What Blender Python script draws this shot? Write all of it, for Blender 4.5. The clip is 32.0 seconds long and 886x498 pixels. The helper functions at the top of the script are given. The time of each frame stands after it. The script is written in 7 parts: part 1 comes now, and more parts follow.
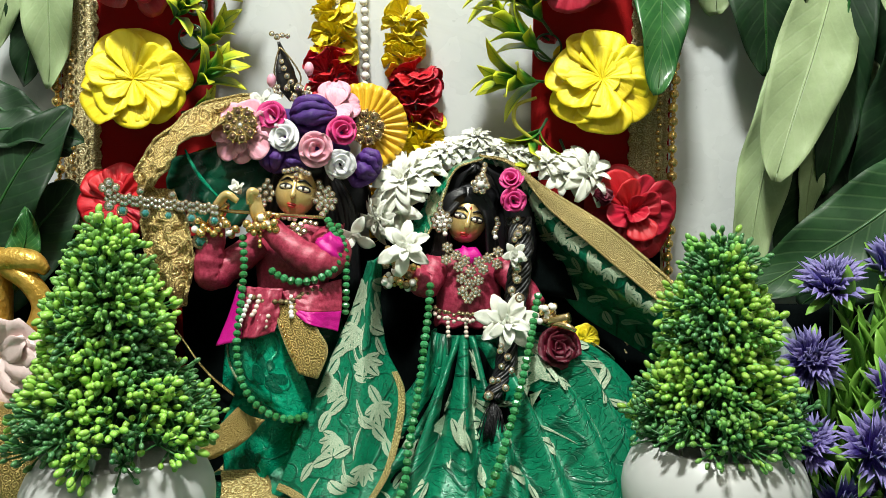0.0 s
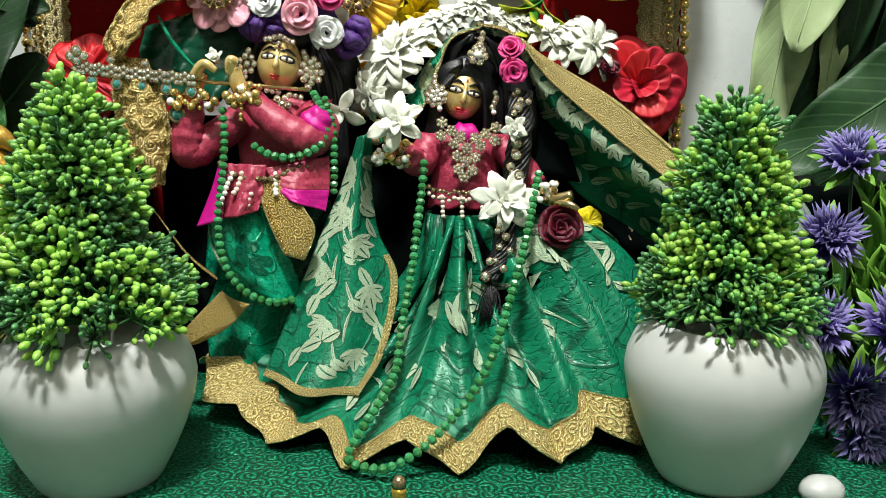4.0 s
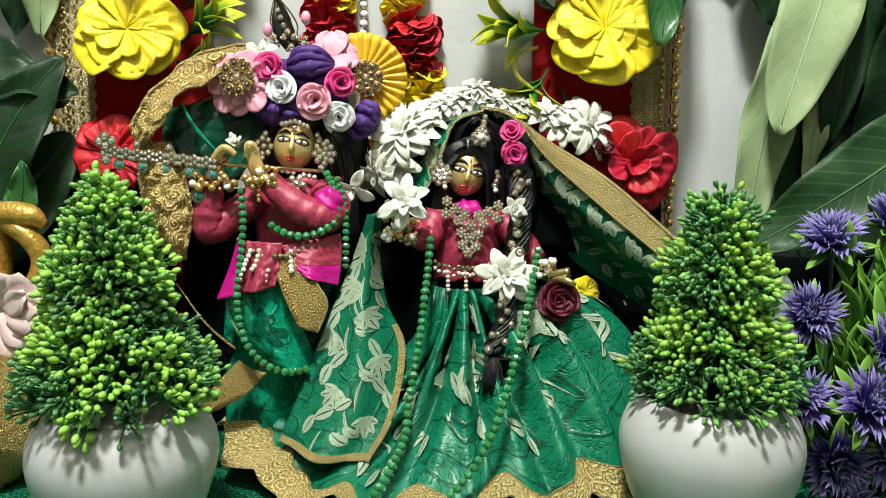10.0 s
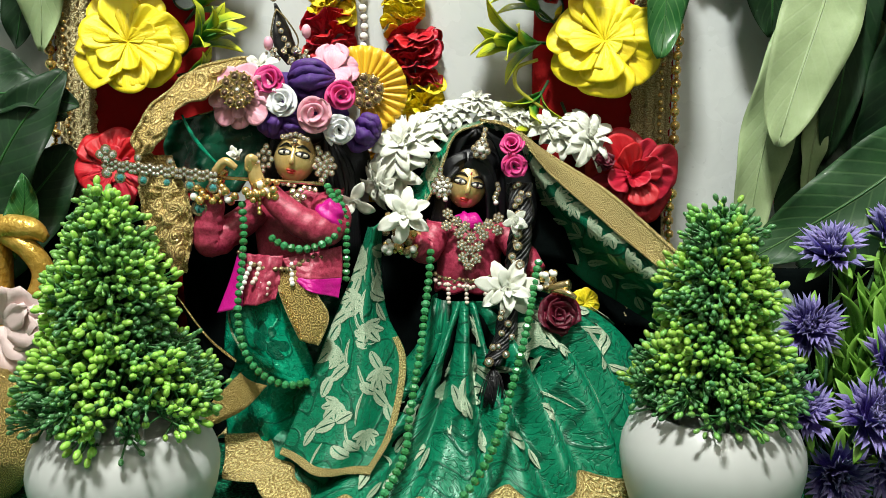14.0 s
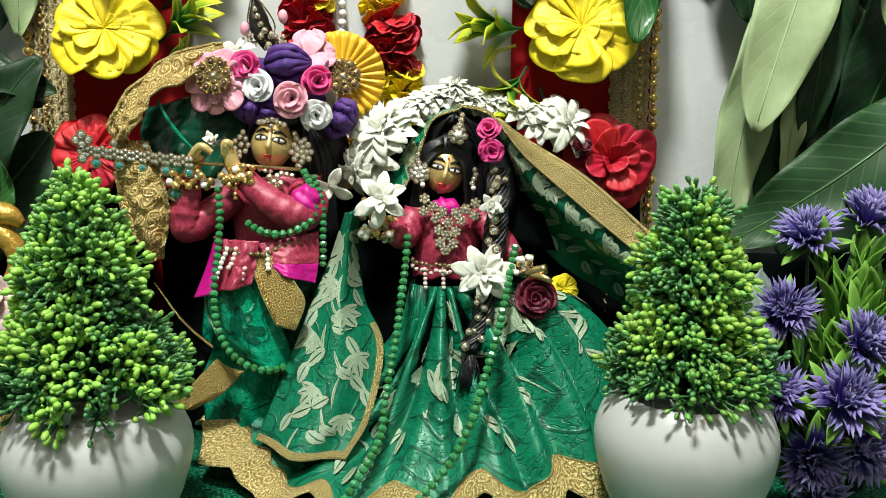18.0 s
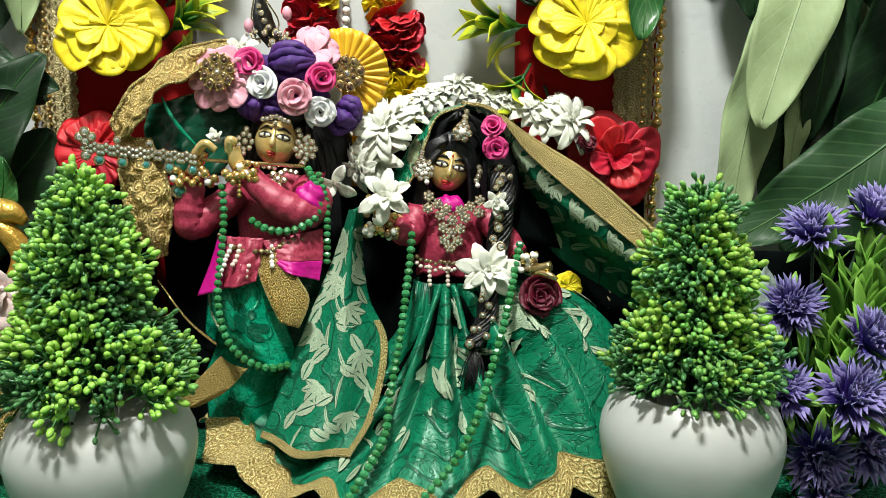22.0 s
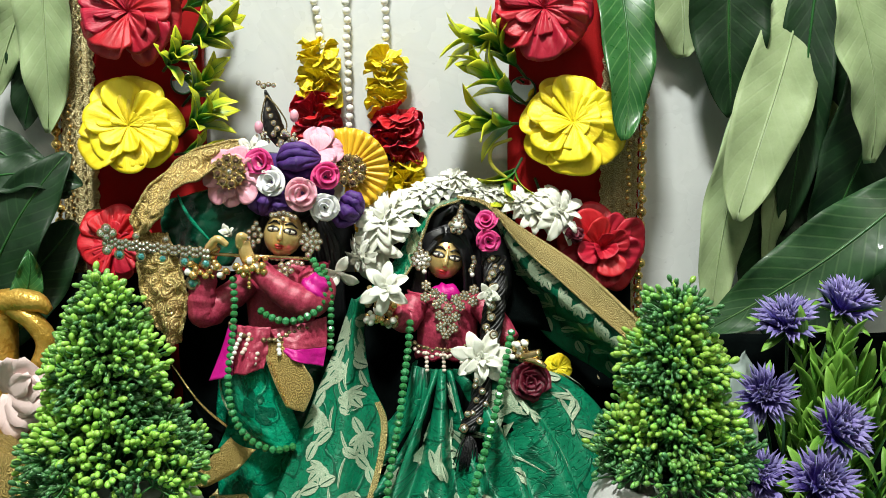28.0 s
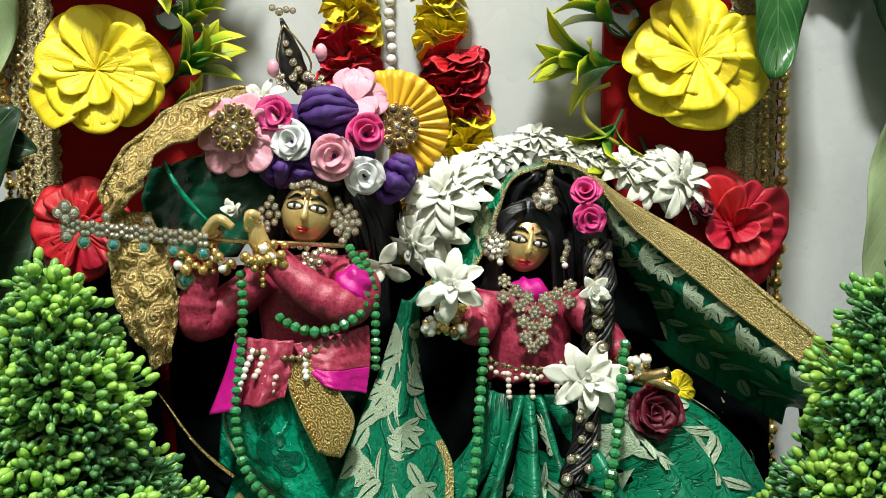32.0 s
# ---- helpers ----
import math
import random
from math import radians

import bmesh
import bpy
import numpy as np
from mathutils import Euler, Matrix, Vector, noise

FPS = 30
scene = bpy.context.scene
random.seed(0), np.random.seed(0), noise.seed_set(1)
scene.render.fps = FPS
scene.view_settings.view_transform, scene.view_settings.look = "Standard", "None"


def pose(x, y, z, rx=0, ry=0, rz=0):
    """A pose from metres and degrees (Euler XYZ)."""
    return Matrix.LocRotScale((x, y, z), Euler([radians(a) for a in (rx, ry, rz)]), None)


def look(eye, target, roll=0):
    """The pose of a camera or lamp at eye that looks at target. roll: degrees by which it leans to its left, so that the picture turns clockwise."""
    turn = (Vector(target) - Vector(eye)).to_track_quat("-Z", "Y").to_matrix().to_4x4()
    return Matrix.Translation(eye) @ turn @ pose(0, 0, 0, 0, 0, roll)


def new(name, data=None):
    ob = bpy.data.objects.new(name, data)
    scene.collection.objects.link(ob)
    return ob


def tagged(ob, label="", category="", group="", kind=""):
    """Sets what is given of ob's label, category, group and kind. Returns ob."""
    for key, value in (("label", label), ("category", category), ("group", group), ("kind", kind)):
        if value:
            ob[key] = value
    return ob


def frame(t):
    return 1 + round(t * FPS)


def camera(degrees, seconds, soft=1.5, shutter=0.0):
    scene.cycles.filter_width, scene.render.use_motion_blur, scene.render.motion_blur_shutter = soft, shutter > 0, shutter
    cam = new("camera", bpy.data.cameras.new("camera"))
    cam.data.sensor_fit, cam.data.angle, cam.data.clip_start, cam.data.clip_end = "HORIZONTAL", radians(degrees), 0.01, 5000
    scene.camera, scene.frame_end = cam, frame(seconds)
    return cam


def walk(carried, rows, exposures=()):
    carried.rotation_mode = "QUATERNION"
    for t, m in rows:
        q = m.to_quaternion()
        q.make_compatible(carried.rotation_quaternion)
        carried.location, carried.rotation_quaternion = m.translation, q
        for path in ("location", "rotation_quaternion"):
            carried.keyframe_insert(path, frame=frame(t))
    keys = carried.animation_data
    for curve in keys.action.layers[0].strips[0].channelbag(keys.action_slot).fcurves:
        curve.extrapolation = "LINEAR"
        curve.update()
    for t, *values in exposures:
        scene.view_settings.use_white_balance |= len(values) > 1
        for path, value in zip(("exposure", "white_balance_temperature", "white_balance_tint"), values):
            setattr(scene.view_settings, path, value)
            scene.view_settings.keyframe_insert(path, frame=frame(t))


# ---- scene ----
cam = camera(55.53, 32.0, soft=0.8)
PATH = [
    (0, look((0.00168, -0.48770, 0.23905), (-0.00758, 0.50788, 0.14558), 0.658)),
    (0.5, look((0.00328, -0.48517, 0.23401), (-0.00650, 0.50927, 0.12910), 0.535)),
    (1, look((0.00219, -0.48355, 0.22976), (-0.00800, 0.50939, 0.11164), 0.519)),
    (1.5, look((0.00169, -0.48284, 0.22410), (-0.00884, 0.50894, 0.09664), 0.560)),
    (2, look((0.00131, -0.48375, 0.22344), (-0.00857, 0.50591, 0.08033), 0.543)),
    (2.5, look((0.00114, -0.48277, 0.22174), (-0.00833, 0.50499, 0.06608), 0.574)),
    (3, look((0.00309, -0.47860, 0.22177), (-0.00643, 0.50771, 0.05719), 0.555)),
    (3.5, look((0.00403, -0.47011, 0.21352), (-0.00436, 0.51457, 0.03933), 0.598)),
    (5.5, look((0.00787, -0.43681, 0.20258), (0.00061, 0.54260, 0.00083), 0.733)),
    (6, look((0.00847, -0.43635, 0.20187), (0.00083, 0.54289, -0.00070), 0.769)),
    (6.5, look((0.00421, -0.44509, 0.20783), (-0.00143, 0.53405, 0.00468), 0.785)),
    (7, look((0.00123, -0.45955, 0.22212), (-0.00470, 0.51982, 0.02011), 0.755)),
    (7.5, look((0.00341, -0.46647, 0.22931), (-0.00240, 0.51473, 0.03644), 0.736)),
    (8, look((0.00067, -0.47429, 0.23636), (-0.00327, 0.50848, 0.05157), 0.729)),
    (8.5, look((-0.00092, -0.47754, 0.23924), (-0.00514, 0.50623, 0.05986), 0.737)),
    (9, look((0.00107, -0.48082, 0.24383), (-0.00394, 0.50403, 0.07051), 0.701)),
    (9.5, look((0.00162, -0.48183, 0.24422), (-0.00441, 0.50412, 0.07730), 0.687)),
    (10, look((0.00137, -0.48444, 0.24816), (-0.00653, 0.50178, 0.08295), 0.637)),
    (10.5, look((0.00296, -0.48353, 0.24954), (-0.00476, 0.50308, 0.08660), 0.582)),
    (11, look((0.00520, -0.48368, 0.25145), (-0.00278, 0.50314, 0.08984), 0.589)),
    (11.5, look((0.00534, -0.48582, 0.25261), (-0.00219, 0.50105, 0.09129), 0.542)),
    (12, look((0.00338, -0.48626, 0.25154), (-0.00332, 0.50076, 0.09107), 0.561)),
    (12.5, look((0.00220, -0.48698, 0.25209), (-0.00429, 0.50024, 0.09285), 0.564)),
    (13, look((-0.00269, -0.48650, 0.25101), (-0.00986, 0.50083, 0.09247), 0.539)),
    (13.5, look((-0.00319, -0.48483, 0.25002), (-0.00992, 0.50251, 0.09157), 0.543)),
    (14, look((0.00034, -0.48469, 0.25288), (-0.00637, 0.50256, 0.09387), 0.552)),
    (14.5, look((0.00527, -0.48465, 0.25079), (-0.00222, 0.50283, 0.09319), 0.526)),
    (15, look((0.00850, -0.48247, 0.24833), (0.00175, 0.50496, 0.09042), 0.535)),
    (15.5, look((0.01056, -0.48284, 0.24902), (0.00378, 0.50436, 0.08971), 0.519)),
    (17.5, look((0.01286, -0.48526, 0.24538), (0.00813, 0.50202, 0.08646), 0.489)),
    (18, look((0.01485, -0.48538, 0.24391), (0.00885, 0.50175, 0.08413), 0.434)),
    (18.5, look((0.01719, -0.48456, 0.24102), (0.01228, 0.50299, 0.08381), 0.457)),
    (19, look((0.01847, -0.48309, 0.24112), (0.01330, 0.50414, 0.08186), 0.413)),
    (19.5, look((0.01855, -0.48140, 0.24137), (0.01334, 0.50567, 0.08116), 0.417)),
    (20, look((0.02017, -0.48176, 0.23961), (0.01311, 0.50549, 0.08061), 0.361)),
    (20.5, look((0.01786, -0.48302, 0.24039), (0.01176, 0.50409, 0.08043), 0.402)),
    (21, look((0.01353, -0.48438, 0.24028), (0.00804, 0.50260, 0.07949), 0.344)),
    (21.5, look((0.01080, -0.48538, 0.24009), (0.00730, 0.50178, 0.08037), 0.420)),
    (22, look((0.01065, -0.48460, 0.24168), (0.00729, 0.50264, 0.08254), 0.475)),
    (22.5, look((0.01077, -0.48446, 0.24063), (0.00693, 0.50284, 0.08180), 0.552)),
    (23, look((0.00706, -0.48494, 0.23837), (0.00542, 0.50238, 0.07964), 0.596)),
    (23.5, look((0.00890, -0.48594, 0.23859), (0.00445, 0.50150, 0.08068), 0.541)),
    (24, look((0.00824, -0.48733, 0.24017), (0.00424, 0.49999, 0.08150), 0.557)),
    (24.5, look((0.00899, -0.48630, 0.24044), (0.00461, 0.50098, 0.08152), 0.530)),
    (26.5, look((0.01374, -0.49744, 0.25066), (0.00078, 0.49012, 0.09393), 0.385)),
    (27, look((0.01293, -0.50501, 0.26898), (-0.00308, 0.48481, 0.12753), 0.275)),
    (27.5, look((0.01486, -0.51116, 0.27694), (-0.00018, 0.48124, 0.15484), 0.281)),
    (28, look((0.01909, -0.51522, 0.28379), (0.00486, 0.47742, 0.16358), 0.272)),
    (28.5, look((0.02203, -0.49763, 0.27453), (0.00731, 0.49522, 0.15611), 0.041)),
    (29, look((0.01999, -0.46483, 0.25744), (-0.00859, 0.52789, 0.14047), -0.717)),
    (29.5, look((0.00789, -0.43022, 0.24445), (-0.01964, 0.56228, 0.12533), -0.643)),
    (30, look((-0.00087, -0.40262, 0.23002), (-0.01846, 0.58961, 0.10682), -0.398)),
    (30.5, look((-0.01863, -0.39579, 0.23915), (-0.03924, 0.59698, 0.12091), -0.466)),
    (31, look((-0.02128, -0.36955, 0.23689), (-0.04417, 0.62320, 0.11888), -0.268)),
    (31.5, look((-0.02317, -0.36064, 0.24456), (-0.04284, 0.63262, 0.13034), -0.574)),
    (32, look((-0.02525, -0.36276, 0.25503), (-0.03999, 0.63018, 0.13737), -0.345)),
]
walk(cam, PATH, [(0.0, -0.06), (3.5, -0.02), (6.0, 0.24), (8.0, -0.07), (28.5, -0.09), (31.0, -0.18), (32.0, -0.18)])

# ---- light and exposure ----
scene.view_settings.exposure = 0.0
world = bpy.data.worlds.new("world")
scene.world = world
world.use_nodes = True
world.node_tree.nodes["Background"].inputs[0].default_value = (0.75, 0.85, 1.0, 1)
world.node_tree.nodes["Background"].inputs[1].default_value = 0.02

LAMP_AT = (-0.12, -0.54, 1.50)
lamp_data = bpy.data.lights.new("ceiling_tube_light", "AREA")
lamp_data.shape, lamp_data.size, lamp_data.size_y, lamp_data.energy = "RECTANGLE", 0.18, 0.12, 36.5
lamp_data.color = (0.97, 1.0, 0.935)
lamp_ob = new("lamp_light", lamp_data)
lamp_ob.matrix_world = look(LAMP_AT, (-0.02, 0.04, 0.15))
tagged(lamp_ob, "white light of the altar lamp", "lamp", kind="structure")
# added fill light that lifts the dark parts; its source is unseen
room_data = bpy.data.lights.new("room_fill_light", "AREA")
room_data.shape, room_data.size, room_data.size_y, room_data.energy = "RECTANGLE", 1.2, 0.25, 13.0
room_data.color = (1.0, 0.94, 0.76)
room_ob = new("room_light", room_data)
room_ob.matrix_world = look((0.15, -1.90, 1.98), (0.0, 0.0, 0.2))
tagged(room_ob, "warm fill light added from the room side", "lamp", kind="structure")


# ---- geometry helpers ----
def smooth_line(pts, n):
    """n + 1 points on a smooth line through the given ones (Catmull-Rom)."""
    p = [Vector(q) for q in pts]
    p = [2 * p[0] - p[1], *p, 2 * p[-1] - p[-2]]
    out = []
    for k in range(n + 1):
        s = k / n * (len(p) - 3)
        i = min(int(s), len(p) - 4)
        t = s - i
        a, b, c, d = p[i:i + 4]
        out.append(0.5 * (2 * b + (c - a) * t + (2 * a - 5 * b + 4 * c - d) * t * t + (3 * b - a - 3 * c + d) * t ** 3))
    return out


def even_line(pts, step):
    """Points at even steps along a smooth line."""
    fine = smooth_line(pts, 40 * len(pts))
    out, left = [fine[0]], step
    for a, b in zip(fine, fine[1:]):
        gap = (b - a).length
        while gap >= left and gap > 0:
            a = a.lerp(b, left / gap)
            out.append(a.copy())
            gap, left = (b - a).length, step
        left -= gap
    return out


class Geo:
    """Collects vertices and faces of one mesh."""

    def __init__(self):
        self.v, self.f, self.uv, self.m = [], [], [], []

    def sheet(self, fn, nu, nv, thick=0.0006, m=0, su=1.0, sv=1.0, u0=0.0, u1=1.0, v0=0.0, v1=1.0, lift=0.0, narrow=1.0):
        """A cloth with thickness: fn(u, v) gives a point; lift moves it along its normal."""
        us, vs = np.linspace(u0, u1, nu + 1), np.linspace(v0, v1, nv + 1)
        pts = np.array([[tuple(fn(u, v)) for v in vs] for u in us])
        du, dv = np.gradient(pts, axis=0), np.gradient(pts, axis=1)
        nrm = np.cross(du, dv)
        size = np.linalg.norm(nrm, axis=2, keepdims=True)
        nrm = nrm / np.maximum(size, 1e-12)
        front, back = pts + nrm * lift, pts + nrm * (lift - thick)
        base, w, count = len(self.v), nv + 1, (nu + 1) * (nv + 1)
        for layer in (front, back):
            self.v += [tuple(p) for p in layer.reshape(-1, 3)]
            self.uv += [((u - 0.5) * su * (narrow + (1 - narrow) * v), v * sv) for u in us for v in vs] if narrow != 1.0 else [(u * su, v * sv) for u in us for v in vs]
        at = lambda i, j, k=0: base + k * count + i * w + j
        for i in range(nu):
            for j in range(nv):
                self.f.append((at(i, j), at(i + 1, j), at(i + 1, j + 1), at(i, j + 1)))
                self.f.append((at(i, j, 1), at(i, j + 1, 1), at(i + 1, j + 1, 1), at(i + 1, j, 1)))
        for i in range(nu):
            self.f.append((at(i, 0), at(i, 0, 1), at(i + 1, 0, 1), at(i + 1, 0)))
            self.f.append((at(i, nv), at(i + 1, nv), at(i + 1, nv, 1), at(i, nv, 1)))
        for j in range(nv):
            self.f.append((at(0, j), at(0, j + 1), at(0, j + 1, 1), at(0, j, 1)))
            self.f.append((at(nu, j), at(nu, j, 1), at(nu, j + 1, 1), at(nu, j + 1)))
        self.m += [m] * (len(self.f) - len(self.m))
        return self

    def tube(self, pts, r, n=8, steps=0, m=0, flat=1.0, crease=0.0):
        """A round rod along pts; r: a radius, or one for each point, or a function of 0..1."""
        line = smooth_line(pts, steps) if steps else [Vector(p) for p in pts]
        k = len(line)
        if callable(r):
            rad = [r(i / (k - 1)) for i in range(k)]
        elif isinstance(r, (list, tuple)):
            rad = [float(x) for x in np.interp(np.linspace(0, 1, k), np.linspace(0, 1, len(r)), r)]
        else:
            rad = [r] * k
        base, side, long = len(self.v), None, 0.0
        for i, p in enumerate(line):
            way = (line[min(i + 1, k - 1)] - line[max(i - 1, 0)]).normalized()
            if side is None:
                side = way.orthogonal().normalized()
            side = (side - way * side.dot(way)).normalized()
            up = way.cross(side)
            long += (p - line[i - 1]).length if i else 0
            for j in range(n):
                a = 2 * math.pi * j / n
                q = 1.0 + crease * (math.sin(1.1 * i + 2.2 * math.sin(a + 0.15 * i)) * 0.6 + noise.noise((3 * math.cos(a), 3 * math.sin(a), i * 0.35))) if crease else 1.0
                self.v.append(tuple(p + q * rad[i] * (side * math.cos(a) + up * math.sin(a) * flat)))
                self.uv.append((j / n * 6.28 * rad[i], long))
        for i in range(k - 1):
            for j in range(n):
                a, b = base + i * n + j, base + i * n + (j + 1) % n
                self.f.append((a, b, b + n, a + n))
        self.f.append(tuple(base + j for j in reversed(range(n))))
        self.f.append(tuple(base + (k - 1) * n + j for j in range(n)))
        self.m += [m] * (len(self.f) - len(self.m))
        return self

    def ball(self, at, r, n=8, k=5, m=0, mat=None, warp=None):
        """An ellipsoid; r: a radius or three; mat: a turn; warp(unit) scales it."""
        r = (r, r, r) if not isinstance(r, (list, tuple)) else r
        mat = mat or Matrix.Identity(3)
        base, at = len(self.v), Vector(at)
        rows = [(0, 0, 1)]
        for i in range(1, k):
            a = math.pi * i / k
            rows += [(math.sin(a) * math.cos(2 * math.pi * j / n), math.sin(a) * math.sin(2 * math.pi * j / n), math.cos(a)) for j in range(n)]
        rows.append((0, 0, -1))
        for x, y, z in rows:
            s = warp(x, y, z) if warp else 1.0
            self.v.append(tuple(at + mat @ Vector((x * r[0] * s, y * r[1] * s, z * r[2] * s))))
            self.uv.append((math.atan2(y, x) * r[0], z * r[2]))
        last = base + len(rows) - 1
        for j in range(n):
            self.f.append((base, base + 1 + j, base + 1 + (j + 1) % n))
            self.f.append((last, last - n + (j + 1) % n, last - n + j))
        for i in range(k - 2):
            for j in range(n):
                a, b = base + 1 + i * n + j, base + 1 + i * n + (j + 1) % n
                self.f.append((a, a + n, b + n, b))
        self.m += [m] * (len(self.f) - len(self.m))
        return self

    def lathe(self, prof, n=32, at=(0, 0, 0), m=0):
        """A turned body from (radius, height) pairs, closed at both ends."""
        base = len(self.v)
        for r, z in prof:
            for j in range(n):
                a = 2 * math.pi * j / n
                self.v.append((at[0] + r * math.cos(a), at[1] + r * math.sin(a), at[2] + z))
                self.uv.append((a * 0.05, z))
        for i in range(len(prof) - 1):
            for j in range(n):
                a, b = base + i * n + j, base + i * n + (j + 1) % n
                self.f.append((a, b, b + n, a + n))
        self.f.append(tuple(base + j for j in reversed(range(n))))
        self.f.append(tuple(base + (len(prof) - 1) * n + j for j in range(n)))
        self.m += [m] * (len(self.f) - len(self.m))
        return self

    def box(self, lo, hi, m=0, bevel=0.0):
        x0, y0, z0 = lo
        x1, y1, z1 = hi
        bm = bmesh.new()
        bmesh.ops.create_cube(bm, size=1.0)
        for w in bm.verts:
            w.co = ((x0 + x1) / 2 + w.co.x * (x1 - x0), (y0 + y1) / 2 + w.co.y * (y1 - y0), (z0 + z1) / 2 + w.co.z * (z1 - z0))
        if bevel:
            bmesh.ops.bevel(bm, geom=bm.edges[:], offset=bevel, segments=2, affect="EDGES")
        base = len(self.v)
        bm.verts.index_update()
        self.v += [tuple(w.co) for w in bm.verts]
        self.uv += [(w.co.x, w.co.z + w.co.y) for w in bm.verts]
        self.f += [tuple(base + w.index for w in f.verts) for f in bm.faces]
        bm.free()
        self.m += [m] * (len(self.f) - len(self.m))
        return self

    def mesh(self, name, mats, smooth=True):
        me = bpy.data.meshes.new(name)
        me.from_pydata(self.v, [], self.f)
        layer = me.uv_layers.new(name="UVMap")
        index = np.empty(len(me.loops), dtype=np.int32)
        me.loops.foreach_get("vertex_index", index)
        layer.data.foreach_set("uv", np.array(self.uv, dtype=np.float32)[index].ravel())
        for mt in (mats if isinstance(mats, (list, tuple)) else [mats]):
            me.materials.append(mt)
        me.polygons.foreach_set("material_index", np.array(self.m, dtype=np.int32))
        me.polygons.foreach_set("use_smooth", np.full(len(self.f), smooth))
        me.update()
        return me

    def build(self, name, mats, parent=None, label="", smooth=True, at=None):
        """Links the mesh as one object; at: its origin in the world (the vertices are moved back by it)."""
        if at is not None:
            self.v = [(x - at[0], y - at[1], z - at[2]) for x, y, z in self.v]
        ob = new(name, self.mesh(name, mats, smooth))
        if at is not None:
            ob.location = at
        if parent:
            ob.parent = parent
        if label:
            ob["label"] = label
        return ob


def part(name, me, parent, m=None, label=""):
    """A mesh shared by several pieces, linked once more under its thing at the pose m."""
    ob = new(name, me)
    ob.parent = parent
    if m is not None:
        ob.matrix_basis = m
    if label:
        ob["label"] = label
    return ob


def thing(name, at, label, category, group="", kind="", m=None):
    ob = new(name)
    ob.empty_display_size = 0.01
    ob.matrix_basis = m if m is not None else Matrix.Translation(at)
    return tagged(ob, label, category, group, kind)


def face_to(at, normal, spin=0.0, size=1.0):
    """A pose at a place whose z axis points along normal."""
    turn = Vector(normal).to_track_quat("Z", "Y").to_matrix().to_4x4()
    return Matrix.Translation(at) @ turn @ Matrix.Rotation(spin, 4, "Z") @ Matrix.Scale(size, 4)


# ---- materials ----
class Nodes:
    def __init__(self, name):
        self.mat = bpy.data.materials.new(name)
        self.mat.use_nodes = True
        self.tree = self.mat.node_tree
        self.bsdf = self.tree.nodes["Principled BSDF"]

    def put(self, socket, value):
        if isinstance(value, bpy.types.NodeSocket):
            self.tree.links.new(value, socket)
        elif isinstance(value, (tuple, list)) and len(value) == 3 and socket.type == "RGBA":
            socket.default_value = (*value, 1)
        else:
            socket.default_value = value

    def add(self, kind, ins=None, operation="", data_type="", voronoi_dimensions=""):
        node = self.tree.nodes.new(kind)
        if operation:
            node.operation = operation
        if data_type:
            node.data_type = data_type
        if voronoi_dimensions:
            node.voronoi_dimensions = voronoi_dimensions
        for key, value in (ins or {}).items():
            self.put(node.inputs[key], value)
        return node

    def math(self, op, a, b=0.0, c=0.0):
        return self.add("ShaderNodeMath", {0: a, 1: b, 2: c}, operation=op).outputs[0]

    def coords(self, which):
        return self.add("ShaderNodeTexCoord").outputs[which]

    def noise(self, vec, scale, detail=3.0, rough=0.55, distort=0.0):
        return self.add("ShaderNodeTexNoise", {"Vector": vec, "Scale": scale, "Detail": detail, "Roughness": rough, "Distortion": distort}).outputs["Fac"]

    def span(self, x, lo, hi, a=0.0, b=1.0):
        return self.add("ShaderNodeMapRange", {"Value": x, "From Min": lo, "From Max": hi, "To Min": a, "To Max": b}).outputs[0]

    def mix(self, fac, a, b):
        node = self.add("ShaderNodeMix", data_type="RGBA")
        for key, value in ((0, fac), (6, a), (7, b)):
            self.put(node.inputs[key], value)
        return node.outputs[2]

    def bump(self, height, strength, distance, normal=None):
        ins = {"Height": height, "Strength": strength, "Distance": distance}
        if normal is not None:
            ins["Normal"] = normal
        return self.add("ShaderNodeBump", ins).outputs[0]

    def vary(self, colour, amount, which="Random"):
        """Lighter and darker from piece to piece."""
        rnd = self.add("ShaderNodeObjectInfo").outputs["Random"]
        return self.add("ShaderNodeHueSaturation", {"Color": colour, "Value": self.span(rnd, 0, 1, 1 - amount, 1 + amount), "Hue": self.span(rnd, 0, 1, 0.5 - amount * 0.05, 0.5 + amount * 0.05)}).outputs[0]

    def done(self, colour, rough, metal=0.0, normal=None, **more):
        self.put(self.bsdf.inputs["Base Color"], colour)
        self.put(self.bsdf.inputs["Roughness"], rough)
        self.put(self.bsdf.inputs["Metallic"], metal)
        if normal is not None:
            self.put(self.bsdf.inputs["Normal"], normal)
        for key, value in more.items():
            self.put(self.bsdf.inputs[key.replace("_", " ")], value)
        return self.mat


def surf(name, a, b, scale=80.0, rough=0.5, metal=0.0, bump=0.3, fine=900.0, depth=0.0006, vary=0.0, where="Object", **more):
    """A surface with patches of two colours, fine grain and relief."""
    n = Nodes(name)
    at = n.coords(where)
    big, small = n.noise(at, scale), n.noise(at, fine, 2.0)
    colour = n.mix(n.span(n.math("ADD", n.math("MULTIPLY", big, 0.7), n.math("MULTIPLY", small, 0.3)), 0.35, 0.65), a, b)
    if vary:
        colour = n.vary(colour, vary)
    return n.done(colour, n.span(big, 0.3, 0.7, rough * 0.85, min(1.0, rough * 1.15)), metal, n.bump(small, bump, depth), **more)


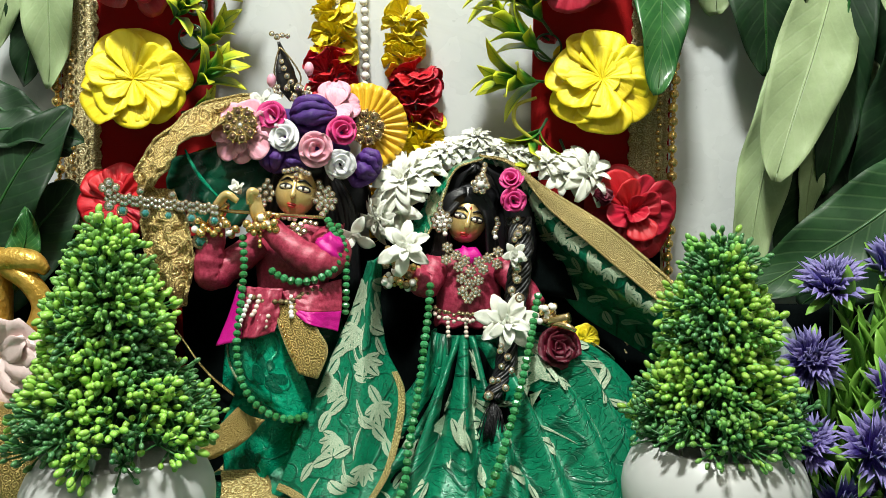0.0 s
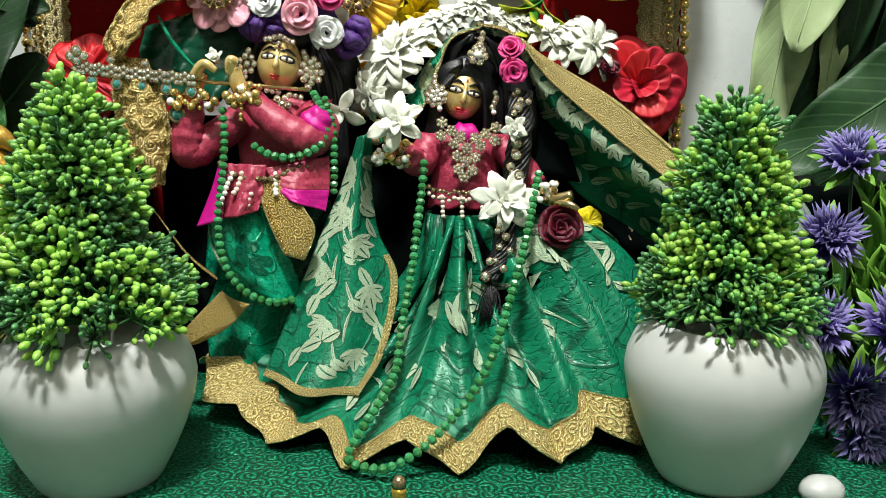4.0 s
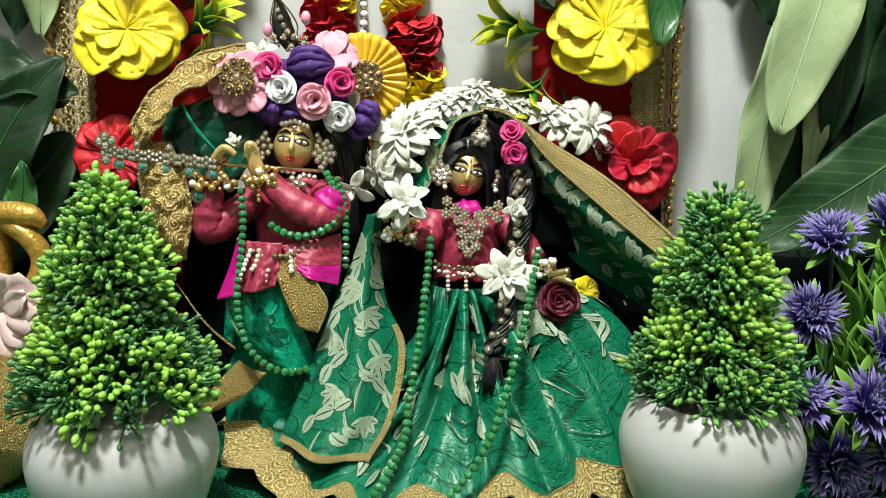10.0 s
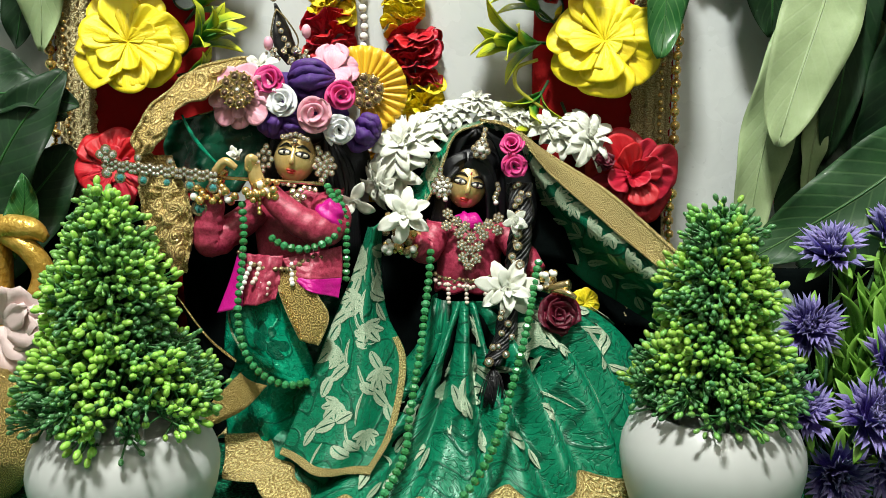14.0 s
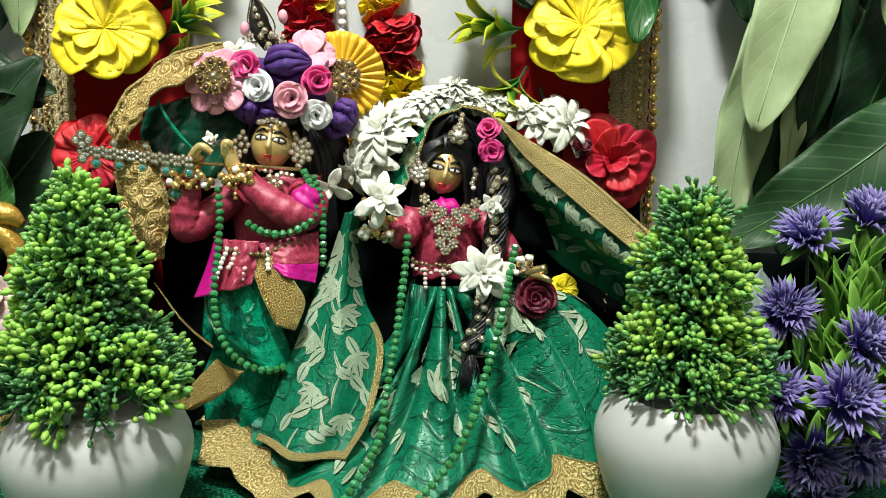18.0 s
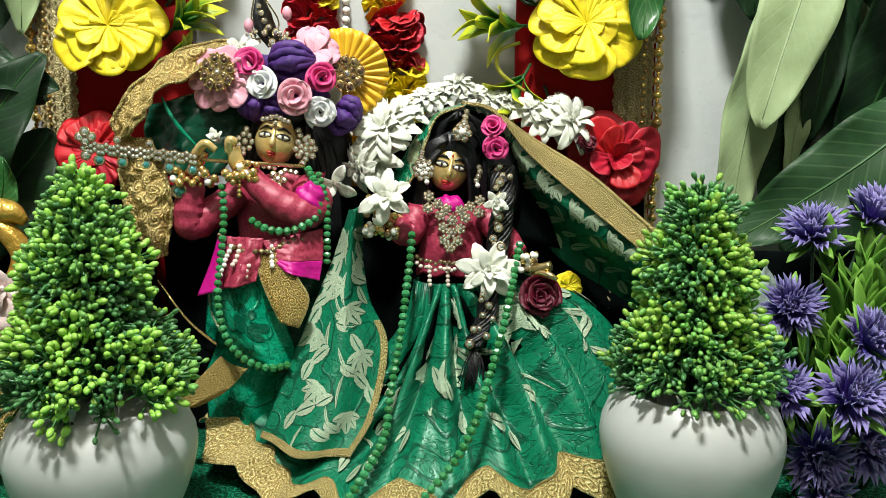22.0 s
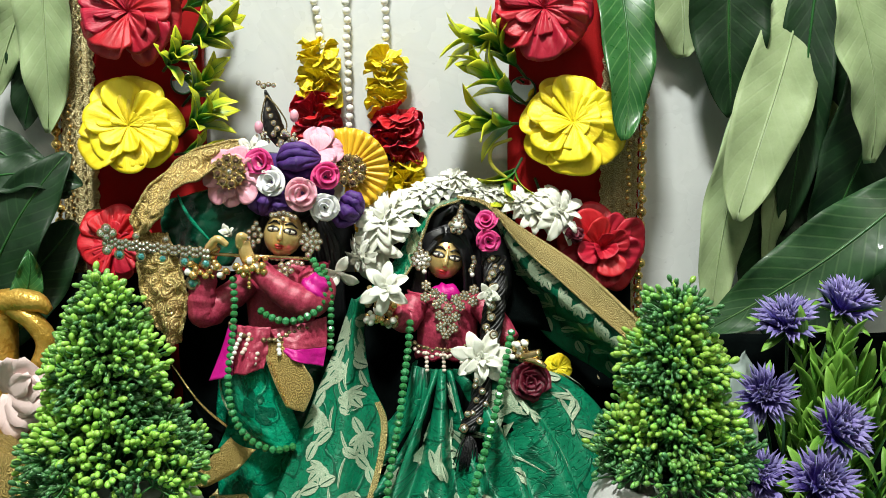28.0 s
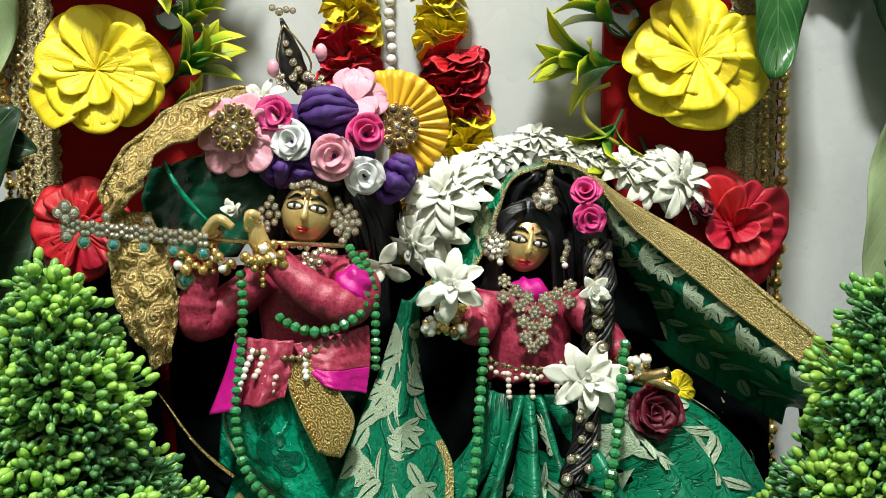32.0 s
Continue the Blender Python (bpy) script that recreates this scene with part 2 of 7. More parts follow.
def brocade(name, deep, light, thread, scale, amount, shine=0.5, metal=0.5, rough=0.36, tone=0.25):
    """Woven silk with lobed flowers, hatched leaves and vines, pale in patches painted as sheen on metal thread and
    tone in tone elsewhere.
    """
    n = Nodes(name)
    uv = n.coords("UV")
    wavy = n.add("ShaderNodeVectorMath", {0: uv, 1: n.add("ShaderNodeVectorMath", {0: n.add("ShaderNodeTexNoise", {"Vector": uv, "Scale": scale * 0.9}).outputs["Color"], "Scale": 0.55 / scale}, operation="SCALE").outputs[0]}, operation="ADD").outputs[0]

    def cells(size, seed):
        moved = n.add("ShaderNodeVectorMath", {0: wavy, 1: (seed, seed * 0.7, 0)}, operation="ADD").outputs[0]
        cell = n.add("ShaderNodeTexVoronoi", {"Vector": moved, "Scale": size, "Randomness": 0.7}, voronoi_dimensions="2D")
        own = n.add("ShaderNodeVectorMath", {0: n.add("ShaderNodeVectorMath", {0: moved, 1: cell.outputs["Position"]}, operation="SUBTRACT").outputs[0], "Scale": size}, operation="SCALE").outputs[0]
        split = n.add("ShaderNodeSeparateColor", {0: cell.outputs["Color"]})
        turned = n.add("ShaderNodeVectorRotate", {"Vector": own, "Axis": (0, 0, 1), "Angle": n.math("MULTIPLY", split.outputs[0], 6.28)}).outputs[0]
        xyz = n.add("ShaderNodeSeparateXYZ", {0: turned})
        return xyz.outputs[0], xyz.outputs[1], n.math("LESS_THAN", split.outputs[1], amount)

    x, y, on = cells(scale, 0.0)
    r = n.math("SQRT", n.math("ADD", n.math("MULTIPLY", x, x), n.math("MULTIPLY", y, y)))
    a = n.math("ARCTAN2", y, x)
    reach = n.math("ADD", n.math("MULTIPLY", n.math("ABSOLUTE", n.math("SINE", n.math("MULTIPLY", a, 2.5))), 0.20), n.math("ADD", 0.26, n.math("MULTIPLY", n.math("COSINE", a), 0.12)))
    bloom = n.math("MULTIPLY", n.span(n.math("SUBTRACT", reach, r), 0.0, 0.03), n.span(n.math("ABSOLUTE", n.math("SINE", n.math("MULTIPLY", a, 2.5))), 0.05, 0.12, 0.25, 1.0))
    bloom = n.math("MULTIPLY", n.math("MULTIPLY", bloom, n.span(r, 0.06, 0.09, 0.2, 1.0)), on)
    x2, y2, on2 = cells(scale * 1.45, 3.7)
    y3 = n.math("ABSOLUTE", n.math("ADD", y2, n.math("MULTIPLY", n.math("MULTIPLY", x2, x2), 0.7)))
    body = n.span(n.math("SUBTRACT", n.math("MULTIPLY", n.math("SUBTRACT", 0.22, n.math("MULTIPLY", x2, x2)), 0.75), y3), 0.0, 0.025)
    hatch = n.span(n.math("SINE", n.math("MULTIPLY", n.math("SUBTRACT", x2, n.math("MULTIPLY", y3, 0.8)), 50.0)), -0.2, 0.5, 0.35, 1.0)
    leaf = n.math("MULTIPLY", n.math("MULTIPLY", body, n.math("MULTIPLY", hatch, n.span(y3, 0.012, 0.03, 0.2, 1.0))), on2)
    vine = n.span(n.math("ABSOLUTE", n.math("SUBTRACT", n.noise(uv, scale * 0.8, 1.0), 0.5)), 0.008, 0.020, 1.0, 0.0)
    motif = n.math("MAXIMUM", n.math("MAXIMUM", bloom, leaf), n.math("MULTIPLY", vine, 0.8))
    scroll = n.span(n.math("ABSOLUTE", n.math("SUBTRACT", n.noise(uv, scale * 4.2, 1.0, 0.5, 1.2), 0.5)), 0.010, 0.035)
    weave = n.noise(n.add("ShaderNodeMapping", {"Vector": uv, "Scale": (3.0, 1.0, 1.0)}).outputs[0], 1100.0, 1.0)
    slub = n.noise(uv, 420.0, 2.0, 0.6)
    ground = n.mix(n.math("MULTIPLY", n.span(scroll, 0.0, 1.0, tone, 1.0), n.span(n.math("ADD", n.math("MULTIPLY", weave, 0.5), n.math("MULTIPLY", slub, 0.5)), 0.36, 0.62, tone, 1.0)), deep, light)
    # noise patches where the thread seems to catch light, painted as pale colour
    silver = n.span(n.noise(uv, scale * 0.55, 1.0), 0.5 - 0.12 * shine - 0.30 * (shine - 0.5), 0.5 + 0.12 - 0.30 * (shine - 0.5), 0.0, 1.0)
    pale = n.mix(n.span(weave, 0.35, 0.62, 0.25, 1.0), ground, thread)
    inlay = n.mix(silver, n.mix(0.75, ground, deep), pale)
    colour = n.mix(motif, ground, inlay)
    high = n.math("ADD", n.math("MULTIPLY", motif, 0.6), n.math("ADD", n.math("MULTIPLY", scroll, 0.5), n.math("MULTIPLY", slub, 0.6)))
    return n.done(colour, n.span(slub, 0.3, 0.7, rough * 0.75, rough * 1.3), n.math("MULTIPLY", metal, n.span(weave, 0.35, 0.7, 0.6, 1.0)), n.bump(high, 0.9, 0.0007), Specular_IOR_Level=0.4)


def damask(name):
    """Dark green damask with a small all-over scroll, its thread's glitter painted into the colour."""
    n = Nodes(name)
    uv = n.coords("UV")
    bent = n.add("ShaderNodeVectorMath", {0: uv, 1: n.add("ShaderNodeVectorMath", {0: n.add("ShaderNodeTexNoise", {"Vector": uv, "Scale": 90.0}).outputs["Color"], "Scale": 0.006}, operation="SCALE").outputs[0]}, operation="ADD").outputs[0]
    cell = n.add("ShaderNodeTexVoronoi", {"Vector": bent, "Scale": 105.0, "Randomness": 0.75}, voronoi_dimensions="2D")
    own = n.add("ShaderNodeSeparateXYZ", {0: n.add("ShaderNodeVectorMath", {0: bent, 1: cell.outputs["Position"]}, operation="SUBTRACT").outputs[0]})
    line = n.span(n.math("SINE", n.math("ADD", n.math("MULTIPLY", cell.outputs["Distance"], 17.0), n.math("ARCTAN2", own.outputs[1], own.outputs[0]))), -0.5, 0.4)
    # sparkle of the thread, painted as pale grains in the colour
    spark = n.noise(uv, 620.0, 2.0, 0.7)
    colour = n.mix(n.math("MULTIPLY", n.span(line, 0.0, 1.0, 0.12, 1.0), n.span(spark, 0.40, 0.60, 0.0, 1.0)), (0.0, 0.030, 0.014), (0.012, 0.40, 0.19))
    patch = n.span(n.noise(uv, 14.0), 0.35, 0.65, 0.0, 0.25)
    colour = n.mix(patch, colour, (0.0, 0.05, 0.022))
    high = n.math("ADD", n.math("MULTIPLY", line, 0.5), spark)
    return n.done(colour, n.span(spark, 0.3, 0.7, 0.55, 0.3), 0.2, n.bump(high, 0.9, 0.0012), Specular_IOR_Level=0.4)


def gold_cloth(name, deep, light, scale=110.0, metal=0.45, depth=0.0024):
    """Gold zari: metal thread with raised curls that stand in darker furrows; highlights and glints are painted into
    the colour.
    """
    n = Nodes(name)
    uv = n.coords("UV")
    bent = n.add("ShaderNodeVectorMath", {0: uv, 1: n.add("ShaderNodeVectorMath", {0: n.add("ShaderNodeTexNoise", {"Vector": uv, "Scale": scale}).outputs["Color"], "Scale": 0.35 / scale}, operation="SCALE").outputs[0]}, operation="ADD").outputs[0]
    cell = n.add("ShaderNodeTexVoronoi", {"Vector": bent, "Scale": scale * 0.62, "Randomness": 0.6}, voronoi_dimensions="2D")
    own = n.add("ShaderNodeSeparateXYZ", {0: n.add("ShaderNodeVectorMath", {0: bent, 1: cell.outputs["Position"]}, operation="SUBTRACT").outputs[0]})
    turn = n.math("ARCTAN2", own.outputs[1], own.outputs[0])
    curl = n.math("SINE", n.math("ADD", n.math("MULTIPLY", cell.outputs["Distance"], 21.0), turn))
    ridge = n.span(curl, -0.55, 0.35)
    thread, glint = n.noise(uv, 850.0, 2.0), n.noise(uv, 2100.0, 1.0)
    high = n.math("ADD", n.math("MULTIPLY", ridge, 0.8), n.math("MULTIPLY", thread, 0.9))
    # glints of the thread, put into the colour as bright flecks
    fleck = n.math("ADD", n.math("MULTIPLY", thread, 0.6), n.math("MULTIPLY", glint, 0.4))
    colour = n.mix(n.math("MULTIPLY", n.span(ridge, 0.0, 1.0, 0.42, 1.0), n.span(fleck, 0.36, 0.56, 0.30, 1.0)), deep, light)
    return n.done(colour, n.span(glint, 0.35, 0.65, 0.18, 0.38), metal, n.bump(n.math("ADD", high, n.math("MULTIPLY", glint, 0.4)), 1.0, depth))


def ragged_petal(name):
    """Violet plastic, paler at the torn tips."""
    n = Nodes(name)
    u = n.add("ShaderNodeSeparateXYZ", {0: n.coords("UV")}).outputs[0]
    at = n.coords("Object")
    base = n.mix(n.span(n.noise(at, 9.0), 0.35, 0.65), (0.036, 0.021, 0.19), (0.08, 0.056, 0.32))
    colour = n.vary(n.mix(n.span(n.math("ADD", u, n.math("MULTIPLY", n.noise(at, 14.0), 0.3)), 0.78, 1.15), base, (0.26, 0.23, 0.50)), 0.2)
    return n.done(colour, 0.45, 0.0, n.bump(n.noise(at, 30.0), 0.3, 0.02))


def satin(name, a, b, vary=0.1):
    """Satin ribbon: soft crumples along the petal, fine threads across."""
    n = Nodes(name)
    at = n.coords("Object")
    crumple = n.noise(n.add("ShaderNodeMapping", {"Vector": at, "Scale": (2.2, 7.0, 5.0)}).outputs[0], 1.6, 3.0, 0.6, 0.8)
    thread = n.noise(at, 420.0, 2.0)
    colour = n.vary(n.mix(n.span(crumple, 0.2, 0.8), a, b), vary)
    high = n.bump(thread, 0.15, 0.0005, n.bump(crumple, 0.30, 0.0025))
    return n.done(colour, n.span(crumple, 0.3, 0.7, 0.38, 0.56), 0.0, high, Anisotropic=0.4, Subsurface_Weight=0.12, Subsurface_Radius=(0.002, 0.002, 0.001))


def leaf_paint(name, dark, pale, rib, rough=0.35, tip=None, vein=0.28):
    """Leaf blade: midrib and side veins along its length (u), and patchy green."""
    n = Nodes(name)
    uv = n.add("ShaderNodeSeparateXYZ", {0: n.coords("UV")})
    u, v = uv.outputs[0], n.math("ABSOLUTE", n.math("SUBTRACT", uv.outputs[1], 0.5))
    at = n.coords("Object")
    colour = n.mix(n.span(n.math("ADD", n.math("MULTIPLY", n.noise(at, 60.0), 0.8), n.math("MULTIPLY", n.noise(at, 700.0), 0.2)), 0.35, 0.65), dark, pale)
    if tip:
        colour = n.mix(n.span(n.math("ADD", u, n.math("MULTIPLY", v, 0.5)), 0.45, 0.95), colour, tip)
    side = n.math("SINE", n.math("MULTIPLY", n.math("SUBTRACT", u, n.math("MULTIPLY", v, 0.35)), 95.0))
    veins = n.span(side, 0.80, 1.0, 0.0, vein)
    mid = n.span(v, 0.012, 0.028, 1.0, 0.0)
    colour = n.mix(n.math("MAXIMUM", mid, veins), colour, rib)
    high = n.math("ADD", n.math("MULTIPLY", n.noise(at, 500.0), 0.25), n.math("SUBTRACT", 1.0, n.math("MAXIMUM", mid, n.span(side, 0.7, 1.0, 0.0, 0.5))))
    return n.done(n.vary(colour, 0.08), n.span(n.noise(at, 150.0), 0.3, 0.7, rough * 0.8, rough * 1.3), 0.0, n.bump(high, 0.2, 0.0006), Specular_IOR_Level=0.35, Coat_Weight=0.05, Subsurface_Weight=0.05, Subsurface_Radius=(0.002, 0.004, 0.001))


def marble():
    n = Nodes("white_marble")
    at = n.coords("Object")
    cloud = n.noise(at, 4.0, 6.0, 0.6, 1.0)
    vein = n.span(n.math("ABSOLUTE", n.math("SUBTRACT", n.noise(at, 7.0, 6.0, 0.6, 1.5), 0.5)), 0.0, 0.03, 0.06, 0.0)
    speck = n.span(n.noise(at, 260.0, 1.0), 0.74, 0.8, 0.0, 0.25)
    colour = n.mix(n.math("ADD", vein, speck), n.mix(n.span(cloud, 0.3, 0.7), (0.58, 0.60, 0.60), (0.66, 0.68, 0.68)), (0.28, 0.30, 0.30))
    return n.done(colour, n.span(n.noise(at, 30.0), 0.3, 0.7, 0.22, 0.34), 0.0, n.bump(n.noise(at, 40.0), 0.05, 0.001))


M = {}
M["marble"] = marble()
M["wall"] = surf("painted_plaster", (0.34, 0.36, 0.34), (0.42, 0.44, 0.42), 6, 0.8, fine=200)
M["ceiling"] = surf("ceiling_paint", (0.75, 0.76, 0.74), (0.80, 0.81, 0.79), 6, 0.85, fine=200)
M["floor"] = surf("floor_tile", (0.36, 0.34, 0.31), (0.45, 0.43, 0.40), 9, 0.3, fine=150)
M["table"] = damask("green_table_damask")
M["veil"] = brocade("green_veil_brocade", (0.0, 0.040, 0.020), (0.0, 0.38, 0.185), (0.66, 0.66, 0.42), 36.0, 0.80, 0.78, 0.22, 0.30)
M["emerald"] = brocade("emerald_silk_brocade", (0.0, 0.024, 0.012), (0.002, 0.21, 0.102), (0.2, 0.4, 0.3), 40.0, 0.0, -0.3, 0.08, 0.38, 0.55)
M["thread"] = surf("pale_woven_thread", (0.16, 0.32, 0.20), (0.58, 0.62, 0.45), 1500, 0.42, 0.15, 0.8, 1600, 0.0008, where="UV")
M["plain_silk"] = brocade("plain_green_silk", (0.0, 0.030, 0.016), (0.0, 0.34, 0.18), (0.20, 0.34, 0.24), 40.0, 0.10, 0.2, 0.3, 0.24, 0.65)
# darker copy of the green silk, for cloth in the shade of folds
M["shaded_silk"] = surf("shaded_green_silk", (0.0, 0.026, 0.014), (0.002, 0.085, 0.042), 60, 0.26, 0.1, 0.3)
# near-black without gloss: paints deep shade behind and under things
M["lining"] = surf("shade_black_cloth", (0.001, 0.002, 0.002), (0.003, 0.005, 0.005), 60, 1.0, Specular_IOR_Level=0.03)
M["gold"] = gold_cloth("gold_brocade", (0.30, 0.16, 0.022), (1.0, 0.84, 0.38), 310, 0.35)
M["gold_dark"] = gold_cloth("antique_gold_brocade", (0.13, 0.065, 0.010), (0.95, 0.70, 0.24), 270, 0.35)
M["gold_shawl"] = gold_cloth("embossed_gold_brocade", (0.20, 0.09, 0.012), (1.0, 0.80, 0.34), 190, 0.50, 0.0016)
M["lace"] = gold_cloth("gold_lace", (0.40, 0.25, 0.07), (1.0, 0.90, 0.52), 260, 0.2)
M["brass"] = surf("polished_brass", (0.66, 0.47, 0.20), (0.80, 0.62, 0.32), 90, 0.24, 1.0, 0.15)
M["brass_face"] = surf("pale_brass", (0.72, 0.50, 0.17), (0.90, 0.68, 0.30), 120, 0.25, 0.48, 0.1, Coat_Weight=0.4)
M["gold_bead"] = surf("gold_bead_metal", (0.68, 0.44, 0.14), (0.92, 0.66, 0.27), 200, 0.2, 0.85, 0.1, vary=0.2)
M["silver"] = surf("aged_silver", (0.16, 0.11, 0.05), (0.44, 0.34, 0.19), 300, 0.25, 0.7, 0.4, vary=0.2)
M["crystal"] = surf("foiled_crystal", (0.78, 0.76, 0.70), (1.0, 0.99, 0.95), 700, 0.05, 0.82, 0.02, vary=0.2, Coat_Weight=1.0)
M["aqua"] = surf("foiled_aqua_crystal", (0.05, 0.36, 0.36), (0.20, 0.60, 0.58), 500, 0.12, 0.7, 0.02, vary=0.2, Coat_Weight=1.0)
M["amber"] = surf("foiled_amber_crystal", (0.09, 0.05, 0.03), (0.24, 0.15, 0.09), 500, 0.12, 0.5, 0.02, vary=0.3, Coat_Weight=0.6)
M["pearl"] = surf("pearl", (0.78, 0.76, 0.71), (0.88, 0.86, 0.81), 150, 0.22, 0.0, 0.05, vary=0.08, Coat_Weight=0.5)
M["pearl_pink"] = surf("pink_pearl", (0.72, 0.55, 0.48), (0.80, 0.66, 0.58), 150, 0.22, 0.0, 0.05, vary=0.12, Coat_Weight=0.5)
M["green_bead"] = surf("green_glass_bead", (0.022, 0.17, 0.05), (0.05, 0.27, 0.09), 400, 0.26, 0.0, 0.05, vary=0.25, Coat_Weight=0.3)
M["pink"] = surf("magenta_silk", (0.24, 0.013, 0.038), (0.48, 0.055, 0.110), 500, 0.42, 0.05, 0.3, 1200, 0.0008)
M["hot_pink"] = surf("hot_pink_silk", (0.46, 0.0, 0.19), (0.60, 0.005, 0.27), 160, 0.4, 0.05, 0.5, 1300)
M["hair"] = surf("black_hair", (0.002, 0.002, 0.003), (0.005, 0.005, 0.007), 300, 0.38, 0.0, 0.5, 900)
M["paint_black"] = surf("black_enamel", (0.006, 0.006, 0.007), (0.012, 0.011, 0.011), 200, 0.3)
M["paint_white"] = surf("white_enamel", (0.62, 0.58, 0.48), (0.72, 0.68, 0.58), 200, 0.3)
M["paint_red"] = surf("red_enamel", (0.42, 0.02, 0.015), (0.50, 0.04, 0.03), 200, 0.3)
M["red_cloth"] = surf("red_velvet", (0.24, 0.003, 0.004), (0.36, 0.006, 0.007), 30, 0.85, 0.0, 0.4, 1500, Specular_IOR_Level=0.2)
M["yellow"] = satin("yellow_satin", (0.80, 0.61, 0.010), (0.90, 0.73, 0.025))
M["yellow_fan"] = satin("golden_yellow_satin", (0.80, 0.46, 0.02), (0.88, 0.56, 0.04))
M["red"] = satin("red_satin", (0.42, 0.005, 0.016), (0.58, 0.014, 0.032))
M["crimson"] = satin("pinkish_red_satin", (0.34, 0.005, 0.018), (0.50, 0.014, 0.035))
M["rose_pink"] = satin("rose_pink_satin", (0.76, 0.30, 0.40), (0.88, 0.46, 0.55))
M["deep_pink"] = satin("deep_pink_satin", (0.55, 0.02, 0.16), (0.68, 0.06, 0.25))
M["white_satin"] = satin("white_satin", (0.72, 0.72, 0.74), (0.84, 0.84, 0.85), 0.04)
M["purple"] = surf("purple_chiffon", (0.040, 0.010, 0.12), (0.085, 0.022, 0.21), 200, 0.62, 0.0, 0.5, 1500, vary=0.1)
M["maroon"] = satin("maroon_velvet", (0.07, 0.002, 0.010), (0.15, 0.006, 0.024))
M["jasmine"] = surf("white_petal", (0.74, 0.75, 0.65), (0.82, 0.83, 0.73), 200, 0.6, 0.0, 0.2, vary=0.05, Subsurface_Weight=0.6, Subsurface_Radius=(0.006, 0.006, 0.006))
M["blue_petal"] = ragged_petal("violet_plastic_petal")
M["pot"] = surf("white_glazed_plastic", (0.47, 0.47, 0.46), (0.53, 0.53, 0.52), 14, 0.42, 0.0, 0.04, 60, Coat_Weight=0.08)
M["stem"] = surf("dark_green_plastic", (0.010, 0.045, 0.015), (0.025, 0.085, 0.028), 200, 0.45, 0.0, 0.3)
M["stalk"] = surf("green_plastic_stalk", (0.018, 0.095, 0.022), (0.05, 0.18, 0.045), 200, 0.4, 0.0, 0.2)
M["yellow_stem"] = surf("yellow_green_plastic_stem", (0.34, 0.32, 0.03), (0.52, 0.48, 0.07), 120, 0.4, 0.0, 0.2)
M["foam"] = surf("pale_foam", (0.45, 0.46, 0.42), (0.60, 0.60, 0.56), 200, 0.8)
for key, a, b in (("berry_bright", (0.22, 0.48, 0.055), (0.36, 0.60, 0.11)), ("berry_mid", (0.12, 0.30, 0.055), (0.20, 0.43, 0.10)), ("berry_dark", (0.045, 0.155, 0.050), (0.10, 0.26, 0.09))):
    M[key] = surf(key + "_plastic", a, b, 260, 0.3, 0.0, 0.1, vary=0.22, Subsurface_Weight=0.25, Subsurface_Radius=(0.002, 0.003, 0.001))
M["leaf_dark"] = leaf_paint("dark_leaf", (0.004, 0.020, 0.006), (0.009, 0.038, 0.011), (0.05, 0.11, 0.035), 0.5, vein=0.15)
M["leaf_green"] = leaf_paint("green_leaf", (0.012, 0.075, 0.016), (0.03, 0.12, 0.028), (0.16, 0.30, 0.10), 0.32)
M["leaf_mid"] = leaf_paint("deep_green_leaf", (0.010, 0.042, 0.012), (0.020, 0.068, 0.020), (0.16, 0.26, 0.11), 0.50, vein=0.16)
M["leaf_pale"] = leaf_paint("pale_leaf_underside", (0.25, 0.33, 0.16), (0.33, 0.42, 0.22), (0.48, 0.58, 0.38), 0.6, vein=0.07)
M["leaf_tip"] = leaf_paint("plastic_leaf_with_yellow_tip", (0.012, 0.10, 0.012), (0.05, 0.24, 0.02), (0.03, 0.14, 0.02), 0.4, tip=(0.62, 0.66, 0.03))
M["leaf_bush"] = leaf_paint("plastic_blade_leaf", (0.03, 0.13, 0.015), (0.10, 0.26, 0.03), (0.16, 0.34, 0.06), 0.4, tip=(0.17, 0.36, 0.05))
M["resin_gold"] = surf("gold_painted_resin", (0.50, 0.28, 0.035), (0.72, 0.46, 0.10), 90, 0.32, 0.6, 0.9, 300, 0.001)
M["resin_pink"] = surf("pink_white_resin", (0.66, 0.42, 0.42), (0.80, 0.70, 0.66), 60, 0.45, 0.0, 0.3, 300)
M["mirror"] = surf("small_mirror", (0.60, 0.64, 0.62), (0.72, 0.76, 0.74), 60, 0.06, 1.0, 0.02)
M["lamp"] = Nodes("lamp_diffuser").done((0.9, 0.9, 0.9), 0.5, Emission_Color=(0.95, 1, 0.97), Emission_Strength=1.2)


# ---- the setting: marble wall, cloth-covered shelf, the room round it ----
WALL_Y = 0.136
TABLE_Z = 0.0125
tagged(Geo().box((-1.5, WALL_Y, -0.8), (1.5, WALL_Y + 0.12, 2.2)).build("wall_north", M["marble"], smooth=False), "polished white marble wall behind the altar", "wall", kind="structure")
tagged(Geo().box((-1.62, -2.5, -0.8), (-1.5, WALL_Y + 0.12, 2.2)).build("wall_west", M["wall"], smooth=False), "plain painted room wall", "wall", kind="structure")
tagged(Geo().box((1.5, -2.5, -0.8), (1.62, WALL_Y + 0.12, 2.2)).build("wall_east", M["wall"], smooth=False), "plain painted room wall", "wall", kind="structure")
tagged(Geo().box((-1.62, -2.62, -0.8), (1.62, -2.5, 2.2)).build("wall_south", M["wall"], smooth=False), "plain painted room wall", "wall", kind="structure")
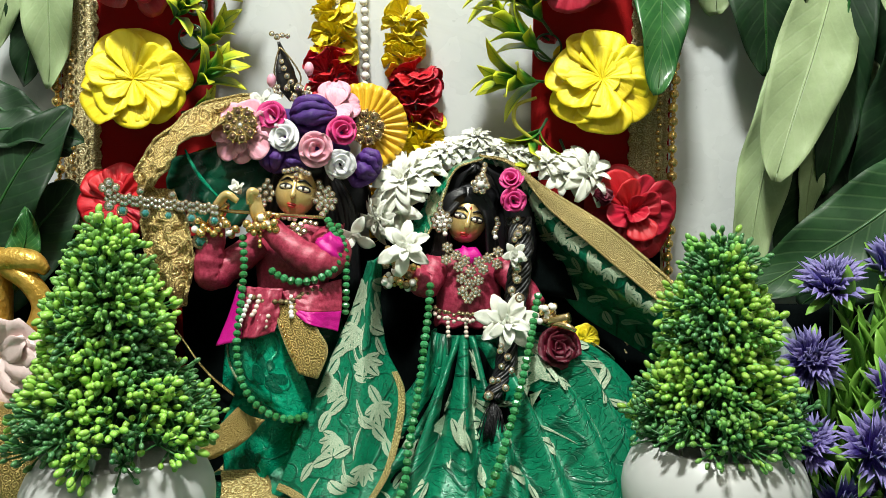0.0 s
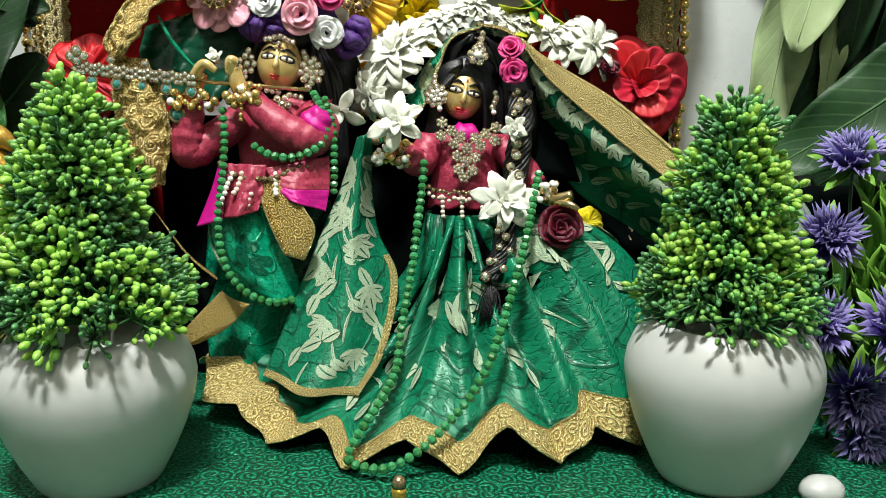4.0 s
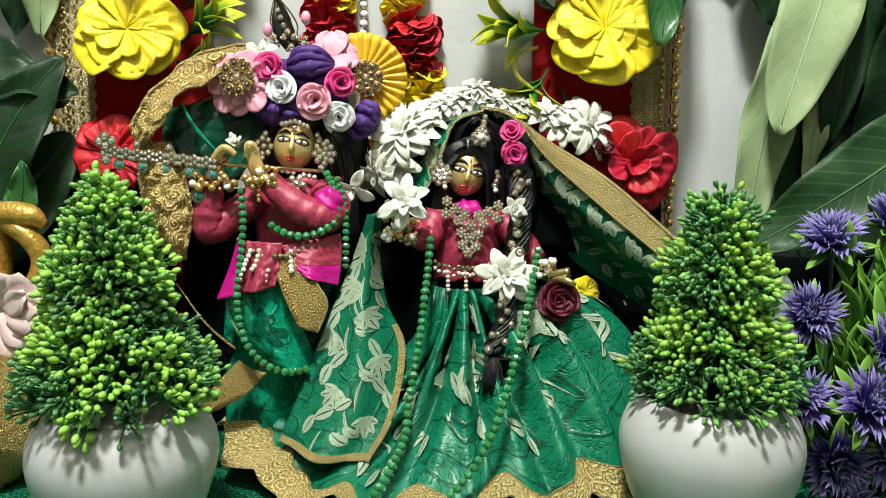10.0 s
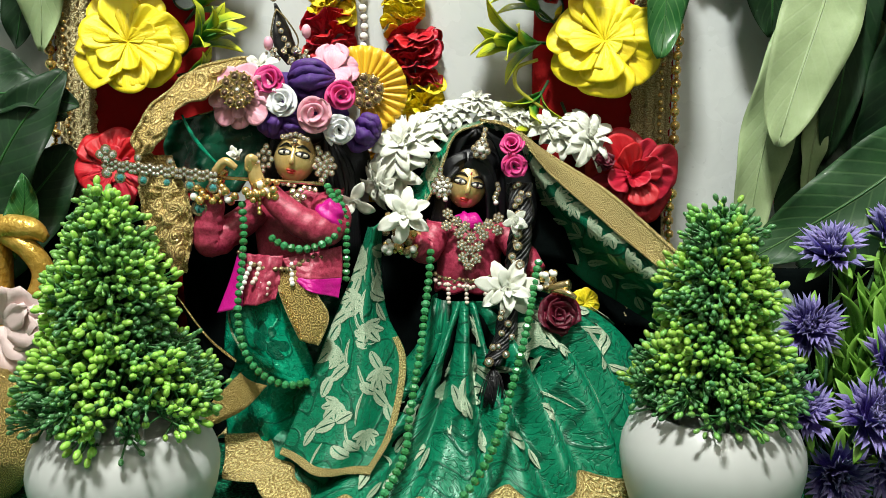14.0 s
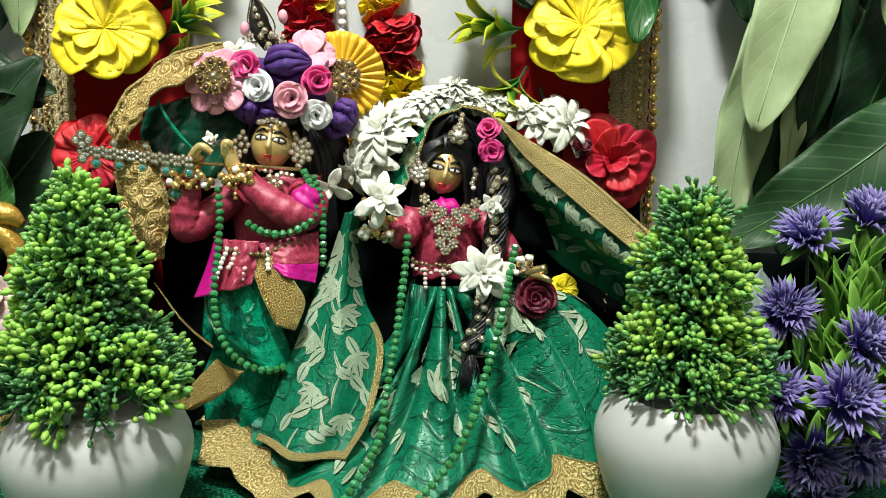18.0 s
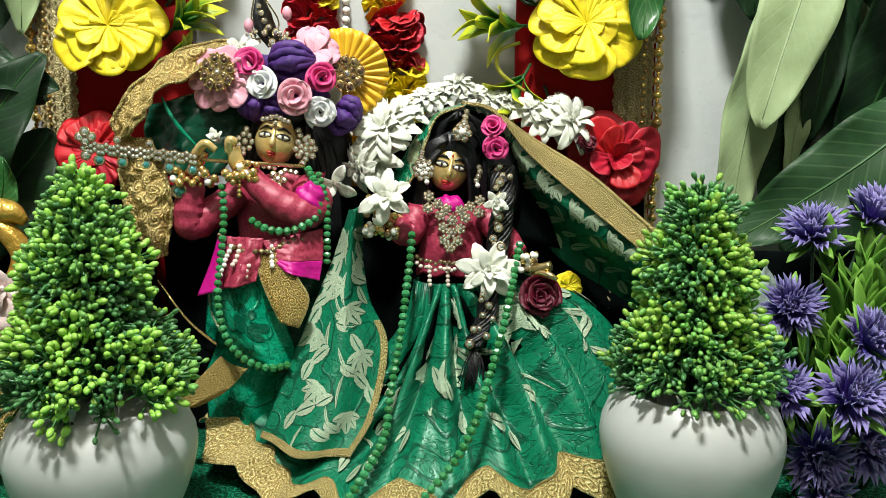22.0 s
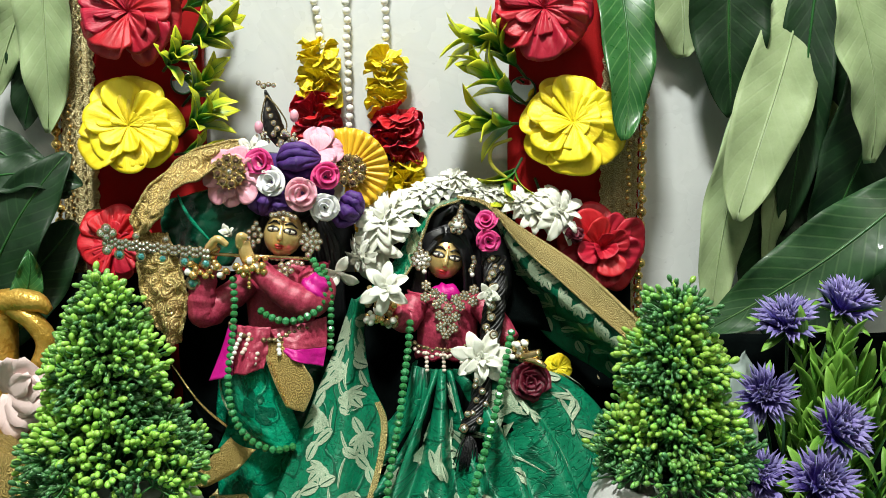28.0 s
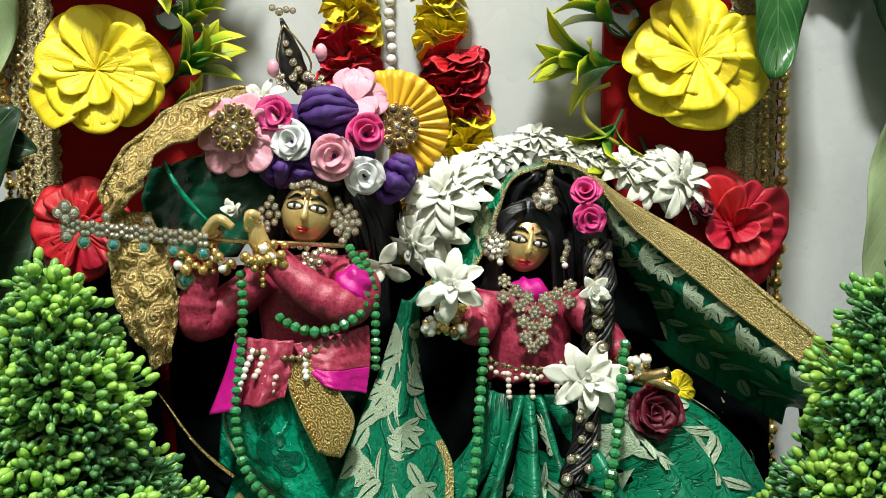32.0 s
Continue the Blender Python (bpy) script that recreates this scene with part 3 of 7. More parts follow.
tagged(Geo().box((-1.62, -2.62, 2.2), (1.62, WALL_Y + 0.12, 2.3)).build("ceiling", M["ceiling"], smooth=False), "plain white ceiling", "ceiling", kind="structure")
tagged(Geo().box((-1.62, -2.62, -0.9), (1.62, WALL_Y + 0.12, -0.8)).build("floor", M["floor"], smooth=False), "plain tiled floor", "floor", kind="structure")

shelf = thing("altar_table", (0, 0, -0.8), "low altar table covered by the green brocade cloth", "table")
Geo().box((-0.6, -0.33, 0.74), (0.6, 0.134, 0.806), bevel=0.004).build("tabletop", surf("table_wood", (0.16, 0.08, 0.04), (0.24, 0.13, 0.07), 20, 0.5), shelf)
leg_mesh = Geo().box((-0.025, -0.025, 0), (0.025, 0.025, 0.74), bevel=0.003).mesh("leg", M["stem"])
for x in (-0.55, 0.55):
    for y in (-0.28, 0.09):
        part("leg", leg_mesh, shelf, Matrix.Translation((x, y, 0)))


def cloth_rest(x, y):
    return TABLE_Z - 0.0012 + 0.0014 * noise.noise((x * 14, y * 14, 1)) + 0.0006 * noise.noise((x * 50, y * 50, 4))


def table_cloth_at(u, v):
    x, s = -0.58 + 1.16 * u, 0.50 * v
    y = 0.13 - s
    if y > -0.34:
        return (x, y, cloth_rest(x, y))
    return (x, -0.342 - 0.004 * math.sin(x * 60), TABLE_Z - 0.004 - (-0.34 - y))


tagged(Geo().sheet(lambda u, v: table_cloth_at(1 - u, 1 - v), 90, 44, 0.0008, su=1.16, sv=0.5).build("table_cloth", M["table"]), "emerald green brocade cloth with small woven scrolls on the altar table", "tablecloth")

tube = thing("altar_lamp", (LAMP_AT[0], LAMP_AT[1], LAMP_AT[2] + 0.05), "white flat lamp hung on a rod over the altar", "lamp")
Geo().box((-0.14, -0.09, 0), (0.14, 0.09, 0.03), bevel=0.004).build("housing", M["pot"], tube)
Geo().box((-0.12, -0.07, -0.012), (0.12, 0.07, -0.0005), bevel=0.003).build("diffuser", M["lamp"], tube)
Geo().tube([(0, 0, 0.03), (0, 0, 2.2 - LAMP_AT[2] - 0.05)], 0.008, 10).build("rod", M["pot"], tube)

# unseen fixture, added to go with the fill light
tube2 = thing("fill_lamp", (0.15, -1.90, 2.2), "unseen tube lamp added above the fill light", "lamp")
Geo().box((-0.62, -0.05, -0.05), (0.62, 0.05, 0.0), bevel=0.004).build("housing", M["pot"], tube2)
Geo().tube([(-0.6, 0, -0.075), (0.6, 0, -0.075)], 0.025, 14).build("tube", M["lamp"], tube2)


# ---- flower parts ----
def petal_mesh(name, style, mat, seed=0):
    """One petal of length 1 along x, its face towards +z."""
    rnd = random.Random(seed)
    w1, w2, w3 = (rnd.uniform(0, 6.28) for _ in range(3))

    def at(u, v):
        s = 2 * v - 1
        if style == "satin":
            wide = 0.60 * math.sin(min(1.0, 0.12 + u * 1.25) * math.pi * 0.5) * math.sqrt(max(0.0, 1 - max(0.0, (u - 0.50) / 0.52) ** 2.2))
            fold = 0.035 * math.sin(4.0 * s + w1 + 1.5 * u) * u + 0.030 * math.sin(8.5 * s + w2 - u) * u * (1.25 - u) + 0.016 * math.sin(19 * s + w3) * (1.05 - u) * min(1.0, 4 * u)
            return (u + 0.03 * math.sin(6 * s + w3) * u, s * wide, 0.10 * math.sin(u * 2.0) + fold + 0.03 * s * s * u - 0.12 * u ** 4)
        if style == "lobe":
            th = 0.62 * s
            r = u * (1.0 - 0.26 * abs(s) ** 2.6 + 0.035 * math.sin(4 * s + w3))
            edge = 0.08 * u * u * math.exp(-((s - 0.75) / 0.20) ** 2) + 0.06 * s * u + 0.035 * u * u * math.sin(3.2 * s + w2)
            crease = 0.040 * math.sin(4.0 * s + w1 + 1.4 * u) * u * (1.2 - u) + 0.050 * math.sin(13.0 * s + w2 + u) * u * (1.08 - u) - 0.06 * u * (1.1 - u) * math.exp(-((s - 0.5 * math.sin(w3)) / 0.09) ** 2)
            return (r * math.cos(th), r * math.sin(th), 0.09 * math.sin(min(1.0, 2.2 * u) * 1.57) + edge + crease - 0.05 * u ** 4)
        if style == "rose":
            wide = 0.66 * math.sin(min(1.0, u * 1.1 + 0.12) * math.pi * 0.62)
            return (u * 0.95 - 0.10 * s * s, s * wide, 0.40 * s * s * u + 0.20 * u - 0.24 * u ** 4 + 0.05 * math.sin(5 * s + w1) * u)
        if style == "jasmine":
            wide = 0.24 * math.sin(math.pi * (0.05 + 0.93 * u) ** 1.25) ** 0.6
            return (u, s * wide, 0.14 * math.sin(u * 2.6) - 0.10 * u ** 3 + (0.5 * s * s - 0.1) * wide * (0.6 + 0.5 * math.sin(w2)) + 0.05 * math.sin(6 * u + w1) * s)
        if style == "sliver":
            wide = 0.20 * math.sin(math.pi * (0.08 + 0.90 * u) ** 1.2) ** 0.5
            return (u, s * wide, 0.18 * math.sin(u * 2.4) - 0.20 * u ** 3 + 0.18 * s * s * wide + 0.05 * math.sin(5 * u + w1) * s + 0.04 * math.sin(w2 + 3 * u))
        if style == "corn":
            wide = 0.055 + 0.15 * u
            teeth = 0.34 * abs(math.sin(v * math.pi * 3)) * max(0.0, u - 0.62) / 0.38
            return (u * 0.84 + teeth, s * wide, 0.30 * u * u + 0.16 * abs(s) * u + 0.03 * math.sin(w1 + 3 * u))
        if style == "blade":
            wide = 0.13 * math.sin(math.pi * min(1, u * 0.96 + 0.03)) ** 0.75
            return (u, s * wide, 0.10 * math.sin(u * 2.2) + 0.25 * abs(s) * wide + 0.03 * math.sin(w1 + 4 * u))
        if style == "tip":
            wide = (0.15 + 0.018 * math.sin(u * 60)) * math.sin(math.pi * min(1, u * 0.97 + 0.03)) ** 0.7
            return (u, s * wide, 0.16 * math.sin(u * 2.4) + 0.4 * abs(s) * wide - 0.10 * u * u)
        wide = 0.5 * math.sin(math.pi * u * 0.9)
        return (u, s * wide, 0.1 * u)

    nu, nv = {"corn": (5, 6), "satin": (12, 14), "lobe": (14, 22), "tip": (12, 2), "blade": (6, 2), "jasmine": (6, 4), "sliver": (7, 3)}.get(style, (6, 6))
    return Geo().sheet(lambda u, v: at(u, v), nu, nv, 0.006 if style in ("jasmine", "satin", "lobe", "sliver") else 0.012).mesh(name, mat)


PETALS = {}


def petal(style, key, count=3):
    if (style, key) not in PETALS:
        PETALS[style, key] = [petal_mesh("petal", style, M[key], 7 * i + len(key)) for i in range(count)]
    return PETALS[style, key]


def flower(name, at, normal, size, style, key, layers, label, category="flower", spin=0.0, heart=None, group="", seed=1, root=None):
    """layers: rows of (petals, length, tilt in degrees from the flower's plane, rise of their foot)."""
    rnd = random.Random(seed)
    top = root or thing(name, at, label, category, group, m=face_to(at, normal, spin))
    for k, (count, length, tilt, rise) in enumerate(layers):
        for i in range(count):
            a = 2 * math.pi * (i + 0.5 * (k % 2) + rnd.uniform(-0.12, 0.12)) / count
            m = Matrix.Translation((0, 0, rise * size)) @ Matrix.Rotation(a, 4, "Z") @ Matrix.Rotation(-radians(tilt + rnd.uniform(-7, 7)), 4, "Y") @ Matrix.Rotation(radians(rnd.uniform(-10, 10)), 4, "X") @ Matrix.Scale(size * length * rnd.uniform(0.92, 1.08), 4)
            part("petal", rnd.choice(petal(style, key)), top, m)
    if heart:
        part("heart", heart, top, Matrix.Scale(size, 4))
    return top


def rosette(at, normal, size, key, label, spin=0.0, seed=1, group="ribbon roses"):
    """A rose rolled of satin ribbon: a coil with a loose outer wrap."""
    top = thing("ribbon_rose", at, label, "ribbon rose", group, m=face_to(at, normal, spin))
    rnd = random.Random(seed)
    ph = rnd.uniform(0, 6)

    def coil(u, v):
        a = u * 2 * math.pi * 2.6 + ph
        r = size * (0.10 + 0.58 * u + 0.05 * math.sin(a * 2.5 + ph))
        flare = size * (0.20 + 0.22 * u) * (v - 0.25) ** 2 * 2
        return ((r + flare) * math.cos(a), (r + flare) * math.sin(a), size * (0.75 - 0.38 * u) * v + size * 0.06 * math.sin(3 * a))

    Geo().sheet(coil, 70, 5, size * 0.05).build("coil", M[key], top)
    for i in range(5):
        a = 2 * math.pi * i / 5 + ph
        m = Matrix.Rotation(a, 4, "Z") @ Matrix.Translation((size * 0.12, 0, 0)) @ Matrix.Rotation(-radians(18), 4, "Y") @ Matrix.Scale(size * rnd.uniform(0.86, 1.0), 4)
        part("petal", rnd.choice(petal("rose", key)), top, m)
    return top


def satin_flower(name, at, normal, size, key, label, spin=0.0, seed=1, group="satin flowers", wavy=0.075):
    """A flower of gathered satin ribbon: frilled rings of rounded lobes with folds running to the middle."""
    rnd = random.Random(seed)
    top = thing(name, at, label, "ribbon flower", group, m=face_to(at, normal, spin))
    for k, (count, length, tilt, rise) in enumerate(((7, 1.0, -2, 0.0), (6, 0.86, 4, 0.05), (5, 0.60, 8, 0.09), (3, 0.34, 16, 0.11))):
        for i in range(count):
            a = 2 * math.pi * (i + 0.37 * k + rnd.uniform(-0.14, 0.14)) / count
            m = Matrix.Translation((0, 0, (rise + rnd.uniform(-0.015, 0.015)) * size)) @ Matrix.Rotation(a, 4, "Z") @ Matrix.Rotation(-radians(tilt + rnd.uniform(-8, 9)), 4, "Y") @ Matrix.Rotation(radians(rnd.uniform(-8, 12)), 4, "X") @ Matrix.Diagonal((size * length * rnd.uniform(0.90, 1.05), size * length * rnd.uniform(0.92, 1.15), size * length * wavy / 0.075, 1))
            part("petal", rnd.choice(petal("lobe", key, 6)), top, m)
    return top


# ---- the two hung panels of red velvet with gold lace ----
BEAD = Geo().ball((0, 0, 0), 1.0, 10, 6).mesh("bead", M["gold_bead"])


def panel(x0, x1, lace0, lace1, side, label, seed):
    at = (0.5 * (x0 + x1), 0.124, 0.05)
    top = thing("velvet_panel", at, label, "wall hanging", "red velvet panels")
    lo, hi = 0.0, 0.40

    def velvet(u, v):
        x = x0 + (x1 - x0) * u - at[0]
        return (x, -0.006 + 0.0012 * noise.noise((x * 40, v * 12, seed)), lo + (hi - lo) * v)

    Geo().sheet(velvet, 14, 50, 0.008).build("velvet", M["red_cloth"], top)

    def lace(u, v):
        x = lace0 + (lace1 - lace0) * u - at[0]
        return (x + 0.0008 * math.sin(v * 260), -0.0085 + 0.0006 * math.sin(u * 22) + 0.0005 * math.sin(v * 320), lo + (hi - lo) * v)

    Geo().sheet(lace, 24, 260, 0.0012, su=abs(lace1 - lace0), sv=0.4).build("lace", M["lace"], top)
    for k in range(4):
        x = lace0 + (lace1 - lace0) * (0.08 + 0.28 * k) - at[0]
        cord = [(x + 0.0011 * math.sin(i * 1.9 + k), -0.0100 + 0.0007 * math.cos(i * 1.9), lo + (hi - lo) * i / 190) for i in range(191)]
        Geo().tube(cord, 0.0010, 5).build("cord", M["lace"], top)
    rnd = random.Random(seed)
    edge = x0 if side < 0 else x1
    for i in range(42):
        z = lo + 0.004 + i * 0.0096
        part("bead", BEAD, top, Matrix.Translation((edge - at[0] + side * rnd.uniform(0.001, 0.0025), -0.0105, z)) @ Matrix.Scale(rnd.uniform(0.0034, 0.0039), 4))
        part("bead", BEAD, top, Matrix.Translation((edge - at[0] + side * 0.0016, -0.0105, z + 0.0048)) @ Matrix.Scale(0.0017, 4))
    for i in range(78):
        z = lo + 0.003 + i * 0.0051
        part("bead", BEAD, top, Matrix.Translation((edge - at[0] - side * (0.0085 + 0.0008 * math.sin(i * 2)), -0.0110, z)) @ Matrix.Scale(rnd.uniform(0.0014, 0.0018), 4))
    return top


panel(-0.2770, -0.1700, -0.2755, -0.2500, -1, "red velvet hanging strip edged with gold lace and beads", 3)
panel(0.0585, 0.1560, 0.1275, 0.1545, 1, "red velvet strip with gold lace beside the mango leaves", 5)


def mirror_disc(at, r):
    top = thing("mirror_disc", at, "small round mirror sewn on the red velvet", "mirror", "sewn mirrors", m=face_to(at, (0.05, -1, 0.1)))
    Geo().lathe([(r * 0.96, -0.001), (r, 0.0), (r * 0.98, 0.001), (r * 0.9, 0.0012)], 28).build("disc", M["mirror"], top)
    ring = [(r * math.cos(a * 0.2244), r * math.sin(a * 0.2244), 0.0006) for a in range(29)]
    Geo().tube(ring, 0.0009, 6).build("rim", M["stem"], top, "dark thread rim")


mirror_disc((-0.1830, 0.1155, 0.3305), 0.0085)
mirror_disc((0.0680, 0.1155, 0.3255), 0.0095)
mirror_disc((-0.1795, 0.1155, 0.3530), 0.0075)

satin_flower("satin_flower", (-0.2160, 0.094, 0.2970), (0.08, -1, 0.28), 0.0385, "yellow", "large yellow satin ribbon flower pinned to the velvet strip", 0.3, 3)
satin_flower("satin_flower", (0.1030, 0.094, 0.3005), (-0.05, -1, 0.28), 0.0395, "yellow", "large yellow satin ribbon flower with wavy petals", 1.1, 8)
satin_flower("satin_flower", (-0.2120, 0.094, 0.3760), (0.02, -1, 0.25), 0.040, "crimson", "large red satin ribbon flower above the yellow one", 0.8, 5, wavy=0.13)
satin_flower("satin_flower", (0.0800, 0.094, 0.3800), (0.0, -1, 0.22), 0.039, "crimson", "large red satin ribbon flower high on the strip", 0.1, 6, wavy=0.13)
satin_flower("satin_flower", (-0.2290, 0.094, 0.2130), (0.05, -1, 0.15), 0.029, "red", "red satin ribbon flower low on the strip, behind the flute", 0.5, 11, wavy=0.13)
flower("fabric_rose", (0.1245, 0.096, 0.2110), (0.15, -1, 0.15), 0.0315, "lobe", "red", [(5, 1.1, -4, 0.0), (5, 0.98, 12, 0.05), (4, 0.75, 30, 0.1), (3, 0.5, 55, 0.12)], "big red fabric rose with folded petals beside the veil", "fabric rose", 0.4, None, "satin flowers", 14)


def sprig(at, way, size, seed, label="plastic leaf sprig with yellow tips on the velvet strip"):
    """A spray of narrow serrated plastic leaves."""
    rnd = random.Random(seed)
    top = thing("leaf_sprig", at, label, "artificial leaves", "leaf sprigs", m=face_to(at, way, rnd.uniform(0, 6)))
    Geo().tube([(0, 0, -0.2 * size), (0, 0, 0.5 * size)], 0.0011, 6).build("stalk", M["stem"], top)
    for i in range(9):
        a = i * 2.4 + rnd.uniform(-0.3, 0.3)
        rise = 0.05 + 0.045 * i
        m = Matrix.Translation((0, 0, rise * size)) @ Matrix.Rotation(a, 4, "Z") @ Matrix.Rotation(-radians(36 + 4.5 * i + rnd.uniform(-8, 8)), 4, "Y") @ Matrix.Scale(size * rnd.uniform(0.6, 0.85), 4)
        part("leaf", rnd.choice(petal("tip", "leaf_tip")), top, m)
    return top


for i, (at, way, size) in enumerate((
        ((-0.1800, 0.108, 0.2950), (0.75, -0.45, 0.55), 0.044), ((-0.1830, 0.108, 0.2780), (0.9, -0.4, 0.1), 0.036), ((-0.1780, 0.110, 0.3180), (0.7, -0.3, 0.7), 0.038),
        ((-0.1760, 0.106, 0.3580), (0.85, -0.5, 0.25), 0.048), ((-0.1800, 0.106, 0.3800), (0.8, -0.4, 0.5), 0.048), ((-0.1900, 0.100, 0.3400), (0.5, -0.6, 0.3), 0.034),
        ((0.0640, 0.106, 0.3010), (-0.9, -0.4, 0.02), 0.050), ((0.0640, 0.106, 0.3200), (-0.8, -0.35, 0.6), 0.050), ((0.0600, 0.106, 0.3580), (-0.9, -0.4, 0.1), 0.052),
        ((0.0650, 0.106, 0.3400), (-0.6, -0.4, 0.7), 0.045), ((0.0650, 0.110, 0.2700), (-0.35, -0.4, -0.6), 0.040), ((0.0800, 0.110, 0.2560), (0.25, -0.4, -0.7), 0.032))):
    sprig(at, way, size, 20 + i)

# curled yellow stalk of the lower sprig
tagged(Geo().tube([(0.0600, 0.108, 0.2900), (0.0460, 0.102, 0.2840), (0.0450, 0.100, 0.2720), (0.0560, 0.100, 0.2620), (0.0700, 0.102, 0.2540)], [0.0012, 0.0016, 0.0014, 0.0010], 6, 24).build("curled_stem", M["yellow_stem"]), "curled yellow-green plastic stem", "artificial leaves")


# ---- hanging garlands of pearls and ruffled ribbon ----
PEARL = Geo().ball((0, 0, 0), 1.0, 10, 6).mesh("pearl", M["pearl"])


def pearl_string(x0, z0, x1, z1, y, r, label):
    top = thing("pearl_string", (x0, y, z0), label, "pearl string", "pearl strings")
    count = int((z0 - z1) / (2.05 * r))
    for i in range(count):
        s = (i + 0.5) / count
        part("pearl", PEARL, top, Matrix.Translation(((x1 - x0) * s + 0.0006 * math.sin(i * 1.3), 0, (z1 - z0) * s)) @ Matrix.Scale(r * (0.93 + 0.1 * (i % 3) / 2), 4))


pearl_string(-0.0640, 0.420, -0.0612, 0.290, 0.129, 0.0031, "string of white pearls hanging down the marble wall")
pearl_string(-0.0915, 0.420, -0.0805, 0.350, 0.129, 0.0030, "short string of white pearls ending in a ribbon garland")
pearl_string(-0.0350, 0.420, -0.0330, 0.343, 0.129, 0.0030, "string of white pearls above the ribbon garland")


def ruffle(name, x, z0, z1, r, key, label, seed, lean=0.0):
    """A gathered ribbon ruff round a hanging cord, in several crumpled tiers."""
    top = thing(name, (x, 0.121, z0), label, "ribbon ruffle", "ribbon garlands")
    rnd = random.Random(seed)
    tiers = max(3, int(round((z0 - z1) / 0.0068)))
    for k in range(tiers):
        c = (z1 - z0) * (k + 0.5) / tiers
        for i in range(9):
            a = 2 * math.pi * (i + rnd.uniform(-0.3, 0.3)) / 9 + k * 0.6
            m = Matrix.Translation((lean * c + 0.25 * r * math.cos(a), 0.15 * r * math.sin(a), c + rnd.uniform(-0.002, 0.002))) @ Matrix.Rotation(a, 4, "Z") @ Matrix.Rotation(-radians(rnd.uniform(-35, 55)), 4, "Y") @ Matrix.Rotation(radians(rnd.uniform(-50, 50)), 4, "X") @ Matrix.Diagonal((r * rnd.uniform(0.70, 0.90), r * rnd.uniform(0.9, 1.2), r * rnd.uniform(1.4, 2.4), 1))
            part("ruff", rnd.choice(petal("lobe", key, 6)), top, m)


ruffle("ribbon_ruffle", -0.0832, 0.355, 0.316, 0.0165, "yellow", "ruffled yellow satin ribbon at the end of a pearl string", 1)
ruffle("ribbon_ruffle", -0.0860, 0.316, 0.288, 0.0185, "red", "crumpled red satin ribbon under the yellow ruffle", 2)
ruffle("ribbon_ruffle", -0.0325, 0.349, 0.310, 0.0155, "yellow", "ruffled yellow satin ribbon at the end of a pearl string", 3)
ruffle("ribbon_ruffle", -0.0245, 0.310, 0.270, 0.0195, "red", "crumpled red satin ribbon in the middle of the garland", 4)
ruffle("ribbon_ruffle", -0.0200, 0.270, 0.235, 0.0180, "yellow", "ruffled yellow satin ribbon low on the garland", 5)
ruffle("ribbon_ruffle", -0.0360, 0.298, 0.268, 0.0085, "purple", "small purple chiffon ruffle between the ribbons", 6)
ruffle("ribbon_ruffle", -0.0430, 0.230, 0.150, 0.0150, "yellow_fan", "ruffled golden ribbon seen between the two figures", 7)


# ---- mango leaves ----
def mango_leaf(base, tip, width, key, normal, label, bend=0.01, wave=0.003, seed=0, curl=0.15, form=0.85):
    """A long leaf blade from its stalk to its tip."""
    a, b = Vector(base), Vector(tip)
    way = b - a
    nrm = Vector(normal)
    nrm = (nrm - way.normalized() * nrm.dot(way.normalized())).normalized()
    side = nrm.cross(way.normalized())
    rnd = random.Random(seed)
    p1, p2 = rnd.uniform(0, 6), rnd.uniform(0, 6)
    top = thing("mango_leaf", base, label, "leaf", "mango leaves")

    def at(u, v):
        s = 2 * v - 1
        w = width * 0.5 * (math.sin(math.pi * (0.03 + 0.96 * u) ** form) ** 0.62)
        edge = wave * abs(s) ** 2 * math.sin(u * 19 + p1 + s) + 0.6 * wave * s * math.sin(u * 9 + p2)
        p = way * u + side * (s * w + 0.004 * math.sin(u * 4 + p2)) + nrm * (bend * math.sin(math.pi * u) + curl * w * abs(s) ** 1.5 + edge)
        return p

    Geo().sheet(at, 36, 12, 0.0004).build("blade", M[key], top)
    line = [way * t + nrm * (bend * math.sin(math.pi * t) + 0.0002) + side * 0.004 * math.sin(t * 4 + p2) for t in np.linspace(-0.12, 0.97, 16)]
    Geo().tube(line, lambda s: 0.0011 * (1 - s) + 0.0003, 6).build("midrib", M["leaf_pale" if key == "leaf_pale" else "leaf_green"], top)
    return top


F = (0, -1, 0.1)
dk, pl = "dark green mango leaf hanging over the marble wall", "pale green underside of a hanging mango leaf"
mango_leaf((0.1373, 0.1210, 0.4317), (0.1331, 0.0660, 0.2891), 0.040, "leaf_green", (0.1, -1, 0.1), "green mango leaf hanging over the red strip", 0.006, seed=1)
mango_leaf((0.1658, 0.1210, 0.4647), (0.1877, 0.1210, 0.3505), 0.060, "leaf_pale", (0.1, -1, 0), pl, 0.004, seed=2)
mango_leaf((0.2160, 0.100, 0.4450), (0.2150, 0.105, 0.3060), 0.056, "leaf_dark", (-0.1, -1, 0), dk, 0.004, seed=3)
mango_leaf((0.2706, 0.1210, 0.4282), (0.2192, 0.0720, 0.2328), 0.052, "leaf_pale", (-0.1, -1, 0.1), pl, 0.008, seed=4, form=1.2)
mango_leaf((0.2790, 0.095, 0.4300), (0.2560, 0.100, 0.2250), 0.038, "leaf_dark", (-0.5, -1, 0), dk, 0.006, seed=5)
mango_leaf((0.2800, 0.058, 0.3990), (0.2985, 0.062, 0.2740), 0.048, "leaf_pale", (0.2, -1, 0.1), pl, 0.008, seed=6)
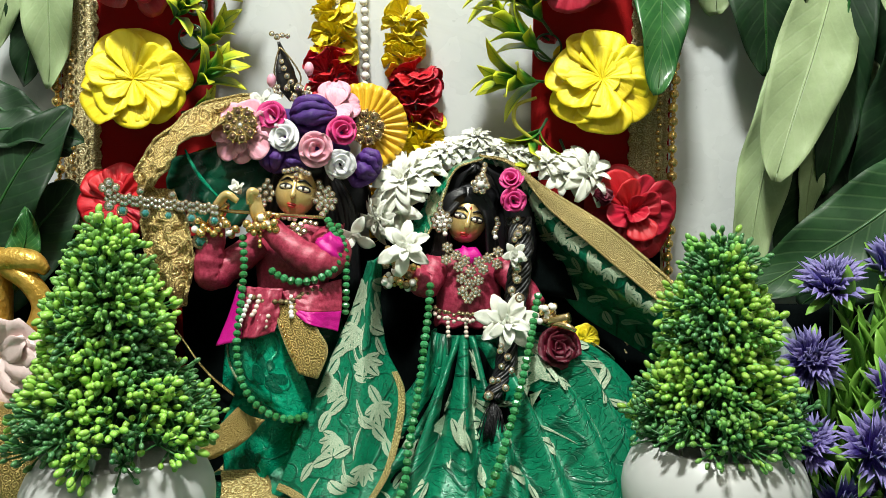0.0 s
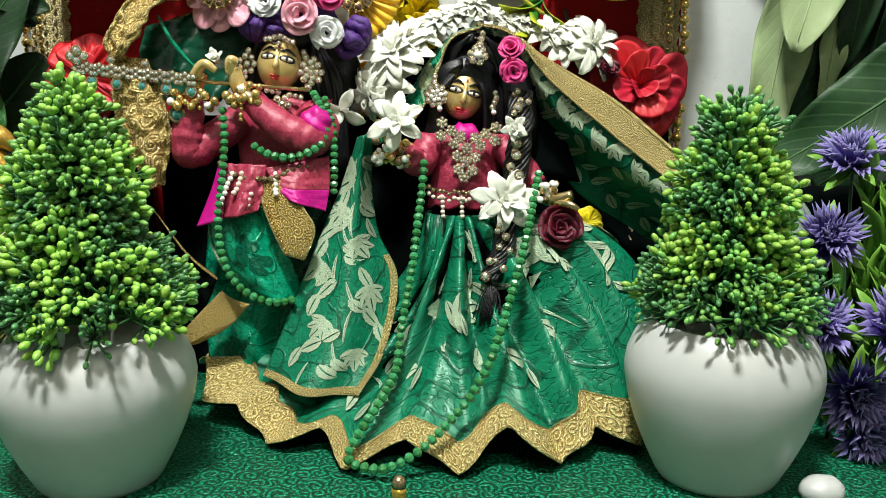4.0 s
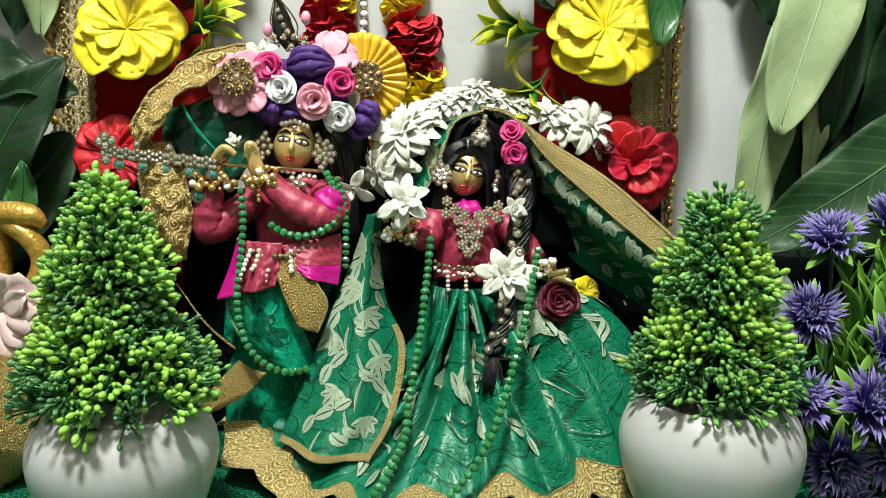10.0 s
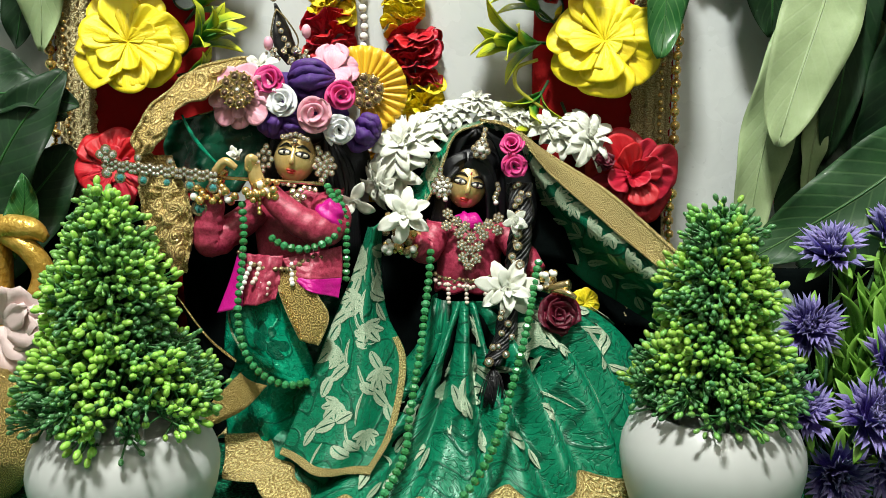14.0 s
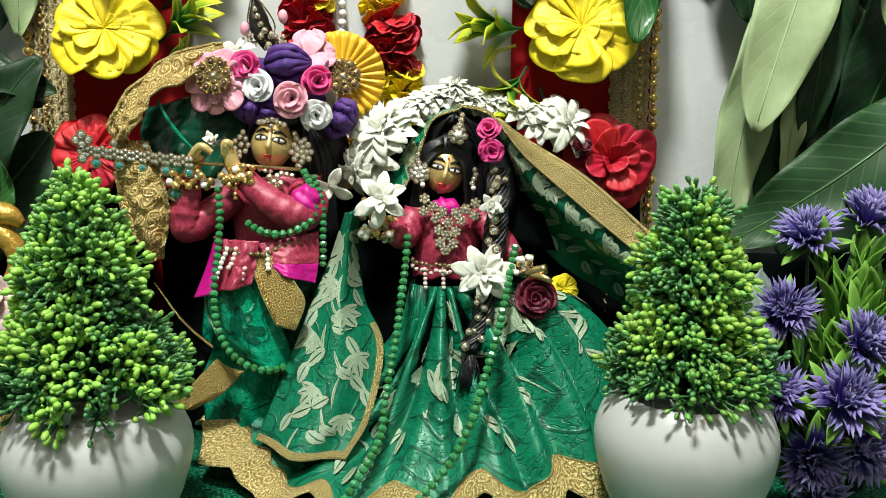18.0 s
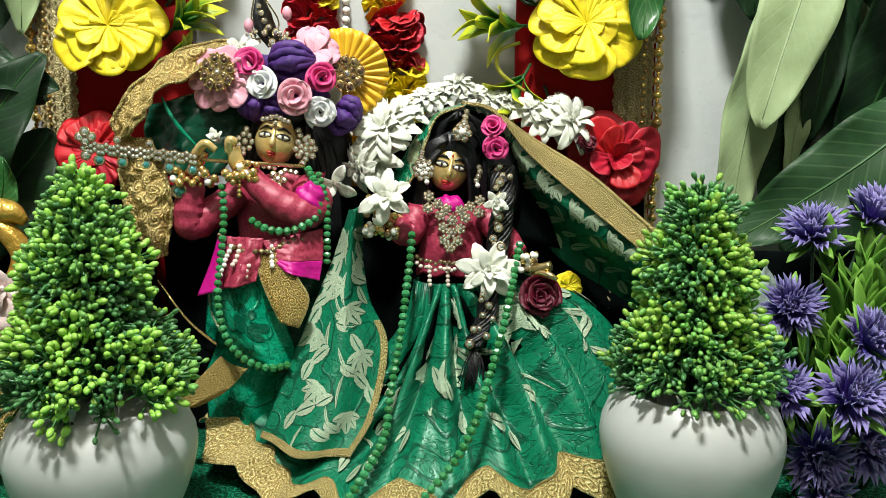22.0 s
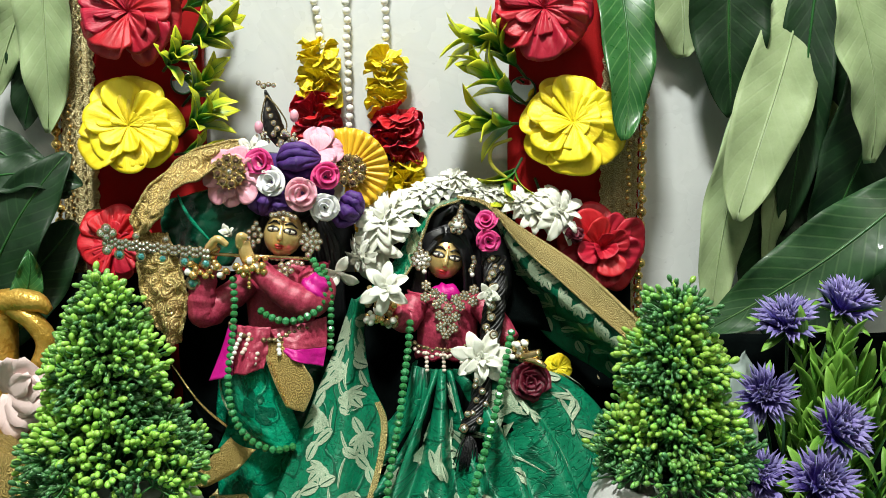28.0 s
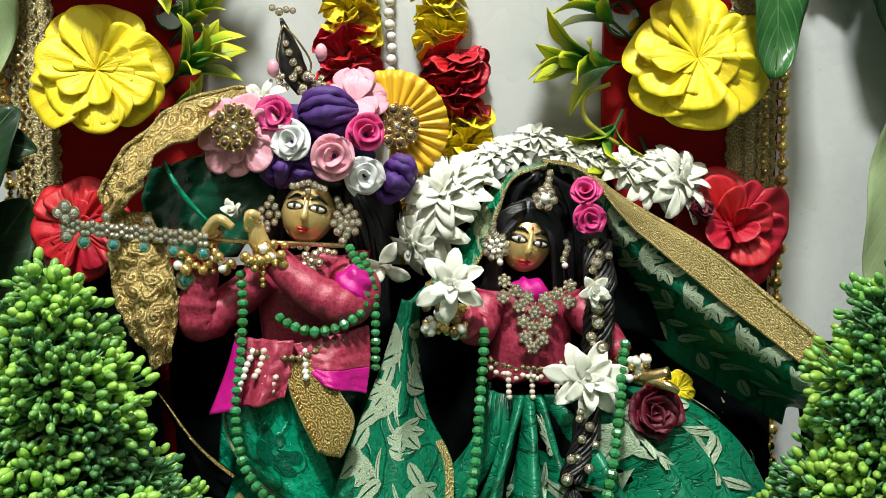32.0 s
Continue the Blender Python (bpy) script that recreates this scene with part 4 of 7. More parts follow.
mango_leaf((0.3200, 0.085, 0.3700), (0.2880, 0.095, 0.2050), 0.064, "leaf_dark", (0.1, -1, 0.3), dk, 0.01, seed=7)
mango_leaf((0.3320, 0.050, 0.2600), (0.1960, 0.062, 0.1570), 0.054, "leaf_mid", (-0.3, -1.0, 0.25), "glossy green mango leaf with wavy edges lying across the others", 0.010, 0.0045, seed=8)
mango_leaf((0.2310, 0.098, 0.3300), (0.2080, 0.098, 0.1520), 0.036, "leaf_pale", F, pl, 0.003, seed=9)
mango_leaf((0.2760, 0.108, 0.2900), (0.2380, 0.110, 0.1600), 0.044, "leaf_dark", F, dk, 0.003, seed=10)
mango_leaf((0.2900, 0.112, 0.2700), (0.2620, 0.114, 0.1750), 0.030, "leaf_pale", F, pl, 0.003, seed=11)
mango_leaf((0.3400, 0.100, 0.4200), (0.3250, 0.105, 0.2600), 0.060, "leaf_dark", F, dk, 0.006, seed=12)
mango_leaf((0.2480, 0.115, 0.4500), (0.2420, 0.120, 0.3300), 0.050, "leaf_dark", F, dk, 0.002, seed=13)
mango_leaf((0.2640, 0.104, 0.2900), (0.2460, 0.102, 0.1900), 0.016, "leaf_pale", F, pl, 0.003, seed=16)
mango_leaf((0.2820, 0.107, 0.3300), (0.2930, 0.105, 0.2330), 0.030, "leaf_pale", F, pl, 0.003, seed=17)
mango_leaf((0.3150, 0.110, 0.4300), (0.2980, 0.115, 0.2700), 0.070, "leaf_dark", F, dk, 0.003, seed=14)
mango_leaf((0.3300, 0.090, 0.2300), (0.2500, 0.100, 0.1450), 0.060, "leaf_dark", F, dk, 0.003, seed=15)
mango_leaf((-0.2680, 0.100, 0.4450), (-0.2860, 0.108, 0.2930), 0.040, "leaf_pale", (0.1, -1, 0), pl, 0.004, seed=21)
mango_leaf((-0.2840, 0.110, 0.4400), (-0.3190, 0.114, 0.3180), 0.032, "leaf_pale", (0.2, -1, 0), pl, 0.004, seed=22)
mango_leaf((-0.2900, 0.116, 0.4000), (-0.3050, 0.120, 0.2950), 0.036, "leaf_dark", F, dk, 0.003, seed=23)
mango_leaf((-0.3320, 0.070, 0.1560), (-0.2560, 0.084, 0.2780), 0.050, "leaf_dark", (0.2, -1, 0.2), "dark green mango leaf standing against the gold lace", 0.008, 0.0035, seed=24)
mango_leaf((-0.3400, 0.080, 0.2550), (-0.2500, 0.090, 0.2560), 0.034, "leaf_dark", (0, -0.8, 0.6), "dark green mango leaf lying sideways", 0.008, seed=25)
mango_leaf((-0.3400, 0.095, 0.2900), (-0.2620, 0.100, 0.2500), 0.036, "leaf_dark", (0, -0.9, 0.4), "dark green mango leaf lying sideways", 0.006, seed=26)
mango_leaf((-0.3300, 0.105, 0.1950), (-0.2850, 0.110, 0.2450), 0.036, "leaf_pale", (0.1, -1, 0.2), pl, 0.004, seed=27)
mango_leaf((-0.3300, 0.090, 0.1300), (-0.2650, 0.100, 0.2300), 0.060, "leaf_dark", (0.1, -1, 0.1), dk, 0.004, seed=28)
mango_leaf((-0.2900, 0.055, 0.1500), (-0.2720, 0.050, 0.2120), 0.022, "leaf_green", (0.5, -1, 0.1), "narrow green leaf beside the gold ornament", 0.004, seed=29)


# ---- potted berry plants ----
BERRIES = [Geo().ball((0, 0, 0.5), (0.37, 0.37, 0.60), 7, 5, warp=lambda x, y, z: 1.0 + 0.10 * z).mesh("berry", M[k]) for k in ("berry_bright", "berry_mid", "berry_dark")]


def berry_plant(at, tiers, seed, label, pot_label, lean, tall=1.0):
    """A glazed apple-shaped pot with a clipped tree of berry sprigs in rings; tiers: (height, radius of the crown)."""
    x, y, z = at
    pot = thing("flower_pot", (x, y, TABLE_Z - 0.0012), pot_label, "pot", "white pots")
    prof = [(0.0280, 0.0), (0.0305, 0.0012), (0.0325, 0.004), (0.0385, 0.016), (0.0445, 0.030), (0.0487, 0.043), (0.0506, 0.053), (0.0510, 0.059), (0.0500, 0.066), (0.0470, 0.0735), (0.0430, 0.0795), (0.0400, 0.0825), (0.0385, 0.0838), (0.0372, 0.0843), (0.0360, 0.0836), (0.0354, 0.081), (0.0354, 0.073)]
    Geo().lathe([(0.965 * r, h * tall) for r, h in prof], 64).build("body", M["pot"], pot)
    Geo().lathe([(0.0338, 0.066), (0.0338, 0.0735), (0.020, 0.0765), (0.004, 0.0775)], 24).build("filling", M["foam"], pot, "pale foam filling under the stems")
    plant = thing("berry_plant", (x, y, z + 0.0885), label, "artificial plant", "berry plants")
    rnd = random.Random(seed)
    low = 0.0885
    Geo().tube([(0, 0, -0.004), (0.001, 0, 0.03), (lean * 0.5, 0.001, 0.07), (lean, 0, 0.108)], [0.0050, 0.0040, 0.0028, 0.0012], 8, 14).build("stem", M["stem"], plant)
    hs, rs = [h for h, _ in tiers], [r for _, r in tiers]
    stalks, rest, singles = Geo(), [Geo(), Geo(), Geo()], 0
    count = 275
    for i in range(count):
        s = (i + 0.5) / count
        h = hs[0] + (hs[-1] - hs[0]) * (1 - (1 - s) ** 0.82 if s < 1 else 1) - low
        a = i * 2.39996 + rnd.uniform(-0.3, 0.3)
        r = float(np.interp(h + low, hs, rs)) * rnd.uniform(0.80, 1.04)
        foot = Vector((lean * h / 0.11, 0, max(0.004, h - 0.016 - 0.25 * r)))
        out = Vector((math.cos(a), math.sin(a), 0))
        tip = foot * 1.0
        tip = Vector((lean * h / 0.11, 0, h)) + out * (r - 0.009)
        stalks.tube([foot, foot.lerp(tip, 0.55) + Vector((0, 0, 0.004)), tip], [0.0011, 0.0009, 0.0007], 5, 5)
        way = (out * 1.0 + Vector((0, 0, 0.35 if h < 0.085 else 1.0)) + Vector((rnd.uniform(-0.3, 0.3), rnd.uniform(-0.3, 0.3), rnd.uniform(-0.5, 0.3)))).normalized()
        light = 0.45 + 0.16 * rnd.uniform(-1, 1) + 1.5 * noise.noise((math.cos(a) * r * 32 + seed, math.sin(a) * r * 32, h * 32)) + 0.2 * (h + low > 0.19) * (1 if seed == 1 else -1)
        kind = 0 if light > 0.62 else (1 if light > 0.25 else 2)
        for j in range(rnd.choice((10, 11, 12, 13))):
            off = Vector((rnd.gauss(0, 1), rnd.gauss(0, 1), rnd.gauss(0, 1)))
            off = (off - way * off.dot(way)) * 0.0050
            along = rnd.uniform(-0.008, 0.0065) - off.length * 0.35
            place = tip + off + way * along
            aim = (way + off * 110).normalized()
            stalks.tube([tip - way * 0.010, place], 0.00060, 4)
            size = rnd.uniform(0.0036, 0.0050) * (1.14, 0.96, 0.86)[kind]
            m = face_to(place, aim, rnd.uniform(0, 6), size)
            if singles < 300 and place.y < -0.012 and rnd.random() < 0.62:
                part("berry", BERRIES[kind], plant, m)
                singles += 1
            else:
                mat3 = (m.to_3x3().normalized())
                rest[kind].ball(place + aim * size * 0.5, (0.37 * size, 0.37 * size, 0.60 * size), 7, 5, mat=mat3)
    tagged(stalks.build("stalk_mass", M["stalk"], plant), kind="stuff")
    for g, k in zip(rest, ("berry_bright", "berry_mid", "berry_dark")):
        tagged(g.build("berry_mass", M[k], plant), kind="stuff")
    for i in range(12):
        a = rnd.uniform(3.4, 6.0)
        r = rnd.uniform(0.018, 0.036)
        m = Matrix.Translation((r * math.cos(a), r * math.sin(a), -0.002)) @ Matrix.Rotation(a + rnd.uniform(-1, 1), 4, "Z") @ Matrix.Rotation(-radians(rnd.uniform(55, 85)), 4, "Y") @ Matrix.Scale(rnd.uniform(0.014, 0.02), 4)
        part("leaf", petal("blade", "foam")[i % 3], plant, m)


berry_plant((0.1455, -0.0450, 0.0), [(0.102, 0.050), (0.106, 0.058), (0.112, 0.055), (0.118, 0.046), (0.132, 0.041), (0.144, 0.035), (0.151, 0.032), (0.159, 0.037), (0.167, 0.036), (0.173, 0.027), (0.178, 0.022), (0.189, 0.0235), (0.198, 0.024), (0.203, 0.014)], 2, "green artificial berry plant clipped to a tree", "white glazed round flower pot beside the violet flowers", -0.002)
berry_plant((-0.1715, -0.0590, 0.0), [(0.097, 0.052), (0.103, 0.060), (0.111, 0.061), (0.118, 0.054), (0.126, 0.047), (0.138, 0.039), (0.152, 0.036), (0.160, 0.040), (0.168, 0.035), (0.174, 0.030), (0.190, 0.024), (0.200, 0.019), (0.209, 0.013)], 1, "green artificial berry plant with bright tips in a white pot", "white glazed round flower pot in front of the gold ornament", -0.005, 0.94)


# ---- violet flower bush ----
bush = thing("flower_bush", (0.262, 0.020, TABLE_Z - 0.001), "artificial bush of narrow green plastic leaves", "artificial plant")
rnd = random.Random(9)
for i in range(26):
    a, r = rnd.uniform(0, 6.28), rnd.uniform(0.0, 0.045)
    h = rnd.uniform(0.09, 0.155) - r * 0.6
    foot, tip = Vector((r * 0.3 * math.cos(a), r * 0.3 * math.sin(a), 0.0)), Vector((r * 1.25 * math.cos(a), r * 1.0 * math.sin(a) - 0.01, h))
    Geo().tube([foot, foot.lerp(tip, 0.5) + Vector((0, 0, 0.01)), tip], [0.0016, 0.0013, 0.0008], 5, 8).build("stalk", M["stem"], bush)
    for j in range(13):
        s = 0.22 + 0.78 * j / 12
        p = foot.lerp(tip, s)
        m = Matrix.Translation(p) @ Matrix.Rotation(j * 2.4 + i, 4, "Z") @ Matrix.Rotation(-radians(40 + 28 * s + rnd.uniform(-10, 10)), 4, "Y") @ Matrix.Scale(rnd.uniform(0.026, 0.040), 4)
        part("leaf", rnd.choice(petal("blade", "leaf_bush")), bush, m)

for i, (at, nrm, size) in enumerate((
        ((0.2350, 0.025, 0.1690), (-0.3, -0.6, 0.8), 0.021), ((0.2700, 0.026, 0.1800), (0.1, -0.5, 0.9), 0.021), ((0.2140, 0.002, 0.1285), (-0.2, -0.9, 0.5), 0.020),
        ((0.2300, -0.045, 0.0900), (0.0, -0.8, 0.6), 0.022), ((0.2020, -0.028, 0.0870), (-0.2, -0.8, 0.6), 0.018), ((0.2280, -0.015, 0.0470), (-0.1, -1, 0.1), 0.022),
        ((0.2560, -0.012, 0.0520), (0.1, -1, 0.3), 0.022), ((0.2330, -0.018, 0.0260), (0.0, -1, -0.1), 0.019), ((0.2440, -0.030, 0.1180), (0.3, -0.8, 0.6), 0.020))):
    fl = flower("violet_flower", at, nrm, size * 0.80, "corn", "blue_petal", [(10, 1.16, 10, 0.0), (9, 1.04, 32, 0.06), (8, 0.88, 54, 0.10), (5, 0.66, 76, 0.14)], "violet-blue plastic flower with ragged petal tips", "artificial flower", i * 0.7, None, "violet flowers", 40 + i)
    n = Vector(nrm).normalized()
    foot = Vector((0.235 + 0.3 * (at[0] - 0.235), min(0.02, at[1] + 0.03), TABLE_Z - 0.001))
    inv = fl.matrix_basis.inverted()
    line = [inv @ Vector(at), inv @ (Vector(at) - n * 0.012), inv @ (foot + Vector((0, 0, 0.5 * at[2]))), inv @ foot]
    Geo().tube(line, 0.0011, 5, 12).build("stalk", M["stem"], fl, "thin green plastic stalk")
    for j in range(6):
        m = Matrix.Translation((0, 0, -0.004)) @ Matrix.Rotation(j * 1.05, 4, "Z") @ Matrix.Rotation(-radians(5 + 12 * (j % 2)), 4, "Y") @ Matrix.Scale(size * 1.25, 4)
        part("leaf", petal("blade", "leaf_bush")[j % 3], fl, m)


# ---- jewellery and flower helpers ----
GEM = {k: Geo().lathe([(0.30, -0.35), (0.72, -0.05), (0.92, 0.10), (0.50, 0.46), (0.03, 0.62)], 6).mesh("stone", M[k], smooth=False) for k in ("crystal", "aqua", "amber")}
CUP = {k: Geo().lathe([(0.5, -0.5), (1.12, -0.2), (1.36, 0.08), (1.22, 0.20), (0.85, 0.08)], 10).mesh("setting", M[k]) for k in ("silver", "brass")}
ROUND = {k: Geo().ball((0, 0, 0), 1.0, 10, 6).mesh("bead", M[k]) for k in ("pearl", "pearl_pink", "gold_bead", "silver")}
FACET = Geo().ball((0, 0, 0), (1.0, 1.0, 0.84), 7, 5).mesh("bead", M["green_bead"], smooth=False)


def jewel(name, at, normal, spin, stones, label, category="jewellery", metal="silver", wires=()):
    """stones: (x, y, radius, kind) in the plane of the piece; wires: pairs of points of its frame."""
    top = thing(name, at, label, category, m=face_to(at, normal, spin))
    for x, y, r, kind in stones:
        m = Matrix.Translation((x, y, 0.12 * r)) @ Matrix.Scale(r, 4)
        if kind in GEM:
            part("stone", GEM[kind], part("setting", CUP[metal], top, m))
        else:
            part("bead", ROUND[kind], top, m)
    for a, b in wires:
        Geo().tube([(*a, -0.0003), (*b, -0.0003)], 0.0005, 5).build("wire", M[metal], top)
    return top


def ring_stones(n, r, size, kind, x=0.0, y=0.0, turn=0.0):
    return [(x + r * math.cos(2 * math.pi * i / n + turn), y + r * math.sin(2 * math.pi * i / n + turn), size, kind) for i in range(n)]


def bead_string(name, pts, r, mesh, label, jitter=0.0, group="", sag=0):
    line = even_line(pts, (1.68 if mesh is FACET else 1.9) * r)
    top = thing(name, pts[0], label, "bead necklace", group)
    rnd = random.Random(len(line))
    a = Vector(pts[0])
    for i, p in enumerate(line):
        way = (line[min(i + 1, len(line) - 1)] - line[max(i - 1, 0)])
        off = Vector((rnd.uniform(-1, 1), rnd.uniform(-1, 1), rnd.uniform(-1, 1))) * jitter
        part("bead", mesh, top, face_to(p - a + off, way, rnd.uniform(0, 6), r * rnd.uniform(0.94, 1.04)))
    Geo().tube([p - a for p in line], r * 0.2, 5).build("thread", M["stem"], top)
    return top


def jasmine(at, normal, size, label="white cloth jasmine flower with pointed petals", spin=0.0, seed=1, layers=((6, 1.0, 8, 0.0), (5, 0.75, 35, 0.06), (3, 0.45, 65, 0.1))):
    return flower("jasmine_flower", at, normal, size, "jasmine", "jasmine", layers, label, "flower", spin, None, "jasmine flowers", seed)


def statue(name, at, normal, spin, label, limbs, scale=1.0):
    """A small brass figure as one plain mesh: head with plain features, neck, core and bare forearms."""
    g = Geo()
    h = face_to(at, normal, spin, scale)
    t3 = h.to_3x3().normalized()
    put = lambda x, y, z: h @ Vector((x, y, z))
    shape = lambda x, y, z: 1.0 - 0.16 * max(0.0, -y) * (1 - abs(z) * 0.3) + 0.02 * max(0.0, z)
    g.ball(at, (0.0138 * scale, 0.0178 * scale, 0.0135 * scale), 28, 20, 0, t3, shape)
    g.tube([put(0, 0.0085, 0.0118), put(0, 0.003, 0.0142), put(0, -0.0022, 0.0158), put(0, -0.0042, 0.0142)], [0.0011 * scale, 0.0013 * scale, 0.0021 * scale, 0.0010 * scale], 8, 8, 0)
    for s in (-1, 1):
        tilt = t3 @ Matrix.Rotation(s * 0.38, 3, "Y")
        g.ball(put(s * 0.0056, 0.0030, 0.0112), (0.0054 * scale, 0.0028 * scale, 0.0019 * scale), 12, 6, 1, tilt)
        g.ball(put(s * 0.0056, 0.0029, 0.0116), (0.0043 * scale, 0.0018 * scale, 0.0021 * scale), 12, 6, 2, tilt)
        g.ball(put(s * 0.0055, 0.0030, 0.0125), (0.0017 * scale, 0.0016 * scale, 0.0014 * scale), 10, 6, 1, tilt)
        g.tube([put(s * 0.0018, 0.0072, 0.0130), put(s * 0.0055, 0.0088, 0.0118), put(s * 0.0102, 0.0062, 0.0086)], [0.0005 * scale, 0.0009 * scale, 0.0004 * scale], 6, 8, 1)
    g.ball(put(0, -0.0077, 0.0118), (0.0034 * scale, 0.0010 * scale, 0.0012 * scale), 12, 6, 3, t3)
    g.ball(put(0, -0.0092, 0.0114), (0.0026 * scale, 0.0010 * scale, 0.0012 * scale), 12, 6, 3, t3)
    g.ball(put(0, 0.0095, 0.0118), (0.0007 * scale, 0.0016 * scale, 0.0009 * scale), 8, 6, 3, t3)
    for pts, radii, m in limbs:
        g.tube(pts, radii, 12, 16, m)
    return tagged(g.build(name, [M["brass_face"], M["paint_black"], M["paint_white"], M["paint_red"], M["brass"], M["lining"]], at=at), label, "statue")


def lerp3(a, b, t):
    return Vector(a).lerp(Vector(b), t)


def between(left, right, bulge=0.0, wave=0.0, freq=3.0, seed=0):
    """A cloth between two lines: u across from left to right, v along them."""
    la, lb = smooth_line(left, 60), smooth_line(right, 60)

    def pick(line, s):
        x = max(0.0, min(1.0, s)) * 60
        i = min(int(x), 59)
        return line[i].lerp(line[i + 1], x - i)

    def at(u, v):
        p = pick(la, v).lerp(pick(lb, v), u)
        p.y -= bulge * math.sin(math.pi * u) + wave * math.sin(u * freq * 6.28 + seed + 2.2 * v) * (0.3 + 0.7 * v) + 0.35 * wave * noise.noise((u * 7 + seed, v * 9, seed))
        return p

    return at


def motifs(f, spots, parent, name="woven_pattern", label="pale woven leaves and blossoms", lift=0.0013):
    """Raised woven figures on a cloth f(u, v); spots: (kind, u, v, turn, length)."""
    g = Geo()

    def leaf(u, v, turn, size, fat=0.29, curve=0.22):
        e = 0.004
        c = Vector(f(u, v))
        du, dv = (Vector(f(u + e, v)) - Vector(f(u - e, v))) / (2 * e), (Vector(f(u, v + e)) - Vector(f(u, v - e))) / (2 * e)
        nrm = du.cross(dv).normalized()
        nrm = -nrm if nrm.y > 0 else nrm
        e1 = dv.normalized()
        e2 = nrm.cross(e1)
        a, b, c1, d1 = du.dot(e1), dv.dot(e1), du.dot(e2), dv.dot(e2)
        det = a * d1 - b * c1
        if abs(det) < 1e-9:
            return
        base, n = len(g.v), 9
        for i in range(n + 1):
            t = i / n
            w = fat * size * math.sin(math.pi * (0.02 + 0.97 * t) ** 0.9) ** 0.6
            w *= 1.0 - 0.10 * (i % 2)
            for k, side in enumerate((-1, -0.12, 0.12, 1)):
                x, y = t * size, curve * size * t * t + side * w
                p, q = x * math.cos(turn) - y * math.sin(turn), x * math.sin(turn) + y * math.cos(turn)
                uu, vv = u + (d1 * p - b * q) / det, v + (a * q - c1 * p) / det
                uu, vv = max(0.012, min(0.988, uu)), max(0.006, min(0.994, vv))
                g.v.append(tuple(Vector(f(uu, vv)) + nrm * (lift + (0.00015 if abs(side) < 0.5 else 0.0))))
                g.uv.append((x + u, y + v))
        for i in range(n):
            for k in (0, 2):
                o = base + i * 4 + k
                g.f.append((o, o + 4, o + 5, o + 1))
        g.m += [0] * (len(g.f) - len(g.m))

    for kind, u, v, turn, size in spots:
        if kind == "leaf":
            leaf(u, v, turn, size)
        elif kind == "bloom":
            for k in range(5):
                leaf(u, v, turn + (k - 2) * 0.50, size * (1.0 - 0.13 * abs(k - 2)), 0.27, 0.12 * (k - 2))
        else:
            leaf(u, v, turn, size, 0.05, 0.3)
    return tagged(g.build(name, M["thread"], parent, label), kind="stuff")


# ---- near-black sheets added for the deep shade behind the two figures ----
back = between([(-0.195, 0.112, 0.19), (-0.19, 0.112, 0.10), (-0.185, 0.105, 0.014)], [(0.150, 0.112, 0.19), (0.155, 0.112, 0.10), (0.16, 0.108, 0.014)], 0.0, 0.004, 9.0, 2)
tagged(Geo().sheet(back, 80, 30, 0.001, su=0.35, sv=0.2).build("backing_cloth", M["lining"], smooth=True), "nearly black sheet added for the shade behind the two statues", "cloth")
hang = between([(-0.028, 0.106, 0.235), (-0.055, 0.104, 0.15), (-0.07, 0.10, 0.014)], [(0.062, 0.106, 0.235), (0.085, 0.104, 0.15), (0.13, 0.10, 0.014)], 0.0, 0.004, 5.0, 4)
tagged(Geo().sheet(hang, 50, 40, 0.001, su=0.12, sv=0.23).build("backing_cloth", M["lining"]), "nearly black sheet added for the shade behind the veiled statue", "cloth")


# ---- the veiled statue in the green skirt ----
SK = (0.008, 0.058)


